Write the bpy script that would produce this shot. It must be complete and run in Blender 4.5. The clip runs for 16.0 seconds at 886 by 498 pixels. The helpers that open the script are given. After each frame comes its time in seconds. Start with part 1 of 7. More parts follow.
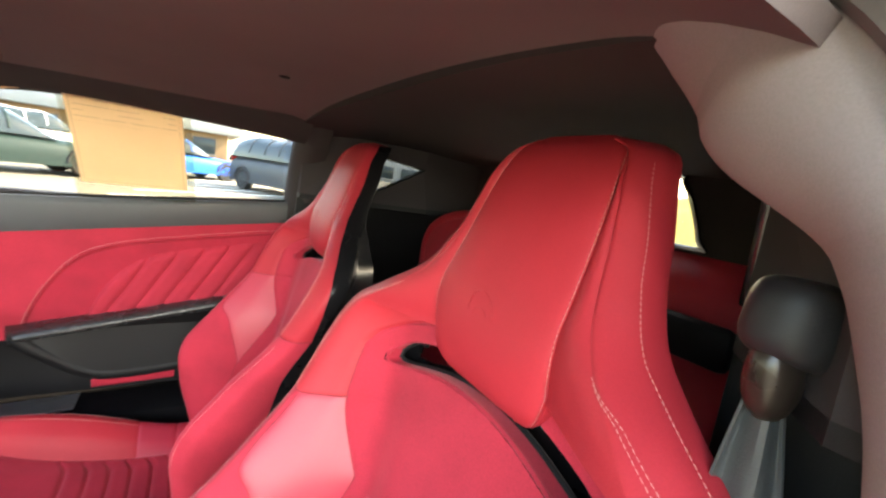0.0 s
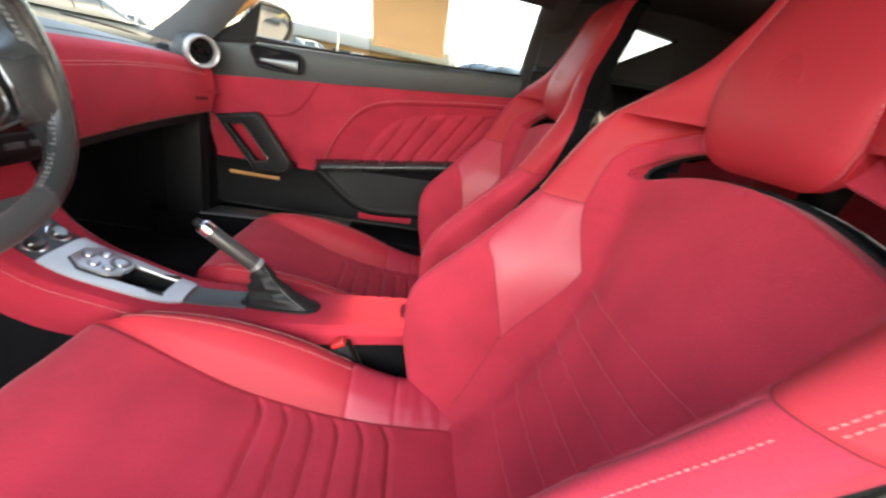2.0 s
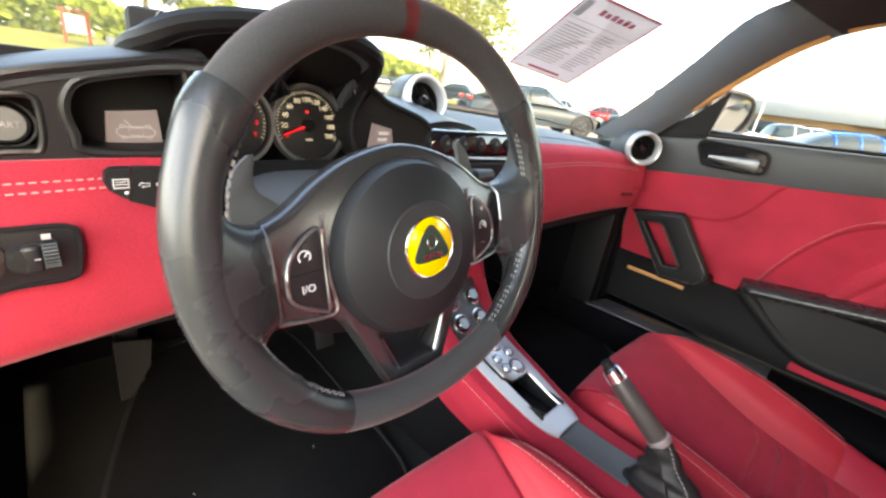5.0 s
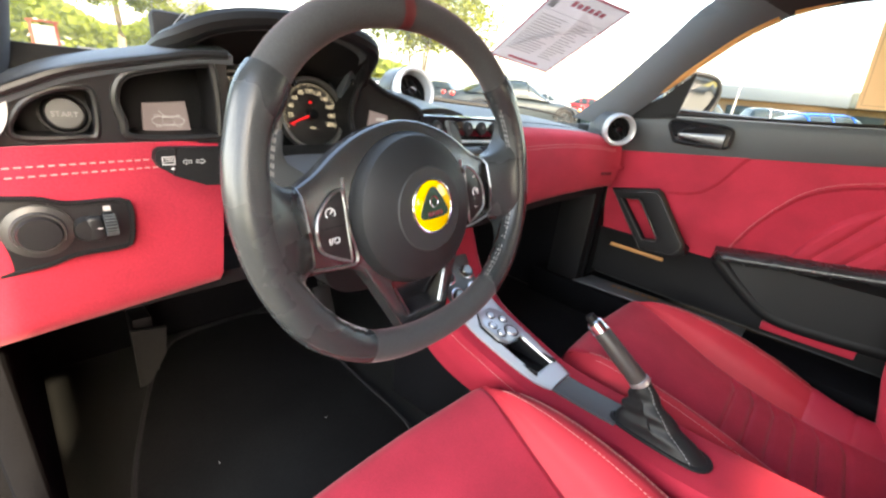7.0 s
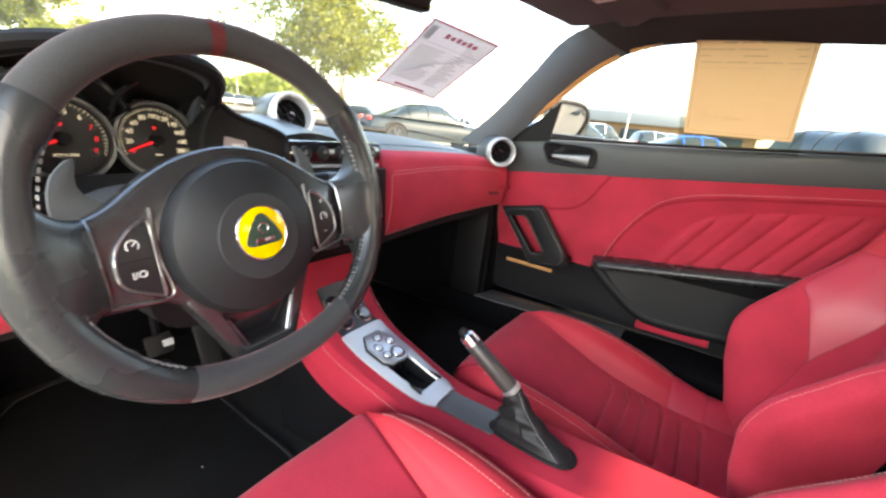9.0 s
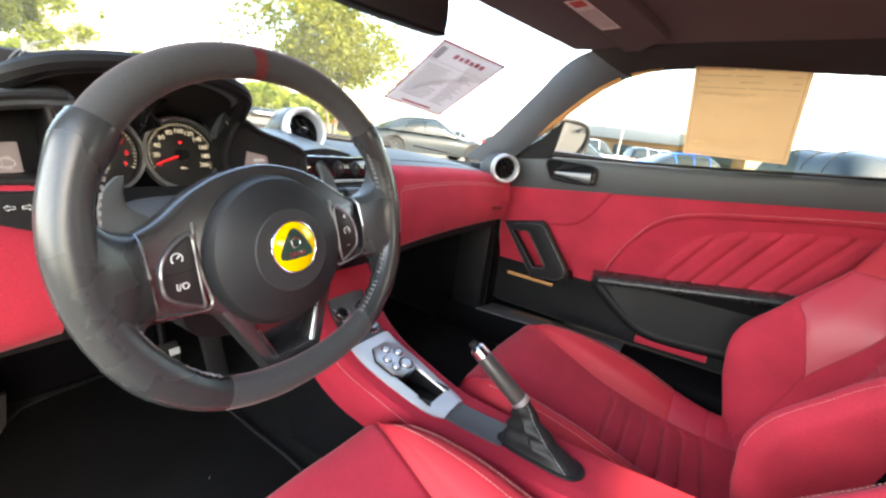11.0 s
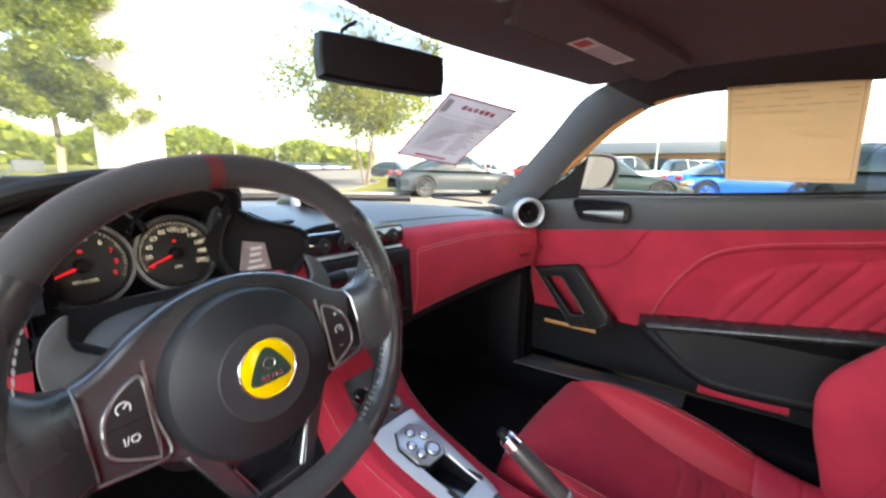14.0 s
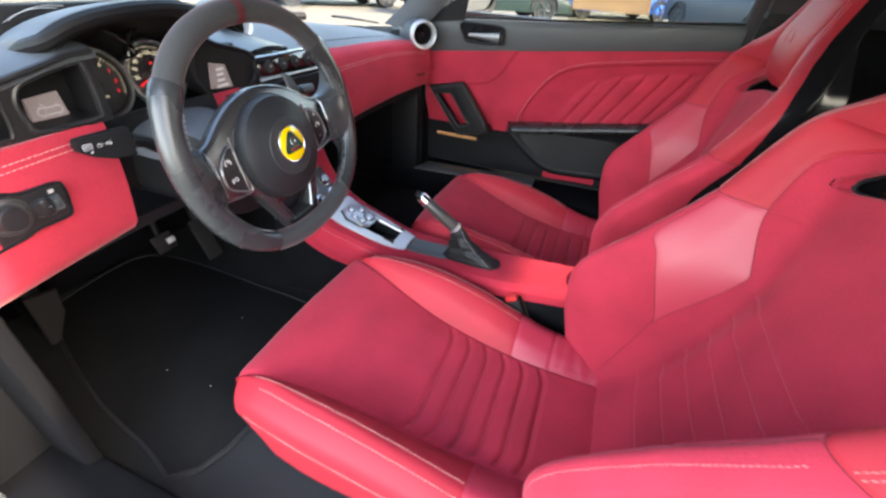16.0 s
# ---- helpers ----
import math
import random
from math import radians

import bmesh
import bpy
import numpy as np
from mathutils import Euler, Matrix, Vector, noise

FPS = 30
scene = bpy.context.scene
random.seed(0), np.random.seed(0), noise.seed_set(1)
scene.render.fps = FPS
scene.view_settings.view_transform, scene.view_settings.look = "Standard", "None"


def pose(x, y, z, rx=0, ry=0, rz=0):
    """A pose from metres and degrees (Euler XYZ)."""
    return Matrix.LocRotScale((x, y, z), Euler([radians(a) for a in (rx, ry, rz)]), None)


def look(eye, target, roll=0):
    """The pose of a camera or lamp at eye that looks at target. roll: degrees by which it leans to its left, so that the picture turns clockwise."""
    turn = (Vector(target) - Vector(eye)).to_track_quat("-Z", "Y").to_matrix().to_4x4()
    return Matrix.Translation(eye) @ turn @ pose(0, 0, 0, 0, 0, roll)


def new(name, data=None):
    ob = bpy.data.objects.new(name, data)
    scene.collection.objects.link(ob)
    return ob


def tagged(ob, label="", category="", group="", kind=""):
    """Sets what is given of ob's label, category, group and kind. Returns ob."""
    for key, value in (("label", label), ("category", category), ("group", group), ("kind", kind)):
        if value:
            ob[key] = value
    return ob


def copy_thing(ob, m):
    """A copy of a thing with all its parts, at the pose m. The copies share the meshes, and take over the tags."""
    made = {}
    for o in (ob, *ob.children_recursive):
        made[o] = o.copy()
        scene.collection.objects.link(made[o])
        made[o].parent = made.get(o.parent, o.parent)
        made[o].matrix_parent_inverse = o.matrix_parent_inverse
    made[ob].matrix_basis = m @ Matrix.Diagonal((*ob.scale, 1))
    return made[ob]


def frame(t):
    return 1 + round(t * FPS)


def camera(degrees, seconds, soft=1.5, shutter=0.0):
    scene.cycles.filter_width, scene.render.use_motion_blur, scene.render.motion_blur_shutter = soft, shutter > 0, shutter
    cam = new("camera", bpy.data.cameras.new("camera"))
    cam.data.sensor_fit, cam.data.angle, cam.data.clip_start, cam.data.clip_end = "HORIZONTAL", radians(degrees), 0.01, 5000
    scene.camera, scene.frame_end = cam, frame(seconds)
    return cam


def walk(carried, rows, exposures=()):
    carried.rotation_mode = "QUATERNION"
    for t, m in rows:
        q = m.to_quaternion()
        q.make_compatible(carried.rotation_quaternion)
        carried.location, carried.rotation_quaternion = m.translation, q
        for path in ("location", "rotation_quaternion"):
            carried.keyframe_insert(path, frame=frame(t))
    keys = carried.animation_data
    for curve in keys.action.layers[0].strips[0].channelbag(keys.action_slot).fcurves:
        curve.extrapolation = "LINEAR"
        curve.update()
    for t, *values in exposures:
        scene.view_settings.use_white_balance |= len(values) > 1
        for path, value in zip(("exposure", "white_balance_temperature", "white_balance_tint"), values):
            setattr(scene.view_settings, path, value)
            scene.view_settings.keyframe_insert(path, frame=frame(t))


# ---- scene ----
cam = camera(94.8, 16.0, 2.4, 0.3)
PATH = [
    (0, (-0.727, 0.211, 1.069), (0.949, -0.835, 0.757), 8.1),
    (0.5, (-0.791, 0.236, 1.067), (0.977, -0.596, 0.639), 10.4),
    (1, (-0.872, 0.26, 1.071), (0.927, -0.385, 0.482), 11.5),
    (1.5, (-0.842, 0.266, 0.924), (0.967, -0.275, 0.267), 12.5),
    (2, (-0.819, 0.311, 0.86), (1.024, 0.064, 0.124), 11.2),
    (2.5, (-0.792, 0.367, 0.872), (1.029, 0.491, 0.052), 7.7),
    (3, (-0.76, 0.405, 0.902), (1.006, 0.857, 0.079), 4.7),
    (3.5, (-0.761, 0.396, 0.913), (0.936, 1.044, 0.076), 3.9),
    (4, (-0.745, 0.389, 0.921), (0.893, 1.21, 0.119), 5.8),
    (4.5, (-0.696, 0.45, 0.915), (0.843, 1.485, 0.167), 6.8),
    (5, (-0.641, 0.518, 0.9), (0.715, 1.796, 0.173), 8.6),
    (5.2, (-0.605, 0.527, 0.889), (0.698, 1.871, 0.186), 7.0),
    (7.3, (-0.712, 0.453, 0.879), (0.694, 1.679, 0.158), 6.5),
    (7.5, (-0.704, 0.443, 0.872), (0.71, 1.675, 0.178), 6.5),
    (8, (-0.684, 0.414, 0.88), (0.797, 1.578, 0.211), 6.3),
    (8.5, (-0.65, 0.392, 0.886), (0.902, 1.485, 0.255), 6.1),
    (9, (-0.646, 0.381, 0.896), (0.982, 1.38, 0.302), 6.4),
    (9.2, (-0.638, 0.368, 0.905), (1.026, 1.319, 0.334), 6.1),
    (11.5, (-0.689, 0.406, 0.903), (0.959, 1.415, 0.386), 7.5),
    (12, (-0.682, 0.41, 0.917), (0.934, 1.481, 0.427), 5.9),
    (12.5, (-0.609, 0.436, 0.979), (0.944, 1.623, 0.555), 3.0),
    (13, (-0.563, 0.443, 0.997), (0.941, 1.709, 0.63), 1.0),
    (13.5, (-0.554, 0.416, 0.994), (0.942, 1.698, 0.646), -0.1),
    (14, (-0.583, 0.41, 0.959), (0.984, 1.59, 0.568), 1.0),
    (14.5, (-0.647, 0.437, 0.916), (1.1, 1.266, 0.405), 4.1),
    (15, (-0.699, 0.424, 0.916), (1.188, 0.792, 0.363), 7.2),
    (15.5, (-0.829, 0.352, 0.946), (0.916, 0.879, 0.122), 5.1),
    (16, (-0.928, 0.3, 1.016), (0.635, 0.846, -0.105), 4.0),
]
EXPOSURE = ((0.0, 3.95, 8100, 10), (1.0, 3.78, 8200, 10), (2.0, 3.45, 8100, 10), (3.5, 3.5, 7900, 10), (5.0, 3.55, 7900, 10), (9.0, 3.6, 7700, 10), (12.0, 3.5, 7500, 10), (13.5, 3.15, 7200, 10), (14.5, 3.35, 7000, 10), (16.0, 3.35, 6900, 10))
walk(cam, [(t, look(eye, target, roll)) for t, eye, target, roll in PATH], EXPOSURE)

# ---- light ----
world = bpy.data.worlds.new("world")
scene.world = world
world.use_nodes = True
wn = world.node_tree.nodes
sky = wn.new("ShaderNodeTexSky")
sky.sky_type = "NISHITA"
sky.sun_disc = False
sky.sun_elevation = radians(36)
sky.sun_rotation = radians(180)
sky.dust_density = 2.0
sky.air_density = 1.2
sky.ozone_density = 1.0
wn["Background"].inputs["Strength"].default_value = 0.15
world.node_tree.links.new(sky.outputs["Color"], wn["Background"].inputs["Color"])
sun = new("sun", bpy.data.lights.new("sun", "SUN"))
sun.data.energy = 1.9
sun.data.angle = radians(2.0)
sun.data.color = (1.0, 0.88, 0.70)
SUN_TO = Vector((math.sin(radians(180)) * math.cos(radians(36)), math.cos(radians(180)) * math.cos(radians(36)), math.sin(radians(36))))
sun.rotation_euler = SUN_TO.to_track_quat("Z", "Y").to_euler()
sun.location = (8, 0, 12)
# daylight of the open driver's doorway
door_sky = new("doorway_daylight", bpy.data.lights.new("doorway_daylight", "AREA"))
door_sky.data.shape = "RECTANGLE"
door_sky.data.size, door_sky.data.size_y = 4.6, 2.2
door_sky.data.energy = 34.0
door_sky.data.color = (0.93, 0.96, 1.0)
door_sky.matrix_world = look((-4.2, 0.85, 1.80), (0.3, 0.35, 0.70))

# ---- materials ----


def material(name, color, rough=0.6, metal=0.0, vary=0.12, grain=300.0, bump=0.1, broad=6.0, sheen=0.0, coat=0.0, second=None, island=0.0, spec=0.5):
    """A surface with fine relief, small-scale grain and broad uneven tone."""
    m = bpy.data.materials.new(name)
    m.use_nodes = True
    nt = m.node_tree
    b = nt.nodes["Principled BSDF"]
    b.inputs["Roughness"].default_value = rough
    b.inputs["Metallic"].default_value = metal
    b.inputs["Specular IOR Level"].default_value = spec
    if sheen:
        b.inputs["Sheen Weight"].default_value = sheen
        b.inputs["Sheen Roughness"].default_value = 0.4
        b.inputs["Sheen Tint"].default_value = (1.0, 0.6, 0.62, 1)
    if coat:
        b.inputs["Coat Weight"].default_value = coat
        b.inputs["Coat Roughness"].default_value = 0.05
    co = nt.nodes.new("ShaderNodeTexCoord")
    n1 = nt.nodes.new("ShaderNodeTexNoise")
    n1.inputs["Scale"].default_value = broad
    n1.inputs["Detail"].default_value = 5
    n2 = nt.nodes.new("ShaderNodeTexNoise")
    n2.inputs["Scale"].default_value = grain
    n2.inputs["Detail"].default_value = 3
    for n in (n1, n2):
        nt.links.new(co.outputs["Object"], n.inputs["Vector"])
    ramp = nt.nodes.new("ShaderNodeMapRange")
    ramp.inputs["From Min"].default_value, ramp.inputs["From Max"].default_value = 0.25, 0.75
    mix = nt.nodes.new("ShaderNodeMix")
    mix.data_type = "RGBA"
    dark = second or tuple(c * (1 - vary) for c in color)
    mix.inputs["A"].default_value = (*dark, 1)
    mix.inputs["B"].default_value = (*[min(1, c * (1 + (0 if second else vary))) for c in color], 1)
    mean = nt.nodes.new("ShaderNodeMath")
    mean.operation = "MULTIPLY_ADD"
    mean.inputs[1].default_value = 0.45
    nt.links.new(n2.outputs["Fac"], mean.inputs[0])
    half = nt.nodes.new("ShaderNodeMath")
    half.operation = "MULTIPLY"
    half.inputs[1].default_value = 0.55
    nt.links.new(n1.outputs["Fac"], half.inputs[0])
    nt.links.new(half.outputs[0], mean.inputs[2])
    nt.links.new(mean.outputs[0], ramp.inputs["Value"])
    nt.links.new(ramp.outputs["Result"], mix.inputs["Factor"])
    out = mix.outputs["Result"]
    if island:
        geo = nt.nodes.new("ShaderNodeNewGeometry")
        hsv = nt.nodes.new("ShaderNodeHueSaturation")
        mr = nt.nodes.new("ShaderNodeMapRange")
        mr.inputs["To Min"].default_value, mr.inputs["To Max"].default_value = 1 - island, 1 + island
        nt.links.new(geo.outputs["Random Per Island"], mr.inputs["Value"])
        nt.links.new(mr.outputs["Result"], hsv.inputs["Value"])
        nt.links.new(out, hsv.inputs["Color"])
        out = hsv.outputs["Color"]
    nt.links.new(out, b.inputs["Base Color"])
    rr = nt.nodes.new("ShaderNodeMapRange")
    rr.inputs["To Min"].default_value, rr.inputs["To Max"].default_value = max(0.02, rough - 0.07), min(1, rough + 0.07)
    nt.links.new(n1.outputs["Fac"], rr.inputs["Value"])
    nt.links.new(rr.outputs["Result"], b.inputs["Roughness"])
    if bump:
        bp = nt.nodes.new("ShaderNodeBump")
        bp.inputs["Strength"].default_value = bump
        bp.inputs["Distance"].default_value = 0.0006 if grain > 100 else 0.004
        nt.links.new(n2.outputs["Fac"], bp.inputs["Height"])
        nt.links.new(bp.outputs["Normal"], b.inputs["Normal"])
    return m


def glass(name, tint, gloss=0.12, haze=0.0):
    m = bpy.data.materials.new(name)
    m.use_nodes = True
    nt = m.node_tree
    nt.nodes.remove(nt.nodes["Principled BSDF"])
    tr = nt.nodes.new("ShaderNodeBsdfTransparent")
    tr.inputs["Color"].default_value = (*tint, 1)
    gl = nt.nodes.new("ShaderNodeBsdfGlossy")
    gl.inputs["Roughness"].default_value = 0.02
    fr = nt.nodes.new("ShaderNodeFresnel")
    fr.inputs["IOR"].default_value = 1.35
    mu = nt.nodes.new("ShaderNodeMath")
    mu.operation = "MULTIPLY"
    mu.inputs[1].default_value = gloss * 4
    nt.links.new(fr.outputs["Fac"], mu.inputs[0])
    mx = nt.nodes.new("ShaderNodeMixShader")
    nt.links.new(mu.outputs[0], mx.inputs["Fac"])
    nt.links.new(tr.outputs[0], mx.inputs[1])
    nt.links.new(gl.outputs[0], mx.inputs[2])
    nt.links.new(mx.outputs[0], nt.nodes["Material Output"].inputs["Surface"])
    return m


def glow(name, color, strength):
    m = bpy.data.materials.new(name)
    m.use_nodes = True
    b = m.node_tree.nodes["Principled BSDF"]
    b.inputs["Base Color"].default_value = (*[c * 0.3 for c in color], 1)
    b.inputs["Emission Color"].default_value = (*color, 1)
    b.inputs["Emission Strength"].default_value = strength
    return m


def paper(name, color, through_share, warm, island=0.0):
    """Thin paper that light shines through."""
    m = material(name, color, 0.8, vary=0.06, grain=120, bump=0.05, broad=9, island=island)
    nt = m.node_tree
    b = nt.nodes["Principled BSDF"]
    tl = nt.nodes.new("ShaderNodeBsdfTranslucent")
    tl.inputs["Color"].default_value = (*warm, 1)
    mx = nt.nodes.new("ShaderNodeMixShader")
    mx.inputs["Fac"].default_value = through_share
    nt.links.new(b.outputs[0], mx.inputs[1])
    nt.links.new(tl.outputs[0], mx.inputs[2])
    nt.links.new(mx.outputs[0], nt.nodes["Material Output"].inputs["Surface"])
    return m


SUEDE = material("red_suede", (0.40, 0.0265, 0.049), 0.85, vary=0.34, grain=500, bump=0.25, broad=9, sheen=0.20, spec=0.2)
SUEDE_DARK = material("red_suede_worn", (0.375, 0.0225, 0.044), 0.88, vary=0.28, grain=420, bump=0.25, broad=14, sheen=0.3, spec=0.2)
LEATHER = material("red_leather", (0.395, 0.0255, 0.039), 0.54, vary=0.14, grain=650, bump=0.35, broad=10, spec=0.20)
LEATHER_SHINY = material("red_leather_smooth", (0.42, 0.030, 0.056), 0.44, vary=0.08, grain=650, bump=0.3, broad=8, spec=0.45)
CONSOLE_RED = material("red_console_suede", (0.33, 0.019, 0.037), 0.85, vary=0.22, grain=480, bump=0.25, broad=9, sheen=0.06, spec=0.15)
SEAM = material("dark_red_seam", (0.15, 0.010, 0.018), 0.9, vary=0.2, grain=500, bump=0.1)
THREAD = material("pale_thread", (0.60, 0.27, 0.25), 0.8, vary=0.2, grain=900, bump=0.0)
THREAD_RED = material("rose_thread", (0.62, 0.13, 0.14), 0.8, vary=0.2, grain=900, bump=0.0)
THREAD_GREY = material("grey_thread", (0.26, 0.26, 0.26), 0.8, vary=0.2, grain=900, bump=0.0)
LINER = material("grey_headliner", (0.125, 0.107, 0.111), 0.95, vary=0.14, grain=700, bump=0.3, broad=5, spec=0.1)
# lighter copy of the lining: doorway light on the driver's arch, in the colour
ARCH_LIT = material("mauve_grey_fabric_lit", (0.250, 0.230, 0.238), 0.95, vary=0.14, grain=700, bump=0.3, broad=5, spec=0.1)
# darker copy of the lining: shade of passenger side and rear, in the colour
LINER_SHADED = material("headliner_shaded", (0.040, 0.0355, 0.0365), 0.95, vary=0.2, grain=700, bump=0.3, broad=5, spec=0.1)
PILLAR = material("slate_pillar_trim", (0.09, 0.10, 0.115), 0.75, vary=0.12, grain=600, bump=0.3, broad=7)
DASH = material("charcoal_dash_leather", (0.060, 0.068, 0.078), 0.55, vary=0.15, grain=500, bump=0.4, broad=8)
TRIM = material("charcoal_door_trim", (0.058, 0.064, 0.068), 0.55, vary=0.15, grain=500, bump=0.4, broad=8)
PLASTIC = material("black_plastic", (0.008, 0.008, 0.009), 0.55, vary=0.25, grain=600, bump=0.35, broad=10, spec=0.2)
GLOSS_BLACK = material("piano_black", (0.010, 0.010, 0.012), 0.12, vary=0.1, grain=80, bump=0.0, coat=0.6)
SATIN_BLACK = material("dark_satin_plastic", (0.015, 0.015, 0.016), 0.32, vary=0.18, grain=400, bump=0.08, broad=9, spec=0.38)
SHELL_BLACK = material("black_shell_plastic", (0.007, 0.007, 0.008), 0.26, vary=0.1, grain=200, bump=0.05, spec=0.14)
VENT_SILVER = material("satin_silver_ring", (0.50, 0.51, 0.52), 0.34, metal=0.45, vary=0.06, grain=200, bump=0.03)
LEVER = material("satin_lever_metal", (0.17, 0.17, 0.175), 0.35, metal=0.8, vary=0.1, grain=200, bump=0.05)
PURPLE_BLACK = material("dark_satin_metal", (0.115, 0.117, 0.124), 0.24, metal=0.8, vary=0.12, grain=300, bump=0.05)
CARPET = material("black_carpet", (0.007, 0.007, 0.008), 1.0, vary=0.35, grain=380, bump=0.9, broad=7, spec=0.02)
MAT_PILE = material("black_mat_pile", (0.0135, 0.0135, 0.0135), 1.0, vary=0.4, grain=300, bump=0.9, broad=6, spec=0.03)
CARPET_EDGE = material("black_carpet_binding", (0.012, 0.012, 0.013), 0.8, vary=0.2, grain=380, bump=0.4)
FLOOR_GREY = material("worn_dark_vinyl", (0.012, 0.0125, 0.012), 0.7, vary=0.4, grain=200, bump=0.3, broad=5)
WHEEL_SUEDE = material("black_wheel_suede", (0.043, 0.045, 0.047), 0.9, vary=0.2, grain=450, bump=0.3, broad=10, sheen=0.2, spec=0.2)
WHEEL_LEATHER = material("worn_black_leather", (0.027, 0.030, 0.032), 0.27, vary=0.3, grain=520, bump=0.18, broad=14, spec=0.5)
MARK_RED = material("dark_red_rim_mark", (0.085, 0.008, 0.010), 0.7, vary=0.2, grain=450, bump=0.3)
AIRBAG = material("soft_black_cover", (0.016, 0.017, 0.019), 0.5, vary=0.12, grain=700, bump=0.3, broad=8, spec=0.32)
SILL_METAL = material("dark_brushed_sill", (0.20, 0.205, 0.215), 0.36, metal=0.6, vary=0.1, grain=260, bump=0.06)
HUB_DISC = material("soft_charcoal_disc", (0.030, 0.031, 0.033), 0.5, vary=0.1, grain=700, bump=0.25, broad=8, spec=0.3)
GAITER = material("matt_black_leather", (0.009, 0.009, 0.010), 0.5, vary=0.2, grain=420, bump=0.4, broad=12, spec=0.22)
DIAL_RING = material("dark_satin_dial_ring", (0.20, 0.20, 0.205), 0.38, metal=0.75, vary=0.1, grain=200, bump=0.03)
EDGING = material("dark_satin_edging", (0.34, 0.345, 0.355), 0.34, metal=1.0, vary=0.06, grain=200, bump=0.03)
CHROME = material("satin_chrome", (0.72, 0.73, 0.75), 0.22, metal=1.0, vary=0.06, grain=200, bump=0.03)
ALLOY = material("brushed_silver", (0.46, 0.47, 0.48), 0.34, metal=0.85, vary=0.08, grain=260, bump=0.08)
ALLOY_PALE = material("pale_silver_plastic", (0.46, 0.49, 0.52), 0.4, metal=0.35, vary=0.08, grain=260, bump=0.05)
GUNMETAL = material("gunmetal_lever", (0.075, 0.073, 0.072), 0.38, metal=0.6, vary=0.15, grain=300, bump=0.2)
PEDAL = material("dull_dark_metal", (0.026, 0.025, 0.024), 0.5, metal=0.3, vary=0.2, grain=300, bump=0.2)
YELLOW = material("yellow_enamel", (0.85, 0.58, 0.0), 0.2, vary=0.05, grain=90, bump=0.0, coat=0.7)
GREEN_ENAMEL = material("dark_green_enamel", (0.02, 0.05, 0.035), 0.25, vary=0.1, grain=90, bump=0.0, coat=0.6)
PALE_MARK = material("pale_marking", (0.72, 0.72, 0.70), 0.6, vary=0.04, grain=90, bump=0.0)
CREAM_MARK = glow("lit_cream_marking", (0.95, 0.84, 0.62), 0.085)
RED_GLOW = glow("lit_red_marking", (1.0, 0.02, 0.03), 0.10)
SCREEN_LIT = glow("lit_grey_screen", (0.50, 0.40, 0.40), 0.022)
SCREEN_INK = glow("lit_screen_lines", (0.75, 0.72, 0.72), 0.05)
SCREEN_DARK = material("dark_maroon_screen", (0.05, 0.008, 0.012), 0.12, vary=0.1, grain=60, bump=0.0)
DIAL = material("black_dial_face", (0.014, 0.013, 0.013), 0.5, vary=0.1, grain=200, bump=0.0)
RUBBER = material("dark_seal_rubber", (0.040, 0.040, 0.038), 0.7, vary=0.15, grain=250, bump=0.2)
SEAL_PALE = material("slate_grey_seal", (0.122, 0.125, 0.122), 0.6, vary=0.1, grain=250, bump=0.1, broad=5)
TAN_SEAL = material("tan_seal_edge", (0.60, 0.30, 0.11), 0.6, vary=0.1, grain=200, bump=0.1)
BRONZE_DARK = material("dark_bronze_plastic", (0.020, 0.015, 0.012), 0.28, vary=0.2, grain=300, bump=0.1)
BELT = material("grey_webbing", (0.045, 0.05, 0.052), 0.5, vary=0.15, grain=700, bump=0.5)
BUCKLE_RED = material("red_button_plastic", (0.55, 0.02, 0.02), 0.4, vary=0.05, grain=100, bump=0.0)
PAINT = material("dark_grey_car_paint", (0.10, 0.11, 0.12), 0.25, metal=0.4, vary=0.05, grain=90, bump=0.0, coat=0.8)
CARD = paper("white_card", (0.64, 0.61, 0.61), 0.55, (0.60, 0.56, 0.57))
CARD_RED = material("crimson_print", (0.42, 0.06, 0.09), 0.7, vary=0.05, grain=100, bump=0.0)
INK = material("grey_print", (0.34, 0.32, 0.32), 0.8, vary=0.1, grain=100, bump=0.0)
STICKER = paper("brown_paper_sheet", (0.68, 0.53, 0.37), 0.70, (0.92, 0.70, 0.50))
STICKER_INK = material("brown_print", (0.50, 0.38, 0.25), 0.8, vary=0.1, grain=100, bump=0.0)
FILM = glass("frosted_sleeve", (0.84, 0.83, 0.76), 0.05)
PANE = glass("clear_window_glass", (0.93, 0.95, 0.94), 0.12)
WINDSHIELD = glass("windscreen_glass", (0.94, 0.96, 0.95), 0.06)
TINTED = glass("tinted_quarter_glass", (0.50, 0.52, 0.52), 0.12)
MIRROR = material("mirror_glass", (0.50, 0.51, 0.53), 0.02, metal=1.0, vary=0.02, grain=30, bump=0.0)
DARK_MIRROR = material("dimmed_mirror_glass", (0.03, 0.028, 0.03), 0.06, vary=0.05, grain=30, bump=0.0, coat=0.3)

# ---- mesh helpers ----
BASES = {}


def thing(name, label, category, base, group="", kind=""):
    ob = new(name)
    ob.empty_display_size = 0.05
    ob.location = base
    BASES[ob] = Vector(base)
    return tagged(ob, label, category, group, kind)


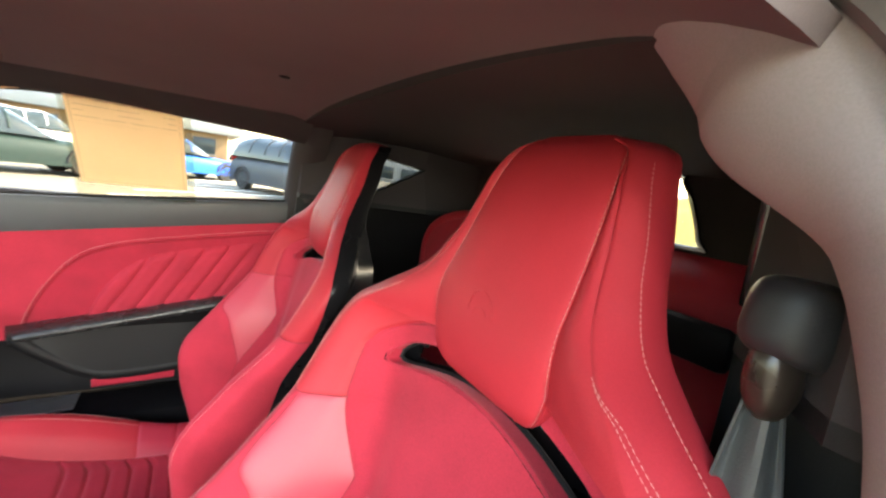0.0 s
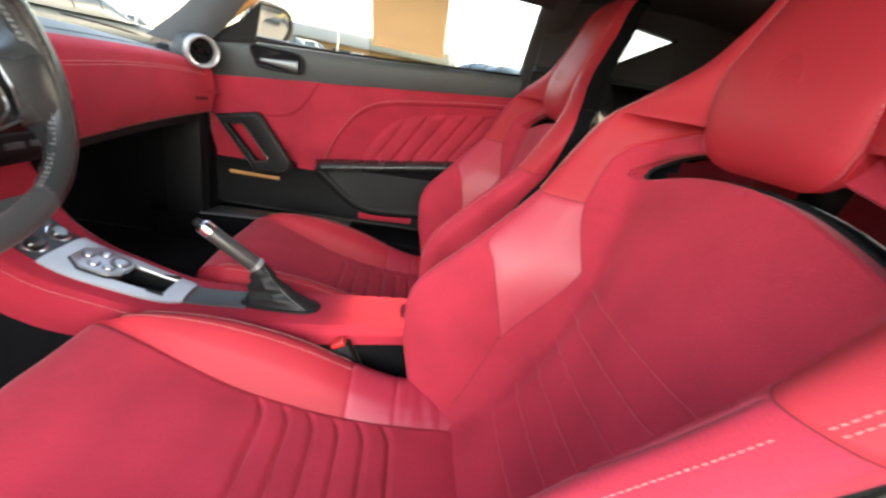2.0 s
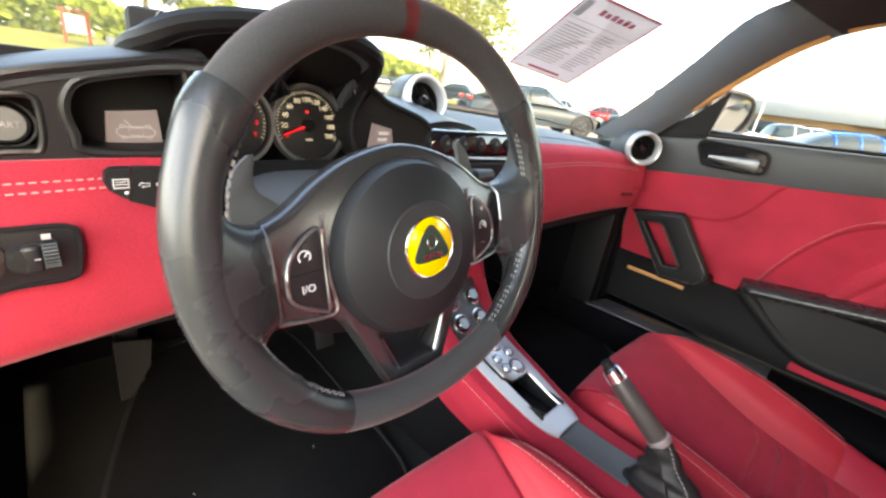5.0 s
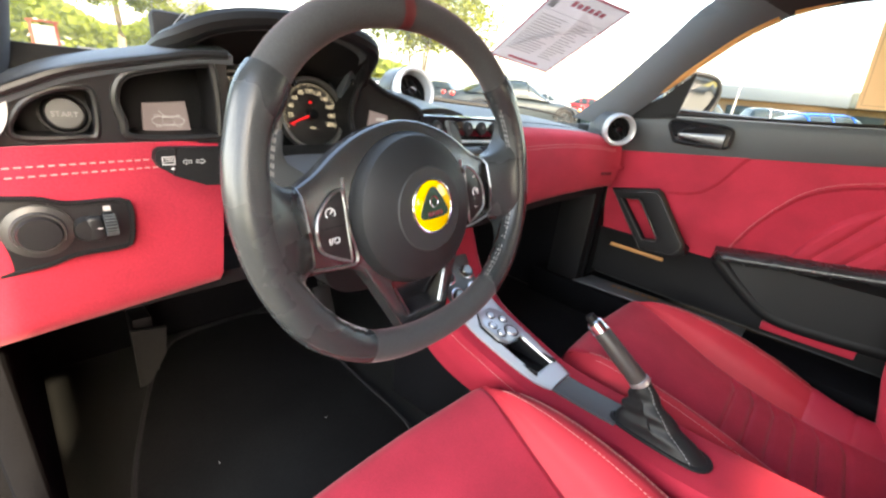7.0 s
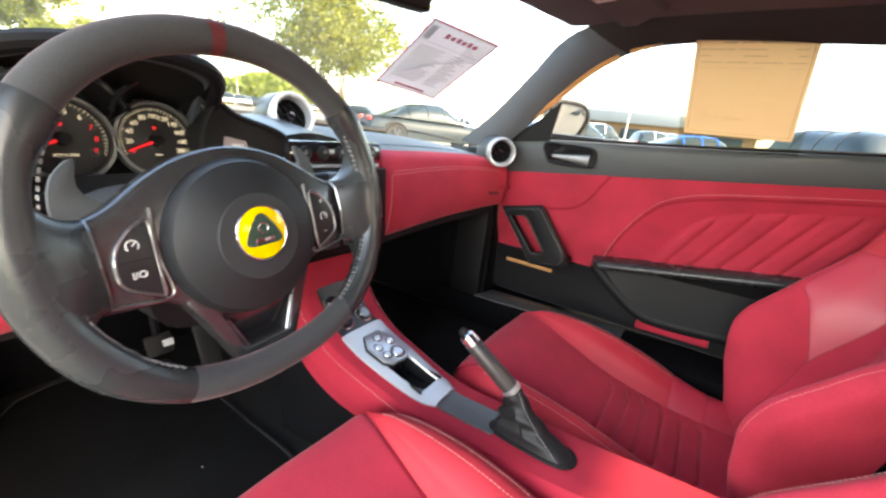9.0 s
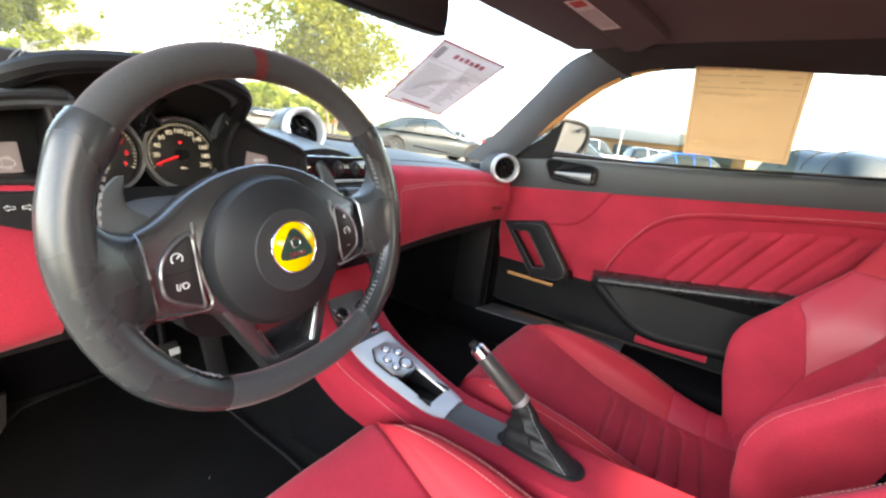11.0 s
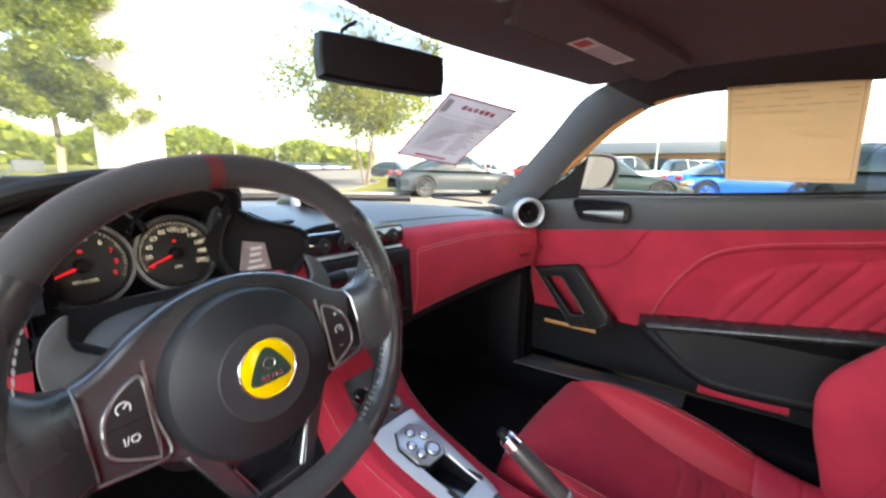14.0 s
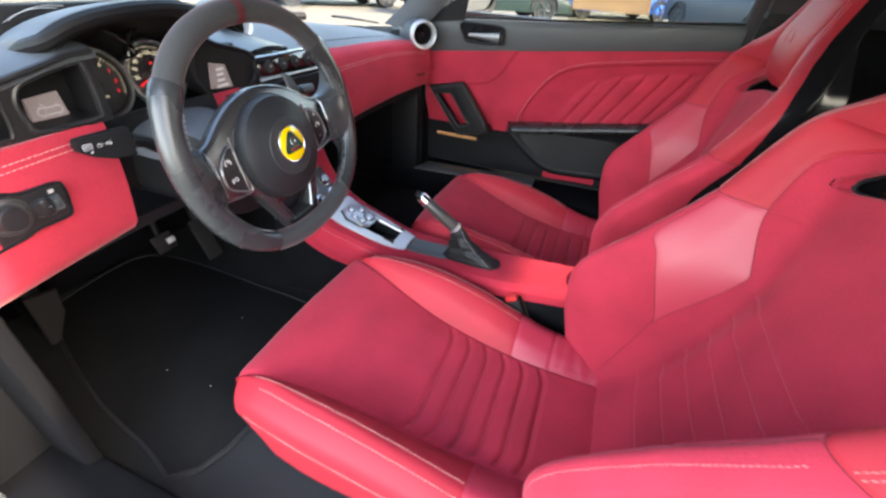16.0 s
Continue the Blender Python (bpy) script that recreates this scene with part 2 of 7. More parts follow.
def part(name, bm, mat, parent, label="", smooth=True, sharp=35):
    if not isinstance(bm, bpy.types.Mesh):
        bmesh.ops.recalc_face_normals(bm, faces=bm.faces[:])
        me = bpy.data.meshes.new(name)
        bm.to_mesh(me)
        bm.free()
    else:
        me = bm
    base = BASES[parent]
    me.transform(Matrix.Translation(-base))
    me.materials.clear()
    for m in mat if isinstance(mat, (list, tuple)) else (mat,):
        me.materials.append(m)
    if smooth:
        me.polygons.foreach_set("use_smooth", [True] * len(me.polygons))
        me.set_sharp_from_angle(angle=radians(sharp))
    ob = new(name, me)
    ob.parent = parent
    BASES[ob] = base
    if label:
        tagged(ob, label)
    if name.split("_")[-1] in ("stitching", "thread", "print", "rows", "marks", "lettering", "script", "word", "ribs", "notch"):
        tagged(ob, kind="stuff")
    return ob


def solo(name, bm, mat, label, category, group="", kind="", base=None, smooth=True, sharp=35):
    """A thing of a single mesh."""
    bmesh.ops.recalc_face_normals(bm, faces=bm.faces[:])
    me = bpy.data.meshes.new(name)
    bm.to_mesh(me)
    bm.free()
    if base is None:
        co = np.array([v.co for v in me.vertices])
        base = ((co[:, 0].min() + co[:, 0].max()) / 2, (co[:, 1].min() + co[:, 1].max()) / 2, co[:, 2].min())
    me.transform(Matrix.Translation(-Vector(base)))
    me.materials.append(mat)
    if smooth:
        me.polygons.foreach_set("use_smooth", [True] * len(me.polygons))
        me.set_sharp_from_angle(angle=radians(sharp))
    ob = new(name, me)
    ob.location = base
    BASES[ob] = Vector(base)
    return tagged(ob, label, category, group, kind)


def raw(verts, faces):
    me = bpy.data.meshes.new("raw")
    me.from_pydata([tuple(v) for v in verts], [], faces)
    bm = bmesh.new()
    bm.from_mesh(me)
    bpy.data.meshes.remove(me)
    return bm


def grid(nu, nv, f, close_u=False):
    """A sheet of nu by nv cells; f(u, v) gives a place for u, v in 0..1."""
    cu = nu if close_u else nu + 1
    verts = [f(i / nu, j / nv) for j in range(nv + 1) for i in range(cu)]
    faces = []
    for j in range(nv):
        for i in range(nu):
            a, b = j * cu + i, j * cu + (i + 1) % cu
            faces.append((a, b, b + cu, a + cu))
    return raw(verts, faces)


def thick(bm, d):
    """Give a sheet thickness d along its normals."""
    bmesh.ops.recalc_face_normals(bm, faces=bm.faces[:])
    bmesh.ops.solidify(bm, geom=bm.faces[:], thickness=d)
    return bm


def box(c, size, bev=0.004, turn=None, seg=2):
    bm = bmesh.new()
    bmesh.ops.create_cube(bm, size=1)
    bmesh.ops.scale(bm, vec=size, verts=bm.verts)
    if bev:
        bmesh.ops.bevel(bm, geom=bm.edges[:], offset=min(bev, min(size) * 0.45), segments=seg, affect="EDGES", profile=0.5)
    if turn is not None:
        bm.transform(turn)
    bm.transform(Matrix.Translation(c))
    return bm


def join(*bms):
    out = bmesh.new()
    for b in bms:
        me = bpy.data.meshes.new("tmp")
        b.to_mesh(me)
        b.free()
        out.from_mesh(me)
        bpy.data.meshes.remove(me)
    return out


def spline(pts, n, closed=False):
    """n points evenly spread along a smooth curve through pts."""
    P = [np.array(p, float) for p in pts]
    m = len(P)
    dense = []
    for i in range(m if closed else m - 1):
        p0 = P[i - 1] if (closed or i > 0) else 2 * P[0] - P[1]
        p1, p2 = P[i], P[(i + 1) % m]
        p3 = P[(i + 2) % m] if (closed or i + 2 < m) else 2 * P[-1] - P[-2]
        for k in range(12):
            t = k / 12
            dense.append(0.5 * ((2 * p1) + (p2 - p0) * t + (2 * p0 - 5 * p1 + 4 * p2 - p3) * t * t + (3 * p1 - p0 - 3 * p2 + p3) * t ** 3))
    dense.append(P[0] if closed else P[-1])
    D = np.array(dense)
    L = np.concatenate([[0], np.cumsum(np.linalg.norm(np.diff(D, axis=0), axis=1))])
    at = np.linspace(0, L[-1], n + 1)[:-1] if closed else np.linspace(0, L[-1], n)
    return [Vector([np.interp(a, L, D[:, k]) for k in range(D.shape[1])]) for a in at]


def lerp(x, xs, ys):
    return float(np.interp(x, xs, ys))


def smooth_lerp(x, xs, ys):
    """A smooth curve through the table."""
    x = min(max(x, xs[0]), xs[-1])
    i = max(0, min(len(xs) - 2, int(np.searchsorted(xs, x)) - 1))
    def slope(k):
        if k <= 0 or k >= len(xs) - 1:
            return 0.0 if len(xs) < 2 else (ys[min(k + 1, len(xs) - 1)] - ys[max(k - 1, 0)]) / (xs[min(k + 1, len(xs) - 1)] - xs[max(k - 1, 0)])
        return (ys[k + 1] - ys[k - 1]) / (xs[k + 1] - xs[k - 1])
    h = xs[i + 1] - xs[i]
    t = (x - xs[i]) / h
    a, b = slope(i) * h, slope(i + 1) * h
    return (2 * t ** 3 - 3 * t ** 2 + 1) * ys[i] + (t ** 3 - 2 * t ** 2 + t) * a + (-2 * t ** 3 + 3 * t ** 2) * ys[i + 1] + (t ** 3 - t ** 2) * b


def tube(pts, r, n=10, closed=False, flat=1.0, up=(0, 0, 1), caps=True):
    """A round or flattened bar along pts; r a number or one for each point."""
    P = [Vector(p) for p in pts]
    m = len(P)
    rs = r if isinstance(r, (list, tuple)) else [r] * m
    verts, faces = [], []
    for i, p in enumerate(P):
        a = P[i - 1] if (closed or i) else P[0]
        b = P[(i + 1) % m] if (closed or i < m - 1) else P[-1]
        t = (b - a).normalized()
        side = t.cross(Vector(up))
        if side.length < 1e-4:
            side = t.cross(Vector((1, 0, 0)))
        side.normalize()
        nor = side.cross(t).normalized()
        for k in range(n):
            w = 2 * math.pi * k / n
            verts.append(p + side * math.cos(w) * rs[i] + nor * math.sin(w) * rs[i] * flat)
    for i in range(m if closed else m - 1):
        for k in range(n):
            a, b = i * n + k, i * n + (k + 1) % n
            c, d = ((i + 1) % m) * n + (k + 1) % n, ((i + 1) % m) * n + k
            faces.append((a, b, c, d))
    if caps and not closed:
        faces.append(tuple(range(n - 1, -1, -1)))
        faces.append(tuple((m - 1) * n + k for k in range(n)))
    return raw(verts, faces)


def lathe(profile, m, n=40):
    """Turn a profile of (radius, height) round the local z axis of m."""
    verts, faces = [], []
    k = len(profile)
    for i in range(n):
        w = 2 * math.pi * i / n
        for r, h in profile:
            verts.append(m @ Vector((r * math.cos(w), r * math.sin(w), h)))
    for i in range(n):
        for j in range(k - 1):
            a, b = i * k + j, ((i + 1) % n) * k + j
            faces.append((a, b, b + 1, a + 1))
    bm = raw(verts, faces)
    bmesh.ops.remove_doubles(bm, verts=bm.verts[:], dist=1e-6)
    return bm


def slab(outline, depth, bev=0.0, holes=(), seg=2):
    """A flat plate: 3D outline (and holes), given depth along the vector depth."""
    bm = bmesh.new()
    edges = []
    for loop in (outline, *holes):
        vs = [bm.verts.new(p) for p in loop]
        edges += [bm.edges.new((vs[i], vs[(i + 1) % len(vs)])) for i in range(len(vs))]
    if holes:
        bmesh.ops.triangle_fill(bm, edges=edges, use_beauty=True)
    else:
        bm.faces.new(bm.verts[:])
    bmesh.ops.recalc_face_normals(bm, faces=bm.faces[:])
    rim = [e for e in bm.edges if len(e.link_faces) == 1]
    ext = bmesh.ops.extrude_face_region(bm, geom=bm.faces[:])
    top = [g for g in ext["geom"] if isinstance(g, bmesh.types.BMVert)]
    bmesh.ops.translate(bm, vec=depth, verts=top)
    bmesh.ops.recalc_face_normals(bm, faces=bm.faces[:])
    if bev:
        top_set = set(top)
        es = [e for e in bm.edges if len(e.link_faces) == 2 and e.calc_face_angle(0) > 0.6 and e.verts[0] in top_set and e.verts[1] in top_set]
        bmesh.ops.bevel(bm, geom=es, offset=bev, segments=seg, affect="EDGES", profile=0.5, clamp_overlap=True)
    return bm


def dashes(path, dash=0.0045, gap=0.0032, w=0.0011, h=0.0009, lift=(0, 0, 0)):
    """Stitches: small bars along a path."""
    P = [Vector(p) + Vector(lift) for p in path]
    L = [0.0]
    for a, b in zip(P, P[1:]):
        L.append(L[-1] + (b - a).length)

    def at(d):
        for i in range(len(P) - 1):
            if d <= L[i + 1]:
                t = (d - L[i]) / max(1e-9, L[i + 1] - L[i])
                return P[i].lerp(P[i + 1], t)
        return P[-1]
    verts, faces = [], []
    d = 0.0
    while d + dash < L[-1]:
        a, b = at(d), at(d + dash)
        t = (b - a).normalized()
        s = t.cross(Vector((0.3, 0.5, 0.81))).normalized()
        n = s.cross(t).normalized()
        o = len(verts)
        for p in (a, b):
            for x, y in ((-1, -1), (1, -1), (1, 1), (-1, 1)):
                verts.append(p + s * x * w / 2 + n * y * h / 2)
        faces += [(o, o + 1, o + 5, o + 4), (o + 1, o + 2, o + 6, o + 5), (o + 2, o + 3, o + 7, o + 6), (o + 3, o, o + 4, o + 7), (o, o + 3, o + 2, o + 1), (o + 4, o + 5, o + 6, o + 7)]
        d += dash + gap
    return raw(verts, faces)


def lettering(text, size, m, depth=0.0004):
    """A word as a mesh, centred at m, reading along its x axis and facing its z axis."""
    cu = bpy.data.curves.new("word", "FONT")
    cu.body, cu.size, cu.align_x, cu.align_y, cu.extrude = text, size, "CENTER", "CENTER", depth
    cu.resolution_u = 3
    ob = bpy.data.objects.new("word", cu)
    me = bpy.data.meshes.new_from_object(ob)
    bpy.data.objects.remove(ob)
    bpy.data.curves.remove(cu)
    bm = bmesh.new()
    bm.from_mesh(me)
    bpy.data.meshes.remove(me)
    bm.transform(m)
    return bm


def bars(m, rows, mat_depth=0.0004):
    """Plain bars for print that cannot be read: rows of (x, y, width, height) in the plane of m."""
    out = []
    for x, y, w, h in rows:
        out.append(box((x, y, 0), (w, h, mat_depth), 0))
    bm = join(*out)
    bm.transform(m)
    return bm


def mirrored(bm):
    bm.transform(Matrix.Diagonal((-1, 1, 1, 1)))
    bmesh.ops.reverse_faces(bm, faces=bm.faces[:])
    return bm

# ---- cabin shell ----
WX = lambda x: 0.955 - 0.41 * x * x          # line of the windscreen's top edge


def headliner():
    def f(u, v):
        x = -0.648 + 1.248 * u
        y0, y1 = WX(x), -0.06
        y = y0 + (y1 - y0) * v
        z = 1.236 - 0.036 * (abs(x) / 0.60) ** 2.6 - 0.018 * max(0, (y - 0.55) / 0.4) ** 1.5 * (1 - (x / 0.66) ** 2)
        if x < -0.50:
            z -= 1.35 * (-0.50 - x) ** 2
        if v > 0.93:
            z -= 0.010 * ((v - 0.93) / 0.07) ** 2
        return (x, y, z)
    return thick(grid(52, 40, f), 0.012)


car = thing("sports_car", "two-seat sports car cabin trimmed in red and black, driver's door open", "car", (0, 0.4, 0.13))
part("headliner", headliner(), LINER, car, "pale charcoal fabric headliner")


def side_trim(s):
    """Pillar, cant rail and door arch trim of one side; s is 1 for the passenger's side."""
    inner = [(0.702, 1.175, 0.838), (0.690, 1.055, 0.936), (0.668, 0.930, 1.060), (0.638, 0.815, 1.170), (0.575, 0.66, 1.212), (0.545, 0.45, 1.222), (0.535, 0.2, 1.223), (0.528, -0.07, 1.216)]
    outer = [(0.742, 1.03, 0.842), (0.730, 0.942, 0.925), (0.708, 0.833, 1.027), (0.680, 0.724, 1.108), (0.660, 0.600, 1.156), (0.646, 0.446, 1.167), (0.636, 0.2, 1.160), (0.604, -0.07, 1.143)]
    a, b = spline(inner, 41), spline(outer, 41)

    def f(u, v):
        i = min(40, int(round(v * 40)))
        p = a[i].lerp(b[i], u)
        bulge = 0.014 * math.sin(math.pi * u)
        return (s * (p.x - bulge), p.y - bulge * 0.3, p.z - bulge * 0.4)
    return a, b, f


for s in (1, -1):
    a, b, f = side_trim(s)
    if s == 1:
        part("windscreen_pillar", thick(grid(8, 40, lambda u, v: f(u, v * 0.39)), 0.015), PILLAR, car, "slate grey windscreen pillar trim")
        # shade over the passenger window is put into this rail's colour
        part("cant_rail", thick(grid(8, 40, lambda u, v: f(u, 0.395 + v * 0.605)), 0.015), LINER_SHADED, car, "fabric cant rail over the window, darkened for the shade there")
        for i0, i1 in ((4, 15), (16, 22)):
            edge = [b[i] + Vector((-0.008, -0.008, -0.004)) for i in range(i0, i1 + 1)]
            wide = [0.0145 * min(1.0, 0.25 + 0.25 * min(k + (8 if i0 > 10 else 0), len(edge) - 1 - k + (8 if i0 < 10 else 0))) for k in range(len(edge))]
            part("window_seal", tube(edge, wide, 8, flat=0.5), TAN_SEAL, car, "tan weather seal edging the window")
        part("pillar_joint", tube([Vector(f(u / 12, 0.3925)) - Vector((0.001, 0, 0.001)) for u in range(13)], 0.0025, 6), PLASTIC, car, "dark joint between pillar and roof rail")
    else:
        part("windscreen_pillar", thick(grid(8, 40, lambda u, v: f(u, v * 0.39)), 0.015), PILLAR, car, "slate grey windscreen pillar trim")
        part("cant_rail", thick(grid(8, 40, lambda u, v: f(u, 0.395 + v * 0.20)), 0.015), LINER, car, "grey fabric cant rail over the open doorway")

# the arch behind the doors: a ring of trim at each side
ARCH_IN = [(0.30, 1.222), (0.45, 1.216), (0.512, 1.196), (0.543, 1.165), (0.566, 1.136), (0.571, 1.122), (0.592, 1.100), (0.642, 1.068), (0.657, 1.048), (0.670, 1.015), (0.685, 0.962), (0.700, 0.86), (0.71, 0.72)]
ARCH_OUT = [(0.32, 1.240), (0.47, 1.232), (0.56, 1.215), (0.626, 1.186), (0.660, 1.155), (0.676, 1.130), (0.692, 1.098), (0.712, 1.056), (0.731, 1.01), (0.748, 0.96), (0.765, 0.86), (0.775, 0.72)]
arch_in, arch_out = spline([(x, 0, z) for x, z in ARCH_IN], 111), spline([(x, 0, z) for x, z in ARCH_OUT], 111)
for s in (1, -1):
    def arch(u, v, s=s):
        k = min(110, int(round(v * 110)))
        xi, zi = arch_in[k].x, arch_in[k].z
        xo, zo = arch_out[k].x, arch_out[k].z
        w = min(1.0, max(0.0, (u - 0.1) / 0.8))
        y = -0.075 + 0.055 * math.sin(math.pi * min(1, w * 1.15) * 0.5) ** 0.7
        y -= 0.035 * max(0.0, (0.1 - u) / 0.1) + 0.030 * max(0.0, (u - 0.9) / 0.1)
        back, out = (0.030, 0.016) if s > 0 else (0.0, 0.0)
        return (s * (xi + (xo - xi) * w + out), y - back, zi + (zo - zi) * w)
    # same trim both sides: lit tone for the driver's, shaded tone for the passenger's
    part("door_arch_trim", grid(20, 94, lambda u, v, arch=arch: arch(u, 0.15 + 0.57 * v)), ARCH_LIT if s < 0 else LINER_SHADED, car, "mauve grey fabric pillar trim")
    part("door_arch_foot", grid(20, 46, lambda u, v, arch=arch: arch(u, 0.72 + 0.28 * v)), TRIM if s < 0 else LINER_SHADED, car, "dark plastic foot of the pillar trim")
    for off, r, mt in ((0.008, 0.011, SEAL_PALE), (0.030, 0.010, RUBBER), (0.055, 0.016, SEAL_PALE)):
        line = [(s * (x + off * 0.9), -0.022 + off * 0.55, z + off * 0.45) for x, z in ARCH_OUT[1:]]
        if s < 0:
            part("door_seal", tube(spline(line, 40), r, 8), mt, car, "slate grey rubber door seal")
    # lower pillar panel
    low = [(s * 0.738, -0.04, 0.77), (s * 0.775, -0.02, 0.78), (s * 0.86, -0.02, 0.74), (s * 0.90, -0.02, 0.20), (s * 0.735, -0.04, 0.20)]
    part("lower_pillar_panel", slab(low, (0, -0.03, 0), 0.006), TRIM, car, "dark grey lower pillar panel")

# rear side panels with their small three-cornered windows
for s in (1, -1):
    def rp(y, z):
        return (s * (lerp(-y, (0.08, 0.20, 0.46, 1.1), (0.668, 0.572, 0.490, 0.470)) - 0.02 * (z - 1.0)), y, z)
    outline = [rp(-0.08, 1.26), rp(-0.20, 1.26), rp(-0.46, 1.26), rp(-0.68, 1.26), rp(-0.68, 0.975), rp(-0.46, 0.975), rp(-0.20, 0.975), rp(-0.08, 0.975)]
    part("rear_ledge", slab([(s * 0.72, -0.08, 0.975), rp(-0.08, 0.975), rp(-0.20, 0.975), rp(-0.46, 0.975), rp(-0.68, 0.975), (s * 0.72, -0.68, 0.975)], (0, 0, -0.015)), PLASTIC, car, "black ledge under the rear window", smooth=False)
    part("rear_lower_side", box((s * 0.715, -0.60, 0.65), (0.02, 1.04, 0.66), 0.004), PLASTIC, car, "black rear lower side lining")
    tri = [rp(-0.245, 1.135), rp(-0.435, 1.103), rp(-0.262, 0.995)]
    # side panels, rear roof and bulkhead take the shaded lining colour
    part("rear_side_panel", slab(outline, (s * 0.03, 0, 0), 0, (tri,)), LINER_SHADED, car, "rear side panel with a three-cornered window, colour darkened for shade", smooth=False)
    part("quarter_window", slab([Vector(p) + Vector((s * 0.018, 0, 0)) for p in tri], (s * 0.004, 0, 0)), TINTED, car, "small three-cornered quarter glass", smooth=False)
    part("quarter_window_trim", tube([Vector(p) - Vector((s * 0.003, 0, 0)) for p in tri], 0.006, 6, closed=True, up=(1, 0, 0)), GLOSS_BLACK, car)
part("rear_roof", thick(grid(12, 14, lambda u, v: (-0.62 + 1.24 * u, -0.05 - 0.65 * v, 1.222 - 0.05 * v ** 1.4 - 0.03 * (2 * u - 1) ** 4)), 0.02), LINER_SHADED, car, "rear headliner with its shade put into the colour")
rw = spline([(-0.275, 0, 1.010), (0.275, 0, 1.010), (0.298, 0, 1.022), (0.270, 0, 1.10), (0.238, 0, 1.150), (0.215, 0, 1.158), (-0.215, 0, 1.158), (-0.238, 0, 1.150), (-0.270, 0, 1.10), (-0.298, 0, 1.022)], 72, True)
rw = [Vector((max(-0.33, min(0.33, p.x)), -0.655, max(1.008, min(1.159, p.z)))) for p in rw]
part("rear_bulkhead", slab([(-0.74, -0.655, 0.12), (0.74, -0.655, 0.12), (0.74, -0.655, 1.27), (-0.74, -0.655, 1.27)], (0, -0.03, 0), 0, (rw,)), LINER_SHADED, car, "rear bulkhead with a small window, colour darkened for shade", smooth=False)
part("rear_window", slab([p + Vector((0, -0.012, 0)) for p in rw], (0, -0.004, 0)), PANE, car, "small rear window glass", smooth=False)
car.children[-1].visible_shadow = False
part("rear_window_trim", tube([p + Vector((0, 0.003, 0)) for p in rw], 0.006, 6, closed=True, up=(0, 1, 0)), GLOSS_BLACK, car)
part("roof_plug", lathe([(0, 0.004), (0.007, 0.003), (0.010, 0)], pose(0.045, 0.09, 1.209, 180), 16), PLASTIC, car)
part("outer_roof", thick(grid(16, 16, lambda u, v: (-0.735 + 1.47 * u, 0.86 - 0.35 * (2 * u - 1) ** 2 * 0.5 - 1.55 * v, 1.275 - 0.050 * (2 * u - 1) ** 4 - 0.05 * v * v)), 0.012), PAINT, car, "dark grey painted roof skin")

# floor, sills, footwell
part("cabin_floor", box((0, 0.55, 0.115), (1.60, 2.7, 0.03), 0.004), FLOOR_GREY, car, "scuffed dark floor")
part("footwell_wall", thick(grid(20, 14, lambda u, v: (-0.76 + 1.52 * u, 1.72 - 0.10 * v - 0.35 * max(0, v - 0.55), 0.13 + 0.62 * v)), 0.02), CARPET, car, "black footwell carpet")
for s in (1, -1):
    part("sill", box((s * 0.80, 0.42, 0.185), (0.20, 1.62, 0.13), 0.02) if s > 0 else box((-0.835, 0.42, 0.165), (0.17, 1.62, 0.09), 0.02), CARPET, car, "black carpeted door sill")
    part("footwell_side", box((s * 0.765, 1.40, 0.40), (0.03, 0.75, 0.56), 0.01), CARPET, car, "black footwell side lining")
    if s < 0:
        continue
    plate = [(s * 0.705, 1.043, 0.2515), (s * 0.812, 1.015, 0.2515), (s * 0.856, 0.50, 0.2515), (s * 0.765, 0.50, 0.2515)]
    part("sill_plate", slab(plate, (0, 0, 0.004), 0.001), SILL_METAL, car, "brushed metal sill plate")
    mm = pose(s * 0.800, 0.845, 0.2562, 0, 0, 100)
    part("sill_lettering", bars(mm, [(-0.075 + 0.021 * i, 0, 0.013, 0.012) for i in range(8)]), TAN_SEAL, car, "bronze marks on the sill plate")

part("hinge_post", box((0.810, 1.10, 0.47), (0.19, 0.13, 0.70), 0.010), PLASTIC, car, "black hinge post lining")
part("hinge_post", box((-0.835, 1.16, 0.47), (0.12, 0.06, 0.70), 0.010), CARPET, car, "black hinge post lining")

# mats and pedals
mat_out = spline([(-0.52, 1.60, 0), (-0.40, 1.66, 0), (-0.19, 1.62, 0), (-0.17, 1.2, 0), (-0.22, 0.90, 0), (-0.57, 0.86, 0), (-0.715, 0.91, 0), (-0.695, 1.02, 0), (-0.645, 1.27, 0)], 40, True)
m_ = thing("floor_mat", "black carpet floor mat with bound edges, lightly dusty", "floor mat", (-0.45, 1.2, 0.13), "floor mats")
part("pile_carpet", slab([(p.x, p.y, 0.131) for p in mat_out], (0, 0, 0.010), 0.004), MAT_PILE, m_)
part("mat_binding", tube([(p.x, p.y, 0.138) for p in mat_out], 0.006, 6, closed=True), CARPET_EDGE, m_)
copy_thing(m_, pose(0.45, 1.2, 0.13, 0, 0, 0))
random.seed(3)
crumbs = []
for _ in range(4):
    crumbs.append(box((random.uniform(-0.62, -0.25), random.uniform(0.92, 1.35), 0.1425), (random.uniform(0.002, 0.004), 0.0014, 0.0012), 0, pose(0, 0, 0, 0, 0, random.uniform(0, 180))))
solo("crumbs", join(*crumbs), PALE_MARK, "pale crumbs of grit on the black mat", "grit", kind="stuff", smooth=False)
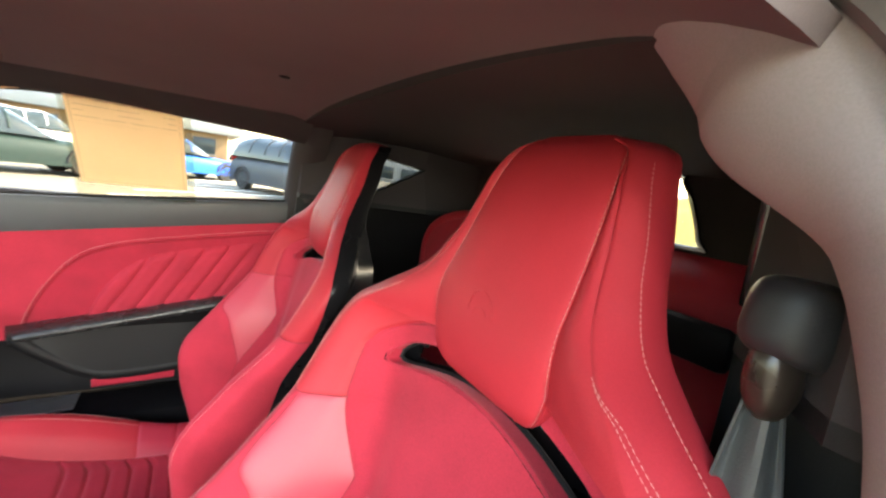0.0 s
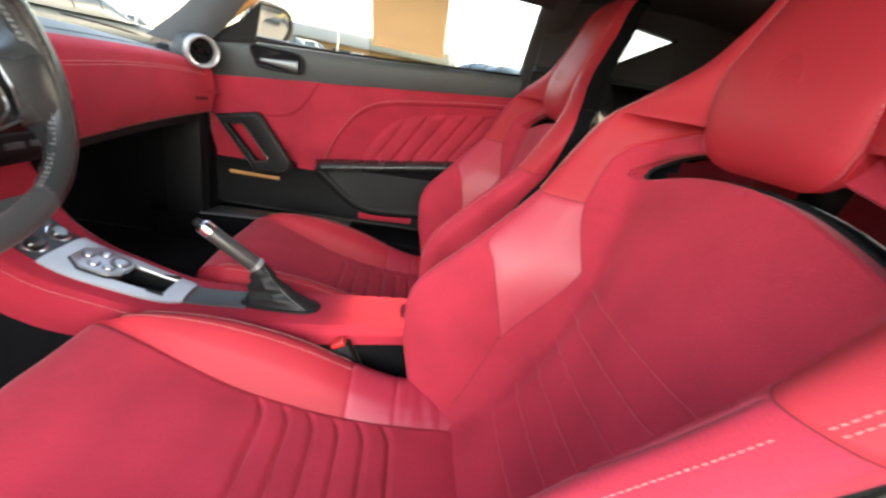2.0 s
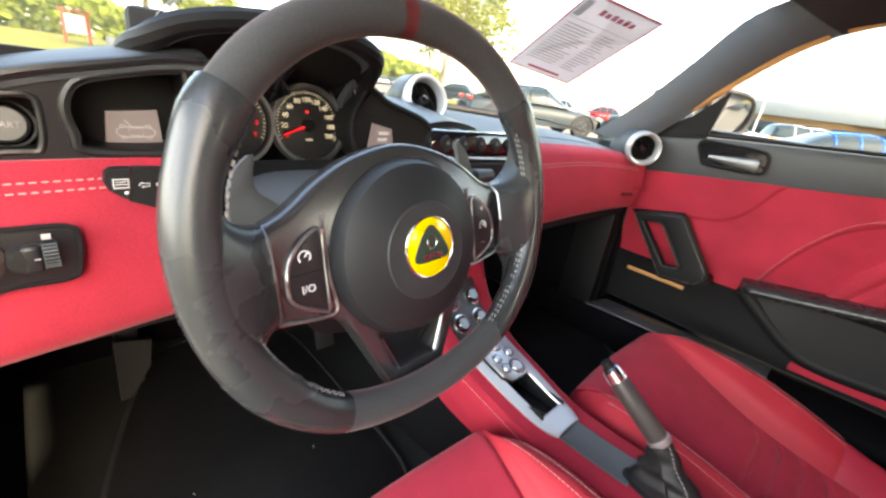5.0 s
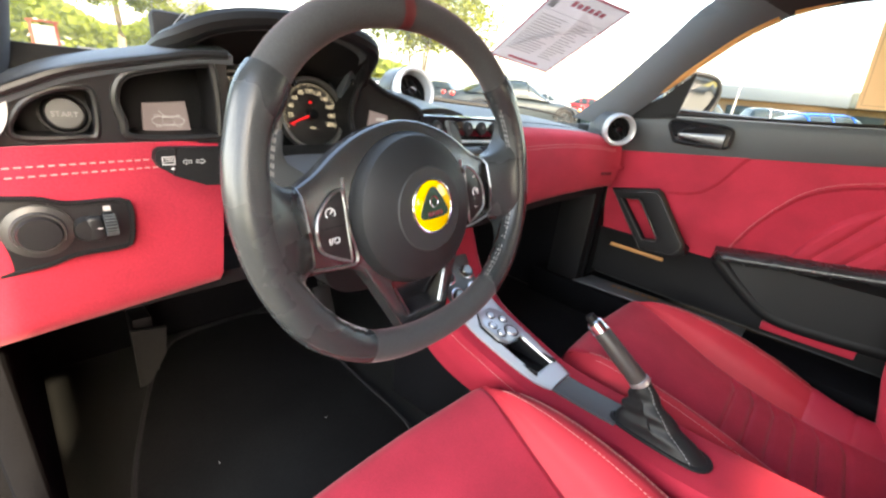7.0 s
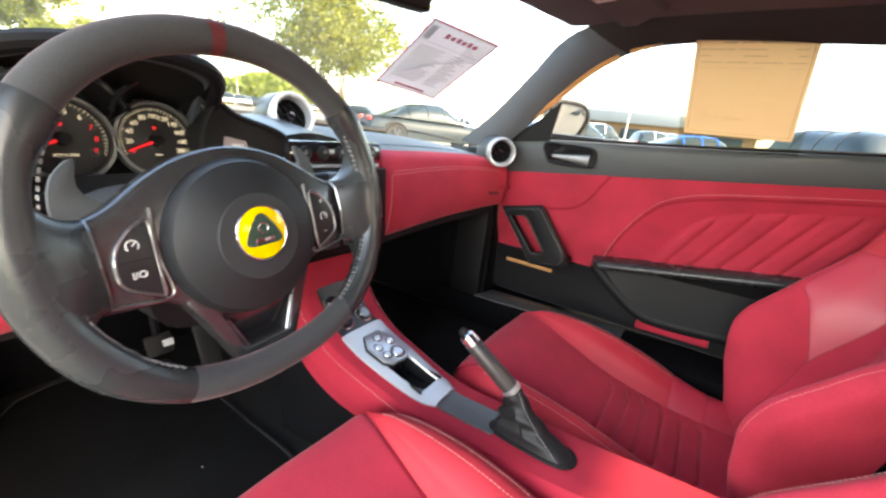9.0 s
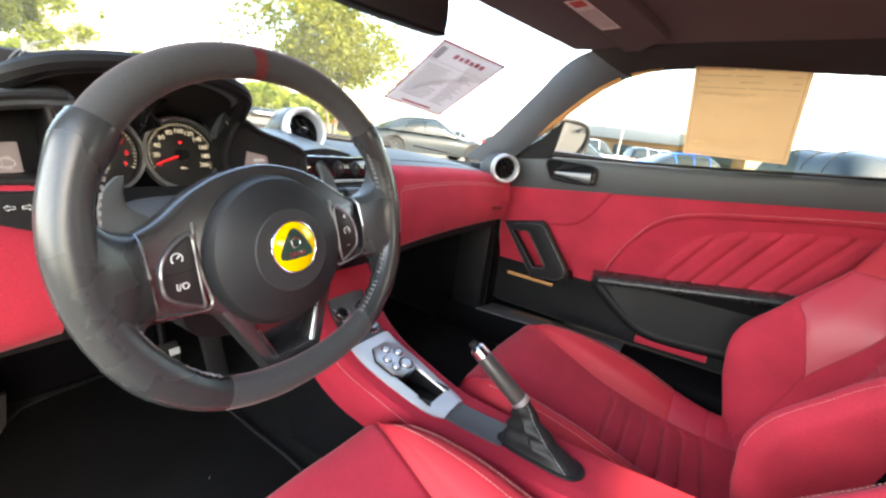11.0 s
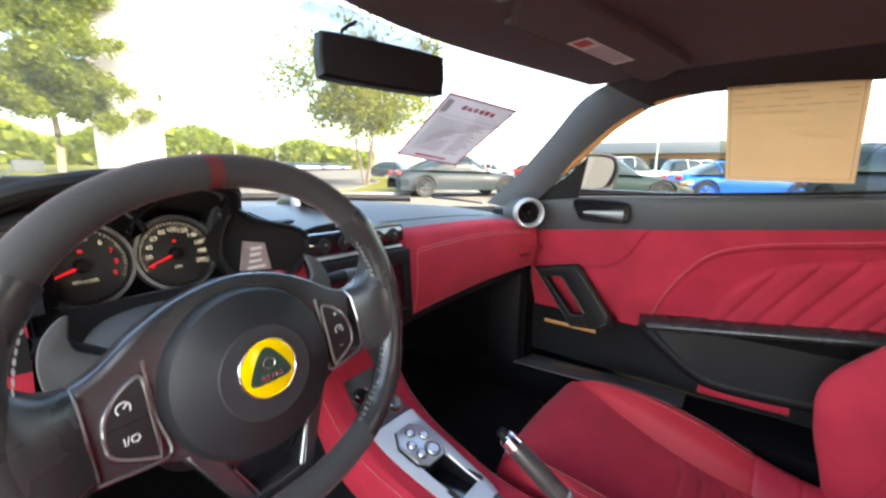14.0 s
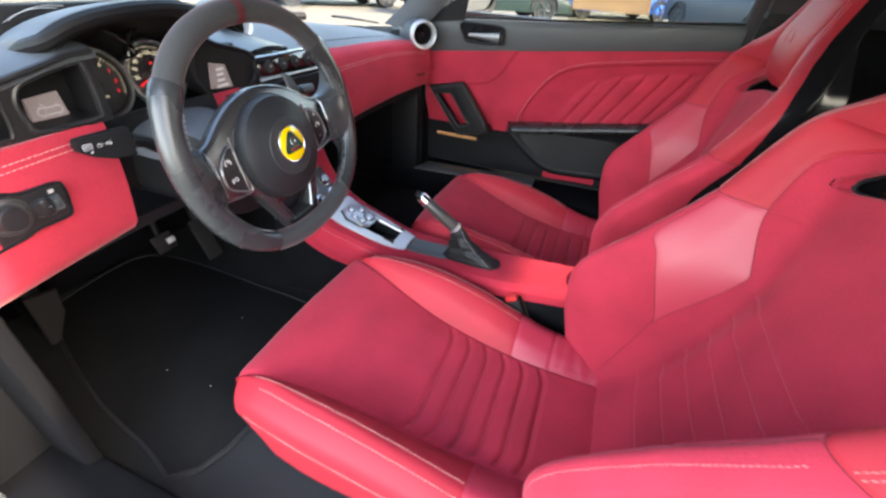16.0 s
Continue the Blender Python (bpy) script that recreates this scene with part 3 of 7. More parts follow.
for nm, x, w, y, z, h in (("brake_pedal", -0.225, 0.065, 1.49, 0.25, 0.055), ("accelerator_pedal", -0.135, 0.055, 1.42, 0.235, 0.14)):
    p_ = thing(nm, "brushed metal pedal with rubber studs hanging in the footwell", "pedal", (x, y, z - h / 2))
    part("pad", box((x, y, z), (w, 0.012, h), 0.005, pose(0, 0, 0, -22)), PEDAL, p_)
    part("arm", tube([(x, y + 0.012, z), (x + 0.01, y + 0.06, z + 0.14), (x + 0.01, y + 0.08, 0.62)], 0.009, 8), PLASTIC, p_)
    if nm == "brake_pedal":
        part("pad_label", box((x + 0.018, y - 0.010, z + 0.004), (0.026, 0.003, 0.018), 0.001, pose(0, 0, 0, -22)), PALE_MARK, p_, "small white label")
f_ = thing("footrest", "grey metal footrest plate beside the carpet", "footrest", (-0.56, 1.50, 0.135))
part("plate", slab([(-0.588, 1.500, 0.288), (-0.520, 1.500, 0.276), (-0.528, 1.500, 0.205), (-0.572, 1.490, 0.140), (-0.592, 1.490, 0.138)], (0, 0.014, 0), 0.003), PEDAL, f_)
part("bracket", box((-0.560, 1.565, 0.22), (0.04, 0.07, 0.16), 0.006), PLASTIC, f_)

# ---- windscreen ----
def ws(u, v):
    x = (-0.70 + 1.40 * u)
    top = Vector((x * 0.93, WX(x * 0.93) + 0.012, 1.192 - 0.06 * (abs(x) / 0.7) ** 2.6))
    low = Vector((x * 1.05, 1.86 - 0.55 * x * x, 0.845))
    p = low.lerp(top, v)
    p.z += 0.025 * math.sin(math.pi * v)
    return p
part("windscreen", grid(16, 12, ws), WINDSHIELD, car, "clear raked windscreen")
car.children[-1].visible_shadow = False
verts, faces = [], []
for i in range(70):
    u = 0.345 + 0.24 * i / 69
    for j in range(20):
        v0 = 1.026 - 0.0048 * j
        w = 0.0018 * (1 - j / 40)
        p, q = ws(u, v0), ws(u, v0 - 0.0042)
        o = len(verts)
        for c, e in ((p, -w), (p, w), (q, w), (q, -w)):
            verts.append((c.x + e, c.y, c.z - 0.004))
        faces.append((o, o + 1, o + 2, o + 3))
ob = part("dotted_band", raw(verts, faces), PLASTIC, car, "dotted black print at the top of the windscreen", smooth=False)
tagged(ob, kind="stuff")

# ---- seats ----
ZB = (0.24, 0.32, 0.40, 0.50, 0.60, 0.70, 0.80, 0.86, 0.90, 0.95, 1.00, 1.05, 1.10, 1.13, 1.143)
CY = (0.165, 0.105, 0.055, 0.010, -0.025, -0.055, -0.085, -0.103, -0.115, -0.130, -0.145, -0.159, -0.172, -0.178, -0.181)   # middle of the back
AW = (0.140, 0.145, 0.150, 0.155, 0.160, 0.185, 0.200, 0.190, 0.150, 0.120, 0.105, 0.095, 0.080, 0.062, 0.035)             # half width of the suede
RS = (0.215, 0.228, 0.236, 0.241, 0.242, 0.256, 0.272, 0.257, 0.206, 0.148, 0.126, 0.114, 0.101, 0.087, 0.062)             # ridge of the bolster
RY = (0.228, 0.246, 0.262, 0.256, 0.168, 0.076, 0.012, -0.020, -0.045, -0.080, -0.105, -0.125, -0.142, -0.160, -0.172)
OW = (0.232, 0.250, 0.262, 0.270, 0.274, 0.296, 0.320, 0.303, 0.250, 0.182, 0.152, 0.136, 0.120, 0.104, 0.078)             # outer half width


BOLSTER = {"lean": 0.0}      # how far the bolsters of the seat being built lie back


def back_section(z):
    c, a, rs, ry, ow = (smooth_lerp(z, ZB, t) for t in (CY, AW, RS, RY, OW))
    ry -= BOLSTER["lean"] * lerp(z, (0.24, 0.50, 0.62, 0.72, 0.80), (1.0, 1.0, 0.45, 0.3, 0.0))
    bk = c - lerp(z, (0.72, 0.95), (0.045, 0.018))
    return [(0, c), (a * 0.55, c + 0.002), (a, c + 0.008), (a + (rs - a) * 0.55, c + (ry - c) * 0.62), (rs, ry), (ow, ry - 0.018), (ow + 0.006, ry - 0.05), (ow - 0.004, (ry + bk) / 2 - 0.01), (ow - 0.03, bk)]


BACK_LINES = (0.585, 0.535, 0.485, 0.435, 0.385, 0.335)


def suede_edge(z):
    """Where the suede of the back ends, in section steps from the middle."""
    return lerp(z, (0.24, 0.448, 0.608, 0.718, 0.80, 0.822, 0.842, 0.858, 0.874), (2.45, 2.48, 2.12, 2.75, 2.85, 2.6, 2.0, 1.5, 1.0))


def panel_edge(z):
    """Outer edge of the glossy shoulder panel."""
    return max(suede_edge(z), smooth_lerp(z, (0.24, 0.448, 0.504, 0.548, 0.588, 0.625, 0.716), (2.45, 2.48, 2.65, 2.9, 3.3, 3.85, 3.9)))


def back_point(i, z):
    """Place on the seat back: i from 0 at the middle to 8 at the rear edge; negative to the other side."""
    sec = back_section(z)
    sgn = -1 if i < 0 else 1
    i = abs(i)
    k = min(len(sec) - 2, int(i))
    t = i - k
    p = [np.array(q) for q in sec]
    p0 = p[k - 1] if k else np.array((-p[1][0], p[1][1]))
    p3 = p[k + 2] if k + 2 < len(p) else p[k + 1]
    p1, p2 = p[k], p[k + 1]
    q = 0.5 * (2 * p1 + (p2 - p0) * t + (2 * p0 - 5 * p1 + 4 * p2 - p3) * t * t + (3 * p1 - p0 - 3 * p2 + p3) * t ** 3)
    y = q[1]
    if i < 2 and z < 0.70:
        for zl in BACK_LINES:
            d = (z - zl - 0.004 * i) / 0.0035
            y -= 0.0022 * math.exp(-d * d) * min(1, (2 - i) * 4)
        y += 0.0008 * noise.noise((q[0] * sgn * 14, z * 14, 0))
    if z < 0.874:
        y -= 0.004 * math.exp(-((i - suede_edge(z)) / 0.08) ** 2)
    if 0.45 < z < 0.716:
        y -= 0.003 * math.exp(-((i - panel_edge(z)) / 0.07) ** 2)
    if i > 2:
        d = (z - 0.716) / 0.0035
        y -= 0.003 * math.exp(-d * d)
        y += 0.0016 * noise.noise((q[0] * sgn * 22, z * 16, 5))
    return Vector((sgn * q[0], y, z))


HOLE = 0.212


def hole_mid(s):
    return 0.831 - 0.046 * min(1.0, abs(s) / HOLE) ** 2


def hole_half(s):
    return (0.0205 + 0.004 * min(1.0, abs(s) / HOLE) ** 2) * max(0.0, 1 - (abs(s) / HOLE) ** 10) ** 0.5


def opening(s, z):
    """True inside the harness opening under the head pad."""
    return abs(s) < HOLE and abs(z - hole_mid(s)) < hole_half(s)


def fair_edge(bm, x0):
    """Draw the ragged edge of a cut sheet onto the opening's outline."""
    for v in bm.verts:
        s = v.co.x - x0
        if v.is_boundary and abs(s) < HOLE * 0.985:
            d = v.co.z - hole_mid(s)
            if abs(abs(d) - hole_half(s)) < 0.009:
                v.co.z = hole_mid(s) + math.copysign(hole_half(s), d)


def back_at(s, z):
    """Depth of the seat back's face at a place across and up."""
    i, step = 0.0, 0.05
    while i < 5 and back_point(i, z).x < abs(s):
        i += step
    return back_point(i, z).y


def seat(x0, slide, rise, lean):
    BOLSTER["lean"] = lean
    st = thing("bucket_seat", "red leather and suede bucket seat with built-in head pad", "seat", (x0, 0.35, 0.13), "front seats")
    sh = Matrix.Translation((x0, 0, 0))

    def sheet(i0, i1, ni, z0, z1, nz, cut=False):
        bm = grid(ni, nz, lambda u, v: back_point(i0 + (i1 - i0) * u, z0 + (z1 - z0) * v))
        if cut:
            gone = [f for f in bm.faces if opening(f.calc_center_median().x, f.calc_center_median().z)]
            bmesh.ops.delete(bm, geom=gone, context="FACES")
        bm.transform(sh)
        return bm
    def band(e0, e1, sg, ni, z0, z1, nz, cut=False):
        def f(u, v):
            z = z0 + (z1 - z0) * v
            p, q = e0(z), e1(z)
            return back_point(sg * (p + (q - p) * u) + (1e-6 * sg), z)
        bm = grid(ni, nz, f)
        if cut:
            gone = [f_ for f_ in bm.faces if opening(f_.calc_center_median().x, f_.calc_center_median().z)]
            bmesh.ops.delete(bm, geom=gone, context="FACES")
            fair_edge(bm, 0.0)
        bm.transform(sh)
        return bm
    zero = lambda z: 0.0
    inward = -1 if x0 > 0 else 1
    rear_in = lambda z: lerp(z, (0.24, 0.55, 0.70, 0.78, 0.86, 0.95, 1.143), (7.5, 7.0, 6.3, 5.6, 4.95, 4.8, 5.0))
    rear_out = lambda z: lerp(z, (0.24, 0.80, 0.90, 0.98), (6.0, 6.2, 7.0, 8.0))
    end = lambda z: 8.0
    halves = [band(zero, suede_edge, sg, 48, 0.24, 0.874, 230, True) for sg in (1, -1)]
    mid = join(*halves)
    bmesh.ops.remove_doubles(mid, verts=mid.verts, dist=0.0004)
    part("back_insert", mid, SUEDE, st, "red suede back panel with cross channels")
    head_edge = lambda z: suede_edge(z) if z < 0.874 else max(0.0, 0.6 - (z - 0.874) * 60)
    for sg in (1, -1):
        rear_edge = rear_in if sg == inward else rear_out
        part("side_shell", band(rear_edge, end, sg, 12, 0.24, 1.143 if sg == inward else 0.976, 90), SHELL_BLACK, st, "black outer flank of the seat")
        part("side_bolster", band(panel_edge, rear_edge, sg, 40, 0.24, 0.716, 110), SUEDE, st, "red suede side bolster")
        part("shoulder_panel", band(suede_edge, panel_edge, sg, 20, 0.452, 0.716, 60), LEATHER_SHINY, st, "smooth glossy red leather shoulder panel")
        part("shoulder_wing", band(head_edge, rear_edge, sg, 60, 0.716, 1.143, 150, True), LEATHER, st, "red leather shoulder and head wing")
        seam = []
        for edge, z0, z1 in ((panel_edge, 0.450, 0.714), (suede_edge, 0.30, 0.790)):
            seam.append(tube([back_point(sg * edge(z0 + (z1 - z0) * k / 60), z0 + (z1 - z0) * k / 60) + sh.translation for k in range(61)], 0.0007, 5))
        seam.append(tube([back_point(sg * (suede_edge(0.716) + (rear_edge(0.716) - suede_edge(0.716)) * k / 40), 0.716) + sh.translation for k in range(41)], 0.0009, 5))
        part("panel_seam", join(*seam), SEAM, st, "dark sewn seam round the shoulder panel")
    # top closing cap
    rim = [back_point(i * 0.25, 1.143) for i in range(-32, 33)]
    cap = raw([p + sh.translation for p in rim] + [Vector((p.x * 0.4 + x0, -0.192, 1.151)) for p in rim], [(i, i + 1, len(rim) + i + 1, len(rim) + i) for i in range(len(rim) - 1)])
    part("top_cap", cap, LEATHER, st)
    # black shell at the back
    def shell(u, v):
        z = 0.22 + 0.922 * v
        q = back_point(8, z)
        w = (2 * u - 1)
        return (x0 + w * (q.x + 0.012), q.y - lerp(z, (0.7, 0.95), (0.035, 0.010)) * (1 - w * w) - 0.004 + 0.03 * abs(w) ** 8, z)
    bm = grid(36, 90, shell)
    gone = [f for f in bm.faces if opening(f.calc_center_median().x - x0, f.calc_center_median().z)]
    bmesh.ops.delete(bm, geom=gone, context="FACES")
    fair_edge(bm, x0)
    part("shell", thick(bm, 0.006), SHELL_BLACK, st, "glossy black seat shell")
    # lip of the opening
    lip = []
    for k in range(72):
        w = 2 * math.pi * k / 72
        sx = HOLE * 0.995 * math.copysign(abs(math.cos(w)) ** 0.7, math.cos(w))
        zc = hole_mid(sx) + math.copysign(hole_half(sx), math.sin(w))
        lip.append(Vector((x0 + sx, back_at(sx, zc) - 0.005, zc)))
    part("opening_lip", tube(lip, 0.0030, 8, closed=True), SUEDE_DARK, st, "turned suede edge of the harness opening")
    nl = len(lip)
    part("opening_wall", raw([p + Vector((0, -0.001, 0)) for p in lip] + [p + Vector((0, -0.024, 0)) for p in lip], [(k, (k + 1) % nl, nl + (k + 1) % nl, nl + k) for k in range(nl)]), SUEDE_DARK, st, "red inner wall of the harness opening")
    part("opening_liner", tube([p + Vector((0, -0.026, 0)) for p in lip], 0.004, 8, closed=True), PLASTIC, st, "black liner of the harness opening")
    # head pad
    PZ = (0.824, 0.829, 0.840, 0.860, 0.895, 0.94, 1.00, 1.06, 1.11, 1.135, 1.148)
    PW = (0.056, 0.076, 0.092, 0.103, 0.108, 0.108, 0.103, 0.097, 0.089, 0.078, 0.052)
    PF = (-0.102, -0.092, -0.080, -0.069, -0.066, -0.075, -0.098, -0.121, -0.145, -0.161, -0.178)

    def pad(u, v):
        z = 0.824 + 0.324 * v
        w, f0 = smooth_lerp(z, PZ, PW), smooth_lerp(z, PZ, PF)
        c0 = smooth_lerp(z, ZB, CY) - 0.004
        b0 = c0 + max(0.0, smooth_lerp(z, ZB, RY) - 0.014 - c0) * lerp(z, (0.88, 0.95), (0.0, 1.0))
        a = (u - 0.5) * math.pi
        sx = math.copysign(abs(math.sin(a)) ** 0.72, a)
        dy = max(0.0, math.cos(a)) ** 0.38
        dip = 0.003 * math.exp(-((abs(u - 0.5) - 0.435) / 0.010) ** 2)
        return (x0 + sx * (w - dip * 0.5), b0 + (f0 - b0) * dy - dip, z)
    part("head_pad", grid(90, 60, pad), LEATHER, st, "padded red leather head pad")
    for sg in (1, -1):
        def gusset(u, v, sg=sg):
            z = 0.872 + 0.262 * v
            a = Vector(pad(0.5 + sg * 0.432, (z - 0.824) / 0.324))
            b = back_point(sg * (4.0 - 0.5 * v), z) + sh.translation
            return a.lerp(b, u) + Vector((sg * 0.002, 0.005, 0)) * math.sin(math.pi * u)
        part("pad_gusset", grid(12, 60, gusset), LEATHER, st, "red leather side band of the head pad")
    # stitching
    rows = []
    for sg in (1, -1):
        def run(ifun, z0, z1, lift=0.0014):
            n = int((z1 - z0) / 0.004)
            return [back_point(sg * ifun(z0 + 0.004 * k), z0 + 0.004 * k) + sh.translation + Vector((sg * 0.0004, lift, 0)) for k in range(n)]
        for off in (0.0, 0.12):
            rows.append(run(lambda z: lerp(z, (0.72, 0.88, 0.916, 0.945), (4.6, 4.6, 4.2, 3.2)) + off - (0.45 if sg == inward else 0), 0.722, 0.945))
        if sg != inward:
            rows.append(run(lambda z: lerp(z, (0.72, 0.80, 0.88, 0.95, 1.12), (6.2, 6.0, 5.5, 5.1, 4.9)), 0.722, 1.125))
        rows.append(run(lambda z: 4.5, 0.46, 0.712))
        rows.append([Vector(pad(0.5 + sg * 0.418, 0.05 + 0.93 * k / 70)) + Vector((sg * 0.0008, 0.0012, 0)) for k in range(71)])
    part("stitching", join(*[dashes(r, 0.0036, 0.0020, 0.0006, 0.0005) for r in rows]), THREAD, st, "pale pink thread", smooth=False)
    fine = [[back_point(-1.75 + 0.07 * k, zl + 0.004 * abs(-1.75 + 0.07 * k)) + sh.translation + Vector((0, 0.0012, 0)) for k in range(51)] for zl in BACK_LINES]
    part("channel_thread", join(*[dashes(r, 0.004, 0.0015, 0.0007, 0.0004) for r in fine]), THREAD_RED, st, smooth=False)
    # embossed crest on the pad
    cen = Vector(pad(0.5, 0.33))
    ring = [cen + Vector((0.022 * math.cos(w * 0.262), 0.0006, 0.026 * math.sin(w * 0.262))) for w in range(24)]
    inner = [cen + Vector((0.012 * math.cos(w * 0.524), 0.0008, -0.004 + 0.010 * math.sin(w * 0.524))) for w in range(12)]
    part("embossed_crest", join(tube(ring, 0.0006, 6, closed=True, up=(0, 1, 0)), tube(inner, 0.0005, 6, closed=True, up=(0, 1, 0))), LEATHER, st)

    # cushion
    YC = (0.11, 0.28, 0.36, 0.45, 0.55, 0.65, 0.74, 0.79, 0.815, 0.828)
    CZ = (0.248, 0.246, 0.250, 0.262, 0.285, 0.318, 0.345, 0.348, 0.335, 0.300)
    CA = (0.135, 0.138, 0.142, 0.148, 0.155, 0.170, 0.190, 0.205, 0.21, 0.20)
    BS = (0.212, 0.218, 0.222, 0.225, 0.226, 0.224, 0.218, 0.216, 0.214, 0.20)
    BZ = (0.272, 0.288, 0.308, 0.338, 0.362, 0.374, 0.372, 0.352, 0.330, 0.295)
    BO = (0.255, 0.262, 0.268, 0.272, 0.274, 0.272, 0.262, 0.250, 0.240, 0.22)

    def cush(i, y):
        c, a, bs, bz, bo = (smooth_lerp(y, YC, t) for t in (CZ, CA, BS, BZ, BO))
        fall = max(0.0, (y - 0.74) / 0.088)
        lowz = 0.17 + 0.06 * fall
        sec = [(0, c), (a * 0.6, c + 0.001), (a, c + 0.006), (a + (bs - a) * 0.42, c + (bz - c) * 0.66), (bs, bz), (bo - 0.008, bz - 0.022), (bo, bz - 0.055), (bo - 0.006, (bz + lowz) / 2 - 0.02), (bo - 0.02, lowz)]
        sg, i = (-1 if i < 0 else 1), abs(i)
        k = min(7, int(i))
        t = i - k
        p = [np.array(q) for q in sec]
        p0 = p[k - 1] if k else np.array((-p[1][0], p[1][1]))
        p3 = p[k + 2] if k + 2 < 9 else p[k + 1]
        q = 0.5 * (2 * p[k] + (p[k + 1] - p0) * t + (2 * p0 - 5 * p[k] + 4 * p[k + 1] - p3) * t * t + (3 * p[k] - p0 - 3 * p[k + 1] + p3) * t ** 3)
        z = q[1]
        if i < 2:
            for n_, yl in enumerate((0.265, 0.310, 0.355, 0.400, 0.445, 0.490)):
                bend = 0.022 * max(0, i - 1.0) ** 2
                d = (y - yl - bend) / 0.0052
                z -= 0.0095 * math.exp(-d * d) * min(1, max(0, (1.9 - i) * 6))
            z += 0.0012 * noise.noise((q[0] * sg * 9, y * 9, 3))
        z -= 0.006 * math.exp(-((i - 2) / 0.12) ** 2)
        if i > 2:
            for ys in (0.352, 0.262):
                d = (y - ys) / 0.004
                z -= 0.003 * math.exp(-d * d)
            if y < 0.262:
                z += 0.0035 * noise.noise((q[0] * sg * 30, y * 55, 2))
        bow = 0.020 * (1 - (q[0] / 0.25) ** 2) * max(0.0, (y - 0.55) / 0.278) ** 2
        return Vector((sg * q[0] + x0, y + bow + slide, z + rise))

    def csheet(i0, i1, ni, y0, y1, ny):
        return grid(ni, ny, lambda u, v: cush(i0 + (i1 - i0) * u, y0 + (y1 - y0) * v))
    part("cushion_insert", csheet(-2, 2, 64, 0.11, 0.828, 190), SUEDE, st, "red suede cushion with cross channels")
    for sg in (1, -1):
        part("cushion_bolster", csheet(sg * 2, sg * 8, 36, 0.352, 0.828, 80), LEATHER, st, "red leather cushion bolster")
        part("bolster_tail", csheet(sg * 2, sg * 8, 30, 0.13, 0.352, 70), LEATHER_SHINY, st, "creased red leather bolster end")
    front = [cush(-8 + 0.25 * k, 0.828) for k in range(65)]
    fv = front + [Vector((p.x * 0.98 + x0 * 0.02, p.y - 0.006, max(0.17, p.z - 0.07))) for p in front] + [Vector((p.x * 0.97 + x0 * 0.03, p.y - 0.038, 0.165)) for p in front]
    n = len(front)
    part("cushion_nose", raw(fv, [(r * n + i, r * n + i + 1, (r + 1) * n + i + 1, (r + 1) * n + i) for r in range(2) for i in range(n - 1)]), SUEDE, st)
    rows = []
    for sg in (1, -1):
        rows.append([cush(sg * 3.75, 0.355 + 0.005 * k) + Vector((0, 0, 0.001)) for k in range(84)])
        rows.append([cush(sg * 4.35, 0.36 + 0.005 * k) + Vector((sg * 0.001, 0, 0.0008)) for k in range(78)])
        rows.append([cush(sg * 6.2, 0.36 + 0.005 * k) + Vector((sg * 0.0015, 0, 0)) for k in range(85)])
    part("cushion_stitching", join(*[dashes(r, 0.0048, 0.0028, 0.0014, 0.0010) for r in rows]), THREAD, st, smooth=False)
    part("seat_base", box((x0, 0.50, 0.165), (0.42, 0.56, 0.05), 0.012), PLASTIC, st, "black seat base")
    for sg in (1, -1):
        part("runner", box((x0 + sg * 0.17, 0.50, 0.1385), (0.035, 0.62, 0.017), 0.003), GUNMETAL, st, "steel seat runner")
    return st


seat(-0.372, 0.0, 0.012, 0.0)
seat(0.372, -0.030, -0.030, 0.032)

# small rear seats, seen past the front ones
r_ = thing("rear_bench", "small red leather rear bench with black shoulder bands", "seat", (0, -0.6, 0.35))
for s in (1, -1):
    def rear(u, v, s=s):
        a = 2 * u - 1
        z = 0.40 + 0.60 * v
        y = -0.47 - 0.13 * v + 0.035 * (1 - a * a) * math.sin(math.pi * min(1, v * 1.02)) - 0.05 * abs(a) ** 6
        return (s * 0.27 + a * 0.215, y - 0.05 * max(0, v - 0.93) / 0.07, z)
    part("backrest", thick(grid(18, 30, rear), 0.05), LEATHER, r_, "red leather rear backrest")
    part("shoulder_band", box((s * 0.27, -0.532, 0.865), (0.36, 0.035, 0.075), 0.014), PLASTIC, r_, "black band across the rear backrest")
    if s > 0:
        wing = spline([(0.545, -0.50, 0.60), (0.545, -0.50, 0.78), (0.528, -0.50, 0.89), (0.440, -0.50, 0.953), (0.330, -0.50, 0.984), (0.22, -0.50, 0.988), (0.10, -0.50, 0.975), (0.07, -0.50, 0.80), (0.10, -0.50, 0.60)], 60, True)
        slot_ = spline([(0.455, -0.50, 0.795), (0.425, -0.50, 0.838), (0.360, -0.50, 0.885), (0.275, -0.50, 0.938), (0.200, -0.50, 0.935), (0.19, -0.50, 0.86), (0.30, -0.50, 0.80)], 40, True)
        part("head_loop", slab(wing, (0, -0.035, 0), 0, (slot_,)), LEATHER, r_, "red leather head loop with a dark slot", smooth=False)
        part("slot_backing", box((0.32, -0.548, 0.868), (0.34, 0.012, 0.20), 0.003), PLASTIC, r_, "black backing behind the slot")
        part("loop_edge", tube([p + Vector((0, -0.004, 0)) for p in wing], 0.014, 10, closed=True, up=(0, 1, 0)), LEATHER, r_, "rounded red leather edge")
    part("squab", box((s * 0.27, -0.40, 0.42), (0.40, 0.30, 0.10), 0.03, None, 4), LEATHER, r_)

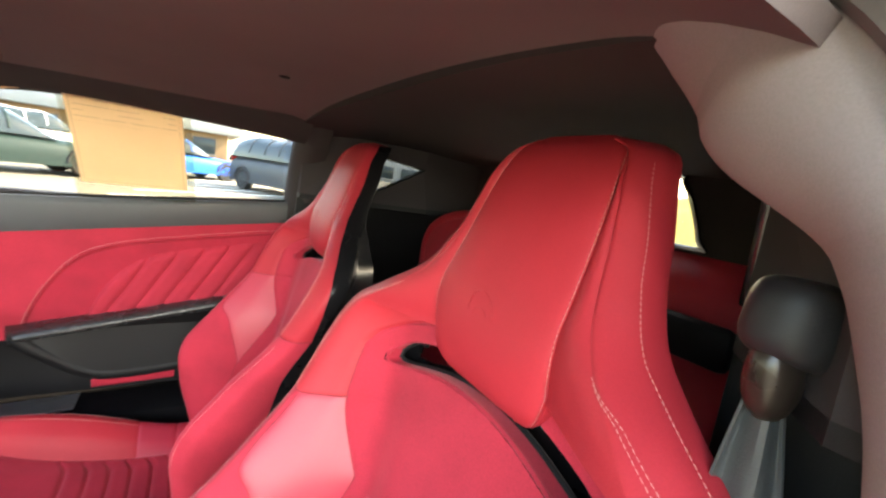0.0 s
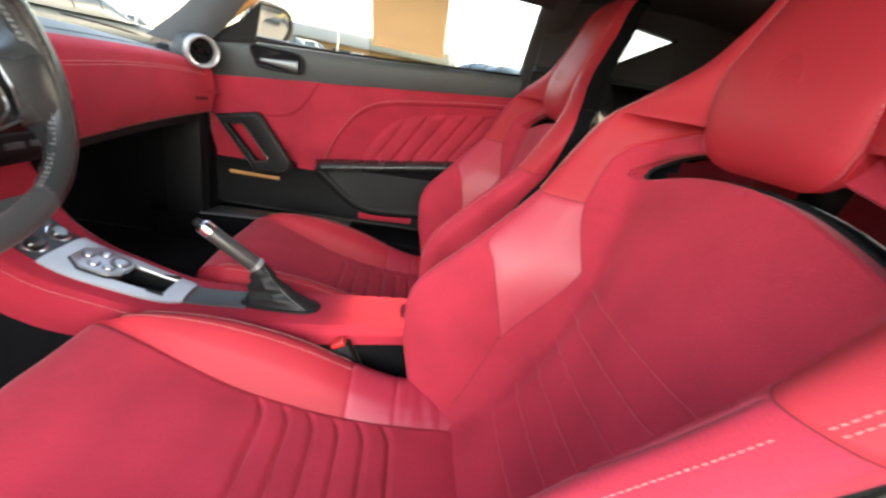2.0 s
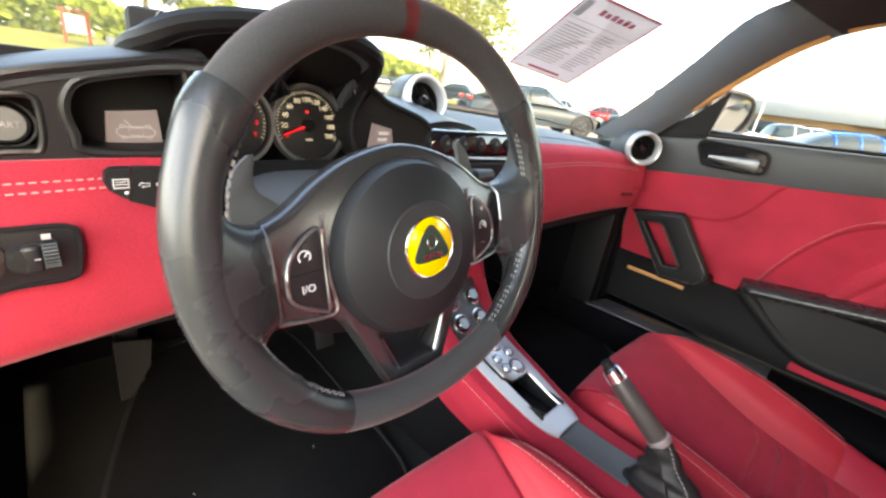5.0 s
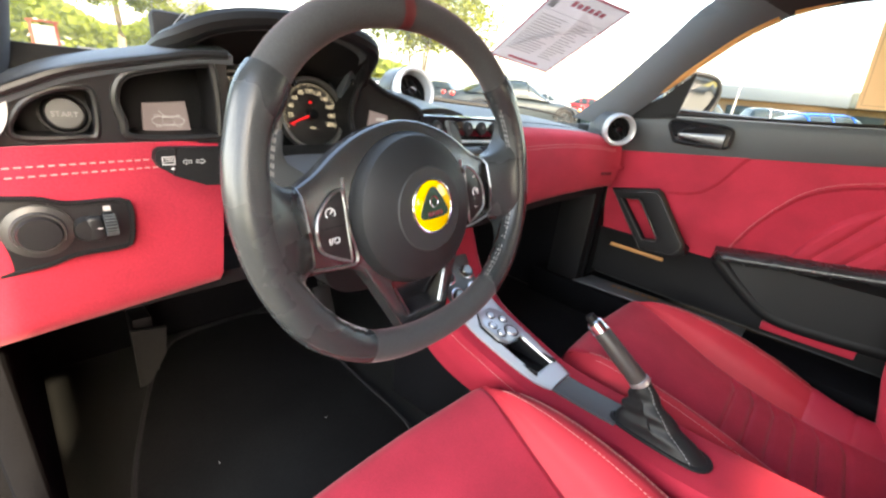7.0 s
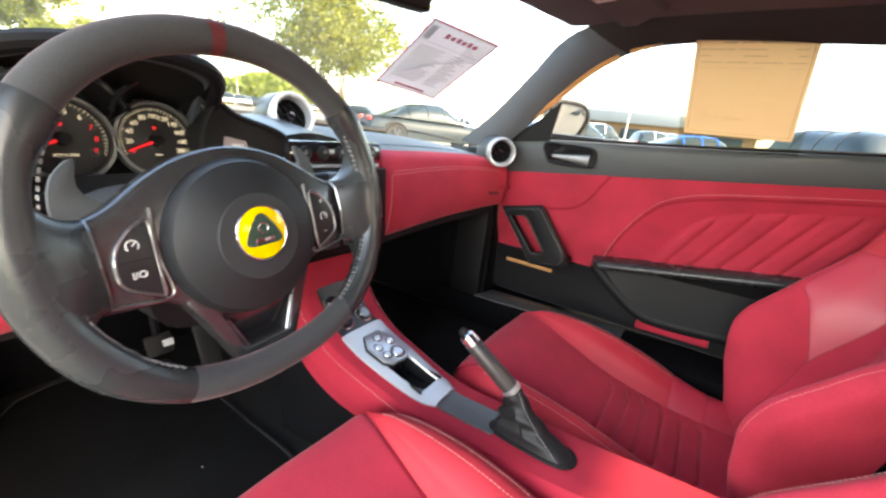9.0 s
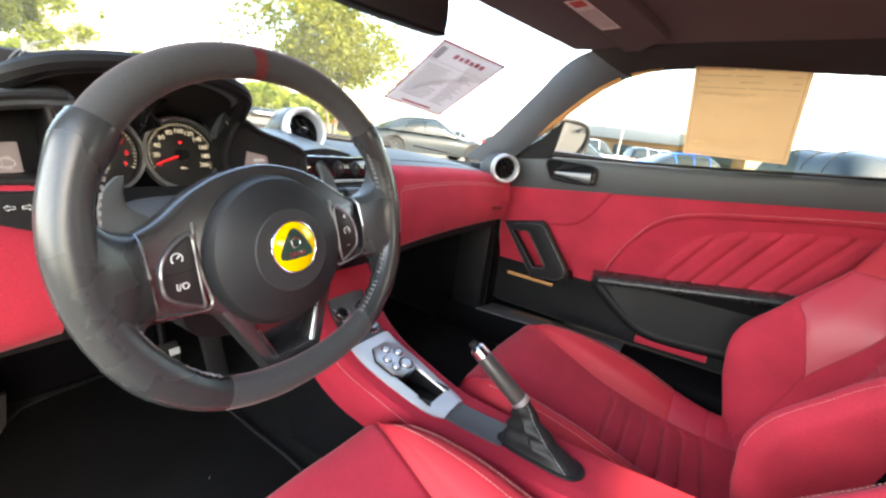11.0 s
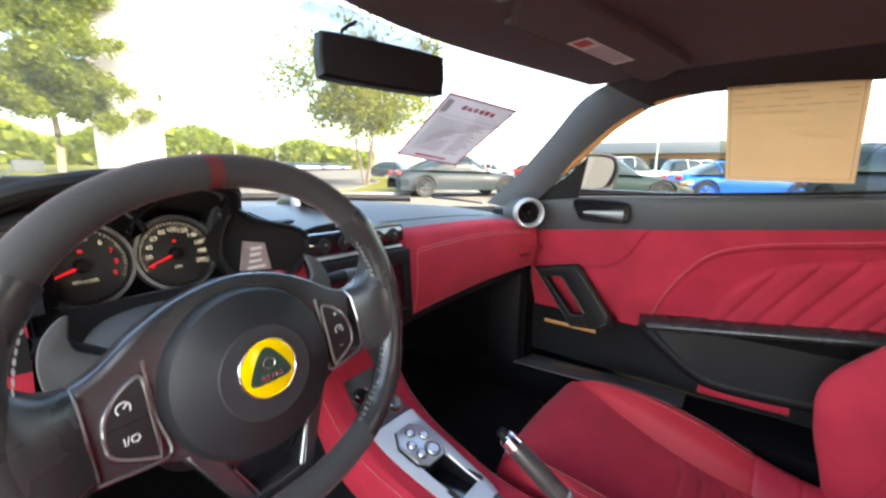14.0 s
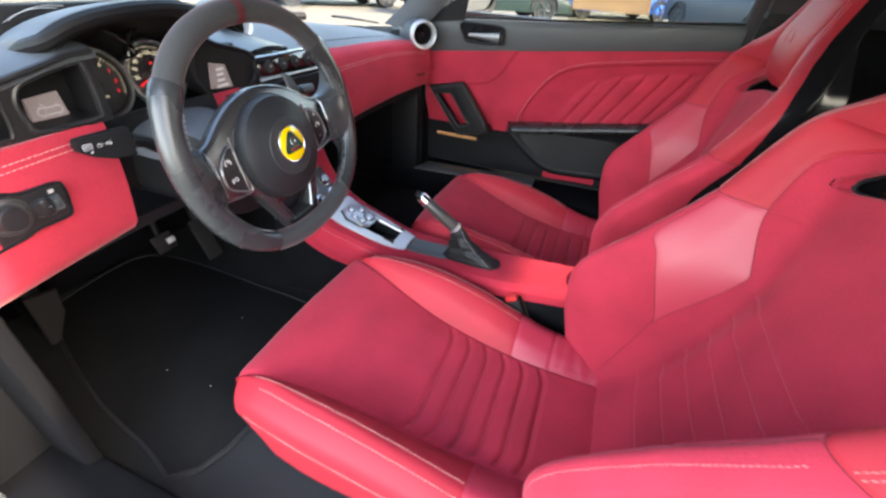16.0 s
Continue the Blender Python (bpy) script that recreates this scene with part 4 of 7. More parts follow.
# ---- steering wheel ----
WC = Vector((-0.386, 0.797, 0.776))
WM = pose(WC.x, WC.y, WC.z, 90 - 13, 0, 0) @ pose(0, 0, 0, 0, 0, 3.5)      # local x right, y up the wheel, z towards the driver


def wheel_pt(w):
    """Centre line of the rim, w in degrees from the right, anticlockwise; the bottom is flattened."""
    a = radians(w)
    n = 2.15
    k = (abs(math.cos(a)) ** n + abs(math.sin(a)) ** n) ** (-1 / n)
    x, y = 0.1895 * math.cos(a) * k, 0.1805 * math.sin(a) * k
    if y < -0.150:
        y = -0.150 - (-y - 0.150) * 0.80
    return Vector((x, y, 0))


def rim_piece(w0, w1, n, grip=0.0):
    out = []
    for k in range(n + 1):
        w = w0 + (w1 - w0) * k / n
        out.append(wheel_pt(w))
    verts, faces = [], []
    m = len(out)
    for i, p in enumerate(out):
        t = (wheel_pt(w0 + (w1 - w0) * i / n + 0.5) - wheel_pt(w0 + (w1 - w0) * i / n - 0.5)).normalized()
        side = Vector((t.y, -t.x, 0))
        w = (w0 + (w1 - w0) * i / n) % 360
        bulge = 1 + grip * 0.20 * math.exp(-(((min(abs(w - 33), abs(w - 147))) / 7) ** 2)) + grip * 0.12 * math.exp(-(((min(abs(w - 215), abs(w - 325))) / 12) ** 2))
        swell = grip * 0.20 * math.exp(-((min(abs(w - 3), abs(w - 363), abs(w - 177)) / 26) ** 2))
        notch = grip * 0.13 * math.exp(-((min(abs(w - 17), abs(w - 163)) / 9) ** 2))
        folds = grip * math.exp(-(((min(abs(w - 224), abs(w - 316))) / 11) ** 2))
        for q in range(16):
            c = 2 * math.pi * q / 16
            if math.cos(c) < 0:
                bulge = bulge * (1 + folds * 0.020 * math.sin(w * 0.9) * -math.cos(c))
            wide = bulge + (swell if math.cos(c) > 0 else -notch)
            verts.append(WM @ (p + side * math.cos(c) * 0.0175 * wide + Vector((0, 0, 1)) * math.sin(c) * 0.0165 * (1 + (bulge - 1) * 0.4)))
    for i in range(m - 1):
        for q in range(16):
            a, b = i * 16 + q, i * 16 + (q + 1) % 16
            faces.append((a, b, b + 16, a + 16))
    faces.append(tuple(range(15, -1, -1)))
    faces.append(tuple((m - 1) * 16 + k for k in range(16)))
    return raw(verts, faces)


wh = thing("steering_wheel", "black suede and leather flat-bottomed steering wheel with red top mark", "steering wheel", WC)
part("rim_top", rim_piece(38, 87.8, 24), WHEEL_SUEDE, wh, "black suede upper rim")
part("rim_top", rim_piece(92.2, 142, 24), WHEEL_SUEDE, wh, "black suede upper rim")
part("rim_mark", rim_piece(87.8, 92.2, 5), MARK_RED, wh, "red centre mark")
part("rim_grip", rim_piece(-58, 38, 44, 1), WHEEL_LEATHER, wh, "worn black leather grip")
part("rim_grip", rim_piece(142, 238, 44, 1), WHEEL_LEATHER, wh, "worn black leather grip")
part("rim_bottom", rim_piece(238, 302, 28), WHEEL_SUEDE, wh, "grey suede flat bottom")
for s in (1, -1):
    def rest(u, v, s=s):
        hy = 0.043 + 0.046 * u ** 2.4
        a = math.pi * v
        zf, zb = -0.009 + 0.024 * math.sin(u * math.pi / 2), -0.036 + 0.014 * u
        y = -0.022 + hy * math.copysign(abs(math.cos(a)) ** 0.8, math.cos(a))
        xr = 0.1885 * (1 - (abs(y) / 0.1805) ** 2.15) ** (1 / 2.15)
        return WM @ Vector((s * (0.140 + (xr - 0.140) * u), y, zb + (zf - zb) * math.sin(a) ** 0.42))
    part("thumb_rest", grid(24, 40, rest), WHEEL_LEATHER, wh, "smooth black leather thumb rest")
# stitching on the inside of the grips
rows = []
for w0, w1 in ((-56, -12), (10, 37), (143, 170), (192, 236)):
    line = []
    for k in range(40):
        w = w0 + (w1 - w0) * k / 39
        p = wheel_pt(w)
        line.append(WM @ (p * (1 - 0.0178 / p.length) + Vector((0, 0, 0.006))))
    rows += [line, [q + Vector((0, 0.004, 0)) for q in line]]
part("rim_stitching", join(*[dashes(r, 0.004, 0.003, 0.0012, 0.001) for r in rows]), THREAD_GREY, wh, "grey cross stitching", smooth=False)


WH = WM @ pose(0, -0.004, -0.032)      # hub and spokes sit level with the front of the rim


def spoke(pts, z, depth, bev, holes=()):
    lift = lambda q: [WH @ Vector((x, y, z)) for x, y in q]
    return slab(lift(pts), WH.to_3x3() @ Vector((0, 0, depth)), bev, [lift(h) for h in holes], seg=3)


def curve2(pts, n):
    return [(v.x, v.y) for v in spline(pts, n)]


# spokes: a winged upper piece over the hub and a tapered lower piece
HUB = Vector((0, -0.022, 0))
upper = curve2([(-0.150, 0.020), (-0.120, 0.032), (-0.086, 0.055), (-0.048, 0.072), (0.0, 0.080), (0.048, 0.072), (0.086, 0.055), (0.120, 0.032), (0.150, 0.020)], 40)
right_end = [(0.157, -0.02), (0.155, -0.05), (0.146, -0.064)]
lower = curve2([(0.098, -0.069), (0.080, -0.078), (0.066, -0.094), (0.0, -0.100), (-0.066, -0.094), (-0.080, -0.078), (-0.098, -0.069)], 24)
part("spoke", spoke(upper + right_end + lower + [(-x, y) for x, y in right_end[::-1]], -0.008, 0.022, 0.008), PURPLE_BLACK, wh, "dark satin metal wheel spokes")
foot = [(-0.080, -0.074), (-0.064, -0.106), (-0.044, -0.148), (-0.036, -0.166), (0.036, -0.166), (0.044, -0.148), (0.064, -0.106), (0.080, -0.074)]
slot = [(-0.046, -0.102), (-0.029, -0.149), (0.029, -0.149), (0.046, -0.102)]
part("lower_spoke", spoke(foot, -0.010, 0.024, 0.003, (slot,)), PURPLE_BLACK, wh, "dark satin metal lower spoke")
part("lower_spoke_recess", slab([WH @ Vector((x, y, z)) for x, y, z in ((-0.045, -0.100, 0.010), (-0.0285, -0.150, -0.002), (0.0285, -0.150, -0.002), (0.045, -0.100, 0.010))], WH.to_3x3() @ Vector((0, 0, -0.004))), GLOSS_BLACK, wh, "gloss black recess in the lower spoke", smooth=False)
for s in (1, -1):
    part("spoke_edge", tube([WM @ Vector((s * x, y, z)) for x, y, z in ((0.1392, 0.019, -0.022), (0.1392, 0.010, -0.012), (0.1395, -0.022, -0.0085), (0.1392, -0.054, -0.012), (0.1392, -0.063, -0.022))], 0.0014, 6), EDGING, wh, "bright line between spoke and leather")
    part("spoke_edge", tube(spline([WH @ Vector((s * x, y, 0.0150)) for x, y in ((0.0900, 0.026), (0.0912, 0.0), (0.0905, -0.03), (0.087, -0.060), (0.100, -0.064), (0.140, -0.058))], 30), 0.0016, 6), EDGING, wh, "bright spoke edging")
    part("recess_edge", tube([WH @ Vector((s * x, y, 0.0125)) for x, y in ((0.042, -0.110), (0.0255, -0.149))], 0.0016, 6), EDGING, wh, "bright recess edging")
    pod = [(s * x, y) for x, y in ((0.0945, 0.013), (0.104, 0.013), (0.116, 0.004), (0.126, -0.010), (0.1295, -0.029), (0.125, -0.044), (0.100, -0.058), (0.0955, -0.056), (0.0945, -0.020))]
    part("switch_pod", spoke([(v.x, v.y) for v in spline(pod, 40, True)], 0.012, 0.006, 0.0015), SATIN_BLACK, wh, "dark satin switch pod")
    part("pod_edge", tube([WH @ Vector((v.x, v.y, 0.0175)) for v in spline(pod, 48, True)], 0.0018, 6, closed=True), EDGING, wh, "satin metal pod edging")
for txt, y in (("+", 0.000), ("\u2013", -0.040)):
    part("switch_mark", lettering(txt, 0.011, WH @ pose(0.111, y, 0.0182)), PALE_MARK, wh, smooth=False)
part("switch_mark", lettering("I/O", 0.0095, WH @ pose(-0.112, -0.034, 0.0182)), PALE_MARK, wh, smooth=False)
for s in (1, -1):
    c_ = WH @ pose(s * 0.112, -0.020 if s > 0 else -0.006, 0.0184)
    arc = [c_ @ Vector((0.0052 * math.cos(radians(a)), 0.0052 * math.sin(radians(a)), 0)) for a in range(-40, 221, 20)]
    part("switch_mark", join(tube(arc, 0.0007, 5), tube([c_ @ Vector((0, 0, 0)), c_ @ Vector((0.0034, 0.0034, 0))], 0.0007, 5)), PALE_MARK, wh)
part("pod_split", bars(WH @ pose(0, 0, 0.0180), [(-0.112, -0.020, 0.034, 0.0008)]), PLASTIC, wh)
# hub
hub = WH @ pose(HUB.x, HUB.y, 0)
part("airbag_cover", lathe([(0.0, 0.046), (0.030, 0.0455), (0.0475, 0.044), (0.050, 0.0425), (0.068, 0.039), (0.083, 0.030), (0.0885, 0.016), (0.089, -0.01)], hub, 64), AIRBAG, wh, "round soft black airbag cover")
part("hub_disc", lathe([(0.0, 0.0468), (0.047, 0.0452), (0.0485, 0.043)], hub, 48), HUB_DISC, wh, "grey hub centre disc")
badge = hub @ pose(0, 0.004, 0.0465)
part("badge", lathe([(0, 0.0035), (0.026, 0.0032), (0.0285, 0.0022), (0.0298, 0)], badge, 48), YELLOW, wh, "round yellow enamel badge")
part("badge_ring", tube([badge @ Vector((0.0295 * math.cos(w * 0.1309), 0.0295 * math.sin(w * 0.1309), 0.0018)) for w in range(48)], 0.0013, 6, closed=True), CHROME, wh)
tri = [(0, 0.022), (0.010, 0.014), (0.0215, -0.006), (0.018, -0.0125), (0.0, -0.0135), (-0.018, -0.0125), (-0.0215, -0.006), (-0.010, 0.014)]
part("badge_shield", slab([badge @ Vector((v.x, v.y, 0.0030)) for v in spline(tri, 40, True)], badge.to_3x3() @ Vector((0, 0, 0.0012))), GREEN_ENAMEL, wh, "dark green three-cornered shield")
part("badge_marks", join(*[box((0, 0, 0), (w, h, 0.0006), 0, badge @ pose(x, y, 0.0046)) for x, y, w, h in ((-0.009, -0.008, 0.004, 0.005), (-0.0045, -0.008, 0.003, 0.005), (0.0005, -0.008, 0.003, 0.005), (0.005, -0.008, 0.003, 0.005), (0.0095, -0.008, 0.003, 0.005))], tube([badge @ Vector((0.006 * math.cos(w * 0.5236), 0.005 + 0.006 * math.sin(w * 0.5236), 0.0046)) for w in range(12)], 0.0007, 5, closed=True)), CHROME, wh)
part("airbag_notch", bars(hub @ pose(0, 0, 0.0375), [(-0.066, 0.0, 0.006, 0.0012), (0.066, 0.0, 0.006, 0.0012)]), PLASTIC, wh)
part("airbag_word", bars(hub @ pose(0, -0.064, 0.0392), [(-0.010 + 0.005 * k, 0, 0.0035, 0.003) for k in range(5)]), TRIM, wh)
# paddles behind the wheel
for s in (1, -1):
    pad_ = [(s * (x - 0.011), y) for x, y in ((0.132, 0.078), (0.142, 0.074), (0.154, 0.060), (0.160, 0.036), (0.156, 0.012), (0.130, -0.006), (0.104, -0.004), (0.106, 0.018), (0.120, 0.036), (0.133, 0.046), (0.136, 0.058))]
    part("shift_paddle", slab([WH @ Vector((v.x, v.y, -0.034)) for v in spline(pad_, 44, True)], WH.to_3x3() @ Vector((0, 0, 0.006)), 0.0015), TRIM, wh, "dark grey shift paddle")
part("column", tube([WH @ Vector((0, -0.03, -0.012)), WH @ Vector((0, -0.03, -0.06)), WH @ Vector((0, -0.03, -0.10))], [0.06, 0.055, 0.05], 20), PLASTIC, wh)

# column shroud
def shroud(u, v):
    a = 2 * math.pi * u
    y = 0.875 + 0.24 * v
    w, h = 0.092 + 0.02 * v, 0.068 + 0.008 * v
    k = (abs(math.cos(a)) ** 3.2 + abs(math.sin(a)) ** 3.2) ** (-1 / 3.2)
    return (-0.372 + w * math.cos(a) * k, y, 0.682 + 0.010 * v + h * math.sin(a) * k)
col = thing("column_shroud", "grey-black plastic steering column shroud", "column shroud", (-0.372, 0.99, 0.65))
part("shroud", grid(24, 8, lambda u, v: shroud(0.06 + 0.38 * u, v)), PILLAR, col, "slate grey upper half")
part("shroud_lower", grid(24, 8, lambda u, v: shroud(0.44 + 0.62 * u, v)), PLASTIC, col, "black lower half")
part("shroud_front", raw([shroud(k / 40, 0) for k in range(40)], [tuple(range(40))]), PLASTIC, col)
st_ = thing("indicator_stalk", "black indicator stalk with pale lamp symbols", "stalk", (-0.47, 0.925, 0.79))
blade = [(-0.5835, 0.955, 0.7975), (-0.530, 0.953, 0.7965), (-0.530, 0.953, 0.755), (-0.560, 0.954, 0.757), (-0.5885, 0.955, 0.7685)]
part("arm", slab(blade, (0, 0.016, 0), 0.003, seg=3), PLASTIC, st_)
tipb = [(-0.585, 0.955, 0.7975), (-0.5985, 0.956, 0.7968), (-0.6025, 0.956, 0.793), (-0.604, 0.956, 0.785), (-0.6015, 0.956, 0.7785), (-0.590, 0.955, 0.770)]
part("tip", slab(tipb, (0, 0.016, 0), 0.003, seg=3), PLASTIC, st_, "black stalk tip")
part("stem", tube([(-0.532, 0.963, 0.776), (-0.500, 0.975, 0.762), (-0.440, 0.995, 0.715)], [0.012, 0.010, 0.010], 10), PLASTIC, st_)
sm = Matrix.Translation((-0.5695, 0.9535, 0.783)) @ pose(0, 0, 0, 90, 0, 0)
part("arrow_mark", join(lettering("\u21E6", 0.0115, sm @ pose(-0.007, 0, 0.001)), lettering("\u21E8", 0.0115, sm @ pose(0.006, 0, 0.001))), PALE_MARK, st_, smooth=False)
part("lamp_mark", bars(sm @ pose(-0.0235, 0.002, 0.0010), [(0.003, -0.008, 0.0026, 0.0022), (0, 0.0040, 0.0105, 0.0007), (0, -0.0035, 0.0105, 0.0007), (-0.0053, 0.00025, 0.0007, 0.0082), (0.0053, 0.00025, 0.0007, 0.0082), (0, 0.0018, 0.0075, 0.0006), (0, -0.0006, 0.0075, 0.0006)]), PALE_MARK, st_, smooth=False)
st2 = thing("wiper_stalk", "black wiper stalk behind the wheel", "stalk", (-0.27, 0.95, 0.78))
part("arm", tube([(-0.27, 0.95, 0.772), (-0.22, 0.94, 0.778), (-0.165, 0.925, 0.783)], [0.010, 0.012, 0.014], 12, flat=0.75), PLASTIC, st2)
part("tip", tube([(-0.165, 0.925, 0.783), (-0.135, 0.917, 0.786)], [0.014, 0.011], 12, flat=0.75), TRIM, st2)

# ---- dashboard ----
dash = thing("dashboard", "dashboard with charcoal top and red suede panels", "dashboard", (0, 1.2, 0.6))


def face_y(x):
    """How far forward the dashboard's face lies."""
    return smooth_lerp(x, (-0.78, -0.60, -0.45, -0.15, 0.12, 0.40, 0.62, 0.74), (1.00, 1.03, 1.05, 1.07, 1.075, 1.062, 1.030, 1.000))


def top_z(x):
    return smooth_lerp(x, (-0.78, -0.60, -0.15, 0.12, 0.45, 0.62, 0.76), (0.815, 0.828, 0.822, 0.806, 0.800, 0.792, 0.775))


def dtop(u, v):
    x = -0.77 + 1.53 * u
    y0, y1 = face_y(x) + 0.012, 1.90 - 0.5 * x * x
    y0 += 0.15 * max(0, min(1, (x + 0.74) / 0.03)) * max(0, min(1, (-0.125 - x) / 0.03))
    y = y0 + (y1 - y0) * v
    z = top_z(x) + 0.040 * math.sin(min(1, v * 2.2) * math.pi / 2) * (1 - 0.35 * (abs(x) / 0.75) ** 3) - 0.012 * v * v
    return (x, y, z)
part("dash_top", thick(grid(60, 30, dtop), 0.02), DASH, dash, "charcoal leather dashboard top")


def glove(u, v):
    x = 0.125 + 0.60 * u
    zt, zb = top_z(x) + 0.006, lerp(x, (0.125, 0.72), (0.572, 0.622))
    z = zt + (zb - zt) * v
    bow = math.sin(math.pi * min(1, v * 1.0)) ** 0.8
    y = face_y(x) - 0.018 * bow + 0.022 * max(0, (0.10 - v) / 0.10) ** 2 + 0.018 * max(0, (v - 0.93) / 0.07) ** 2
    if u < 0.02:
        y += 0.01
    return Vector((x, y, z))
part("glovebox_panel", thick(grid(50, 40, glove), 0.02), SUEDE, dash, "red suede passenger dashboard panel")
rows = []
for off in (0.0, 0.035):
    line = [glove(0.075 + 0.018 * off, 0.90 - 0.75 * k / 30) for k in range(26)] + [glove(0.095 + 0.85 * k / 40, 0.215 + off - 0.03 * math.sin(k / 40 * 3)) for k in range(41)]
    line = spline([p + Vector((0, -0.0015, 0)) for p in line], 160)
    rows.append(line)
part("glovebox_mark", bars(Matrix.Translation((0.664, 1.0005, 0.675)) @ pose(0, 0, 0, 90, 0, -15), [(-0.022 + 0.0075 * i, 0, 0.005, 0.010) for i in range(7)], 0.003), SEAM, dash, "small embossed mark on the glovebox", smooth=False)
part("glovebox_stitching", join(*[dashes(r) for r in rows]), THREAD, dash, "pale thread", smooth=False)
gm = Matrix.Translation(glove(0.965, 0.55) + Vector((-0.002, -0.003, 0))) @ pose(0, 0, 0, 90, 0, -28)
part("small_script", bars(gm, [(-0.03 + 0.012 * k, 0, 0.008, 0.012) for k in range(6)]), SUEDE_DARK, dash, smooth=False)


KNEE_SIDE = 1


def left_red(u, v):
    x = -0.525 - 0.235 * u
    zt, zb = 0.792, 0.612
    z = zt + (zb - zt) * v
    inset = 0.012 * max(0, v - 0.15) * (1 - u) ** 3
    return Vector((x - inset, face_y(x) - 0.008 * math.sin(math.pi * v) + 0.02 * max(0, (v - 0.93) / 0.07) ** 2, z))
part("knee_panel", thick(grid(24, 26, left_red), KNEE_SIDE * 0.02), SUEDE, dash, "red suede panel beside the steering column")
part("knee_stitching", join(*[dashes([left_red(0.02 + 0.95 * k / 40, v) + Vector((0, -0.0208, 0)) for k in range(41)], 0.0048, 0.0030, 0.0010, 0.0012) for v in (0.085, 0.132)]), THREAD, dash, "pale thread", smooth=False)
part("dial_cowl", thick(grid(24, 12, lambda u, v: (-0.512 + 0.245 * u, face_y(-0.3) + 0.028 - 0.012 * math.sin(math.pi * v), 0.772 - 0.115 * v)), 0.02), PLASTIC, dash, "black cowl under the dials")
part("centre_red_panel", thick(grid(24, 12, lambda u, v: (-0.265 + 0.125 * u, face_y(-0.3) + 0.03 - 0.012 * math.sin(math.pi * v), 0.768 - 0.11 * v)), 0.02), SUEDE, dash, "red suede strip under the instruments")
part("under_dash", thick(grid(40, 10, lambda u, v: (-0.76 + 1.48 * u, face_y(-0.76 + 1.48 * u) + 0.015 + 0.30 * v, lerp(-0.76 + 1.48 * u, (-0.76, -0.15, 0.12, 0.72), (0.615, 0.58, 0.575, 0.62)) - 0.05 * v)), 0.02), PLASTIC, dash, "black underside of the dashboard")

# instrument fascia
part("fascia", thick(grid(40, 10, lambda u, v: (-0.70 + 0.595 * u, face_y(-0.4) + 0.125 - 0.012 * v, 0.765 + 0.085 * v)), 0.015), PLASTIC, dash, "black instrument fascia")
# left pod: a dark face with two recesses, for the start button and the door display
def pod_top(x):
    return smooth_lerp(x, (-0.78, -0.72, -0.688, -0.663, -0.633, -0.575, -0.54, -0.50), (0.818, 0.832, 0.846, 0.858, 0.868, 0.882, 0.890, 0.893))


left_hole = spline([(-0.698, 1.018, 0.800), (-0.690, 1.018, 0.826), (-0.668, 1.018, 0.842), (-0.640, 1.018, 0.847), (-0.634, 1.018, 0.836), (-0.637, 1.018, 0.803), (-0.65, 1.018, 0.799)], 50, True)
right_hole = spline([(-0.606, 1.018, 0.799), (-0.614, 1.018, 0.815), (-0.618, 1.018, 0.838), (-0.609, 1.018, 0.859), (-0.585, 1.018, 0.869), (-0.535, 1.018, 0.879), (-0.521, 1.018, 0.874), (-0.519, 1.018, 0.81), (-0.53, 1.018, 0.799)], 64, True)
face = [(x, 1.018, pod_top(x) - 0.002) for x in np.linspace(-0.770, -0.506, 24)] + [(-0.506, 1.018, 0.792), (-0.770, 1.018, 0.792)]
part("pod_face", slab(face, (0, 0.020, 0), 0.0, (left_hole, right_hole)), SATIN_BLACK, dash, "dark satin face of the left controls", smooth=False)
for hole_, r in ((left_hole, 0.0032), (right_hole, 0.0045)):
    part("recess_lip", tube([p + Vector((0, 0.001, 0)) for p in hole_], r, 8, closed=True, up=(0, 1, 0)), SATIN_BLACK, dash, "rounded lip of the recess")
    part("recess_wall", thick(grid(len(hole_), 4, lambda u, v, h=hole_: h[int(round(u * len(h))) % len(h)] + Vector((0, 0.002 + 0.055 * v, 0)), True), 0.002), PLASTIC, dash, "black wall of the recess")
part("recess_back", box((-0.62, 1.082, 0.832), (0.27, 0.012, 0.10), 0.002), PLASTIC, dash)
part("left_shelf", thick(grid(40, 10, lambda u, v: (-0.775 + 0.275 * u, 1.012 + 0.13 * v, pod_top(-0.775 + 0.275 * u) + 0.010 * math.sin(math.pi * min(1, 0.12 + v) * 0.8) - 0.004 * (1 - v) ** 6)), 0.010), DASH, dash, "charcoal leather shelf over the left controls")
part("shelf_lip", tube([(x, 1.014, pod_top(x) - 0.001) for x in np.linspace(-0.770, -0.506, 30)], 0.005, 8), SATIN_BLACK, dash)
part("door_screen", slab([(-0.588, 1.066, 0.790), (-0.537, 1.066, 0.789), (-0.539, 1.072, 0.834), (-0.584, 1.072, 0.830)], (0, 0.006, 0)), SCREEN_LIT, dash, "lit rose-grey display of the car's doors", smooth=False)
dm = Matrix.Translation((-0.561, 1.0655, 0.811)) @ pose(0, 0, 0, 81)
carline = [dm @ Vector((0.017 * math.cos(w * 0.2618), 0.0065 * math.sin(w * 0.2618) * (1 + 0.2 * math.cos(w * 0.5)), 0)) for w in range(24)]
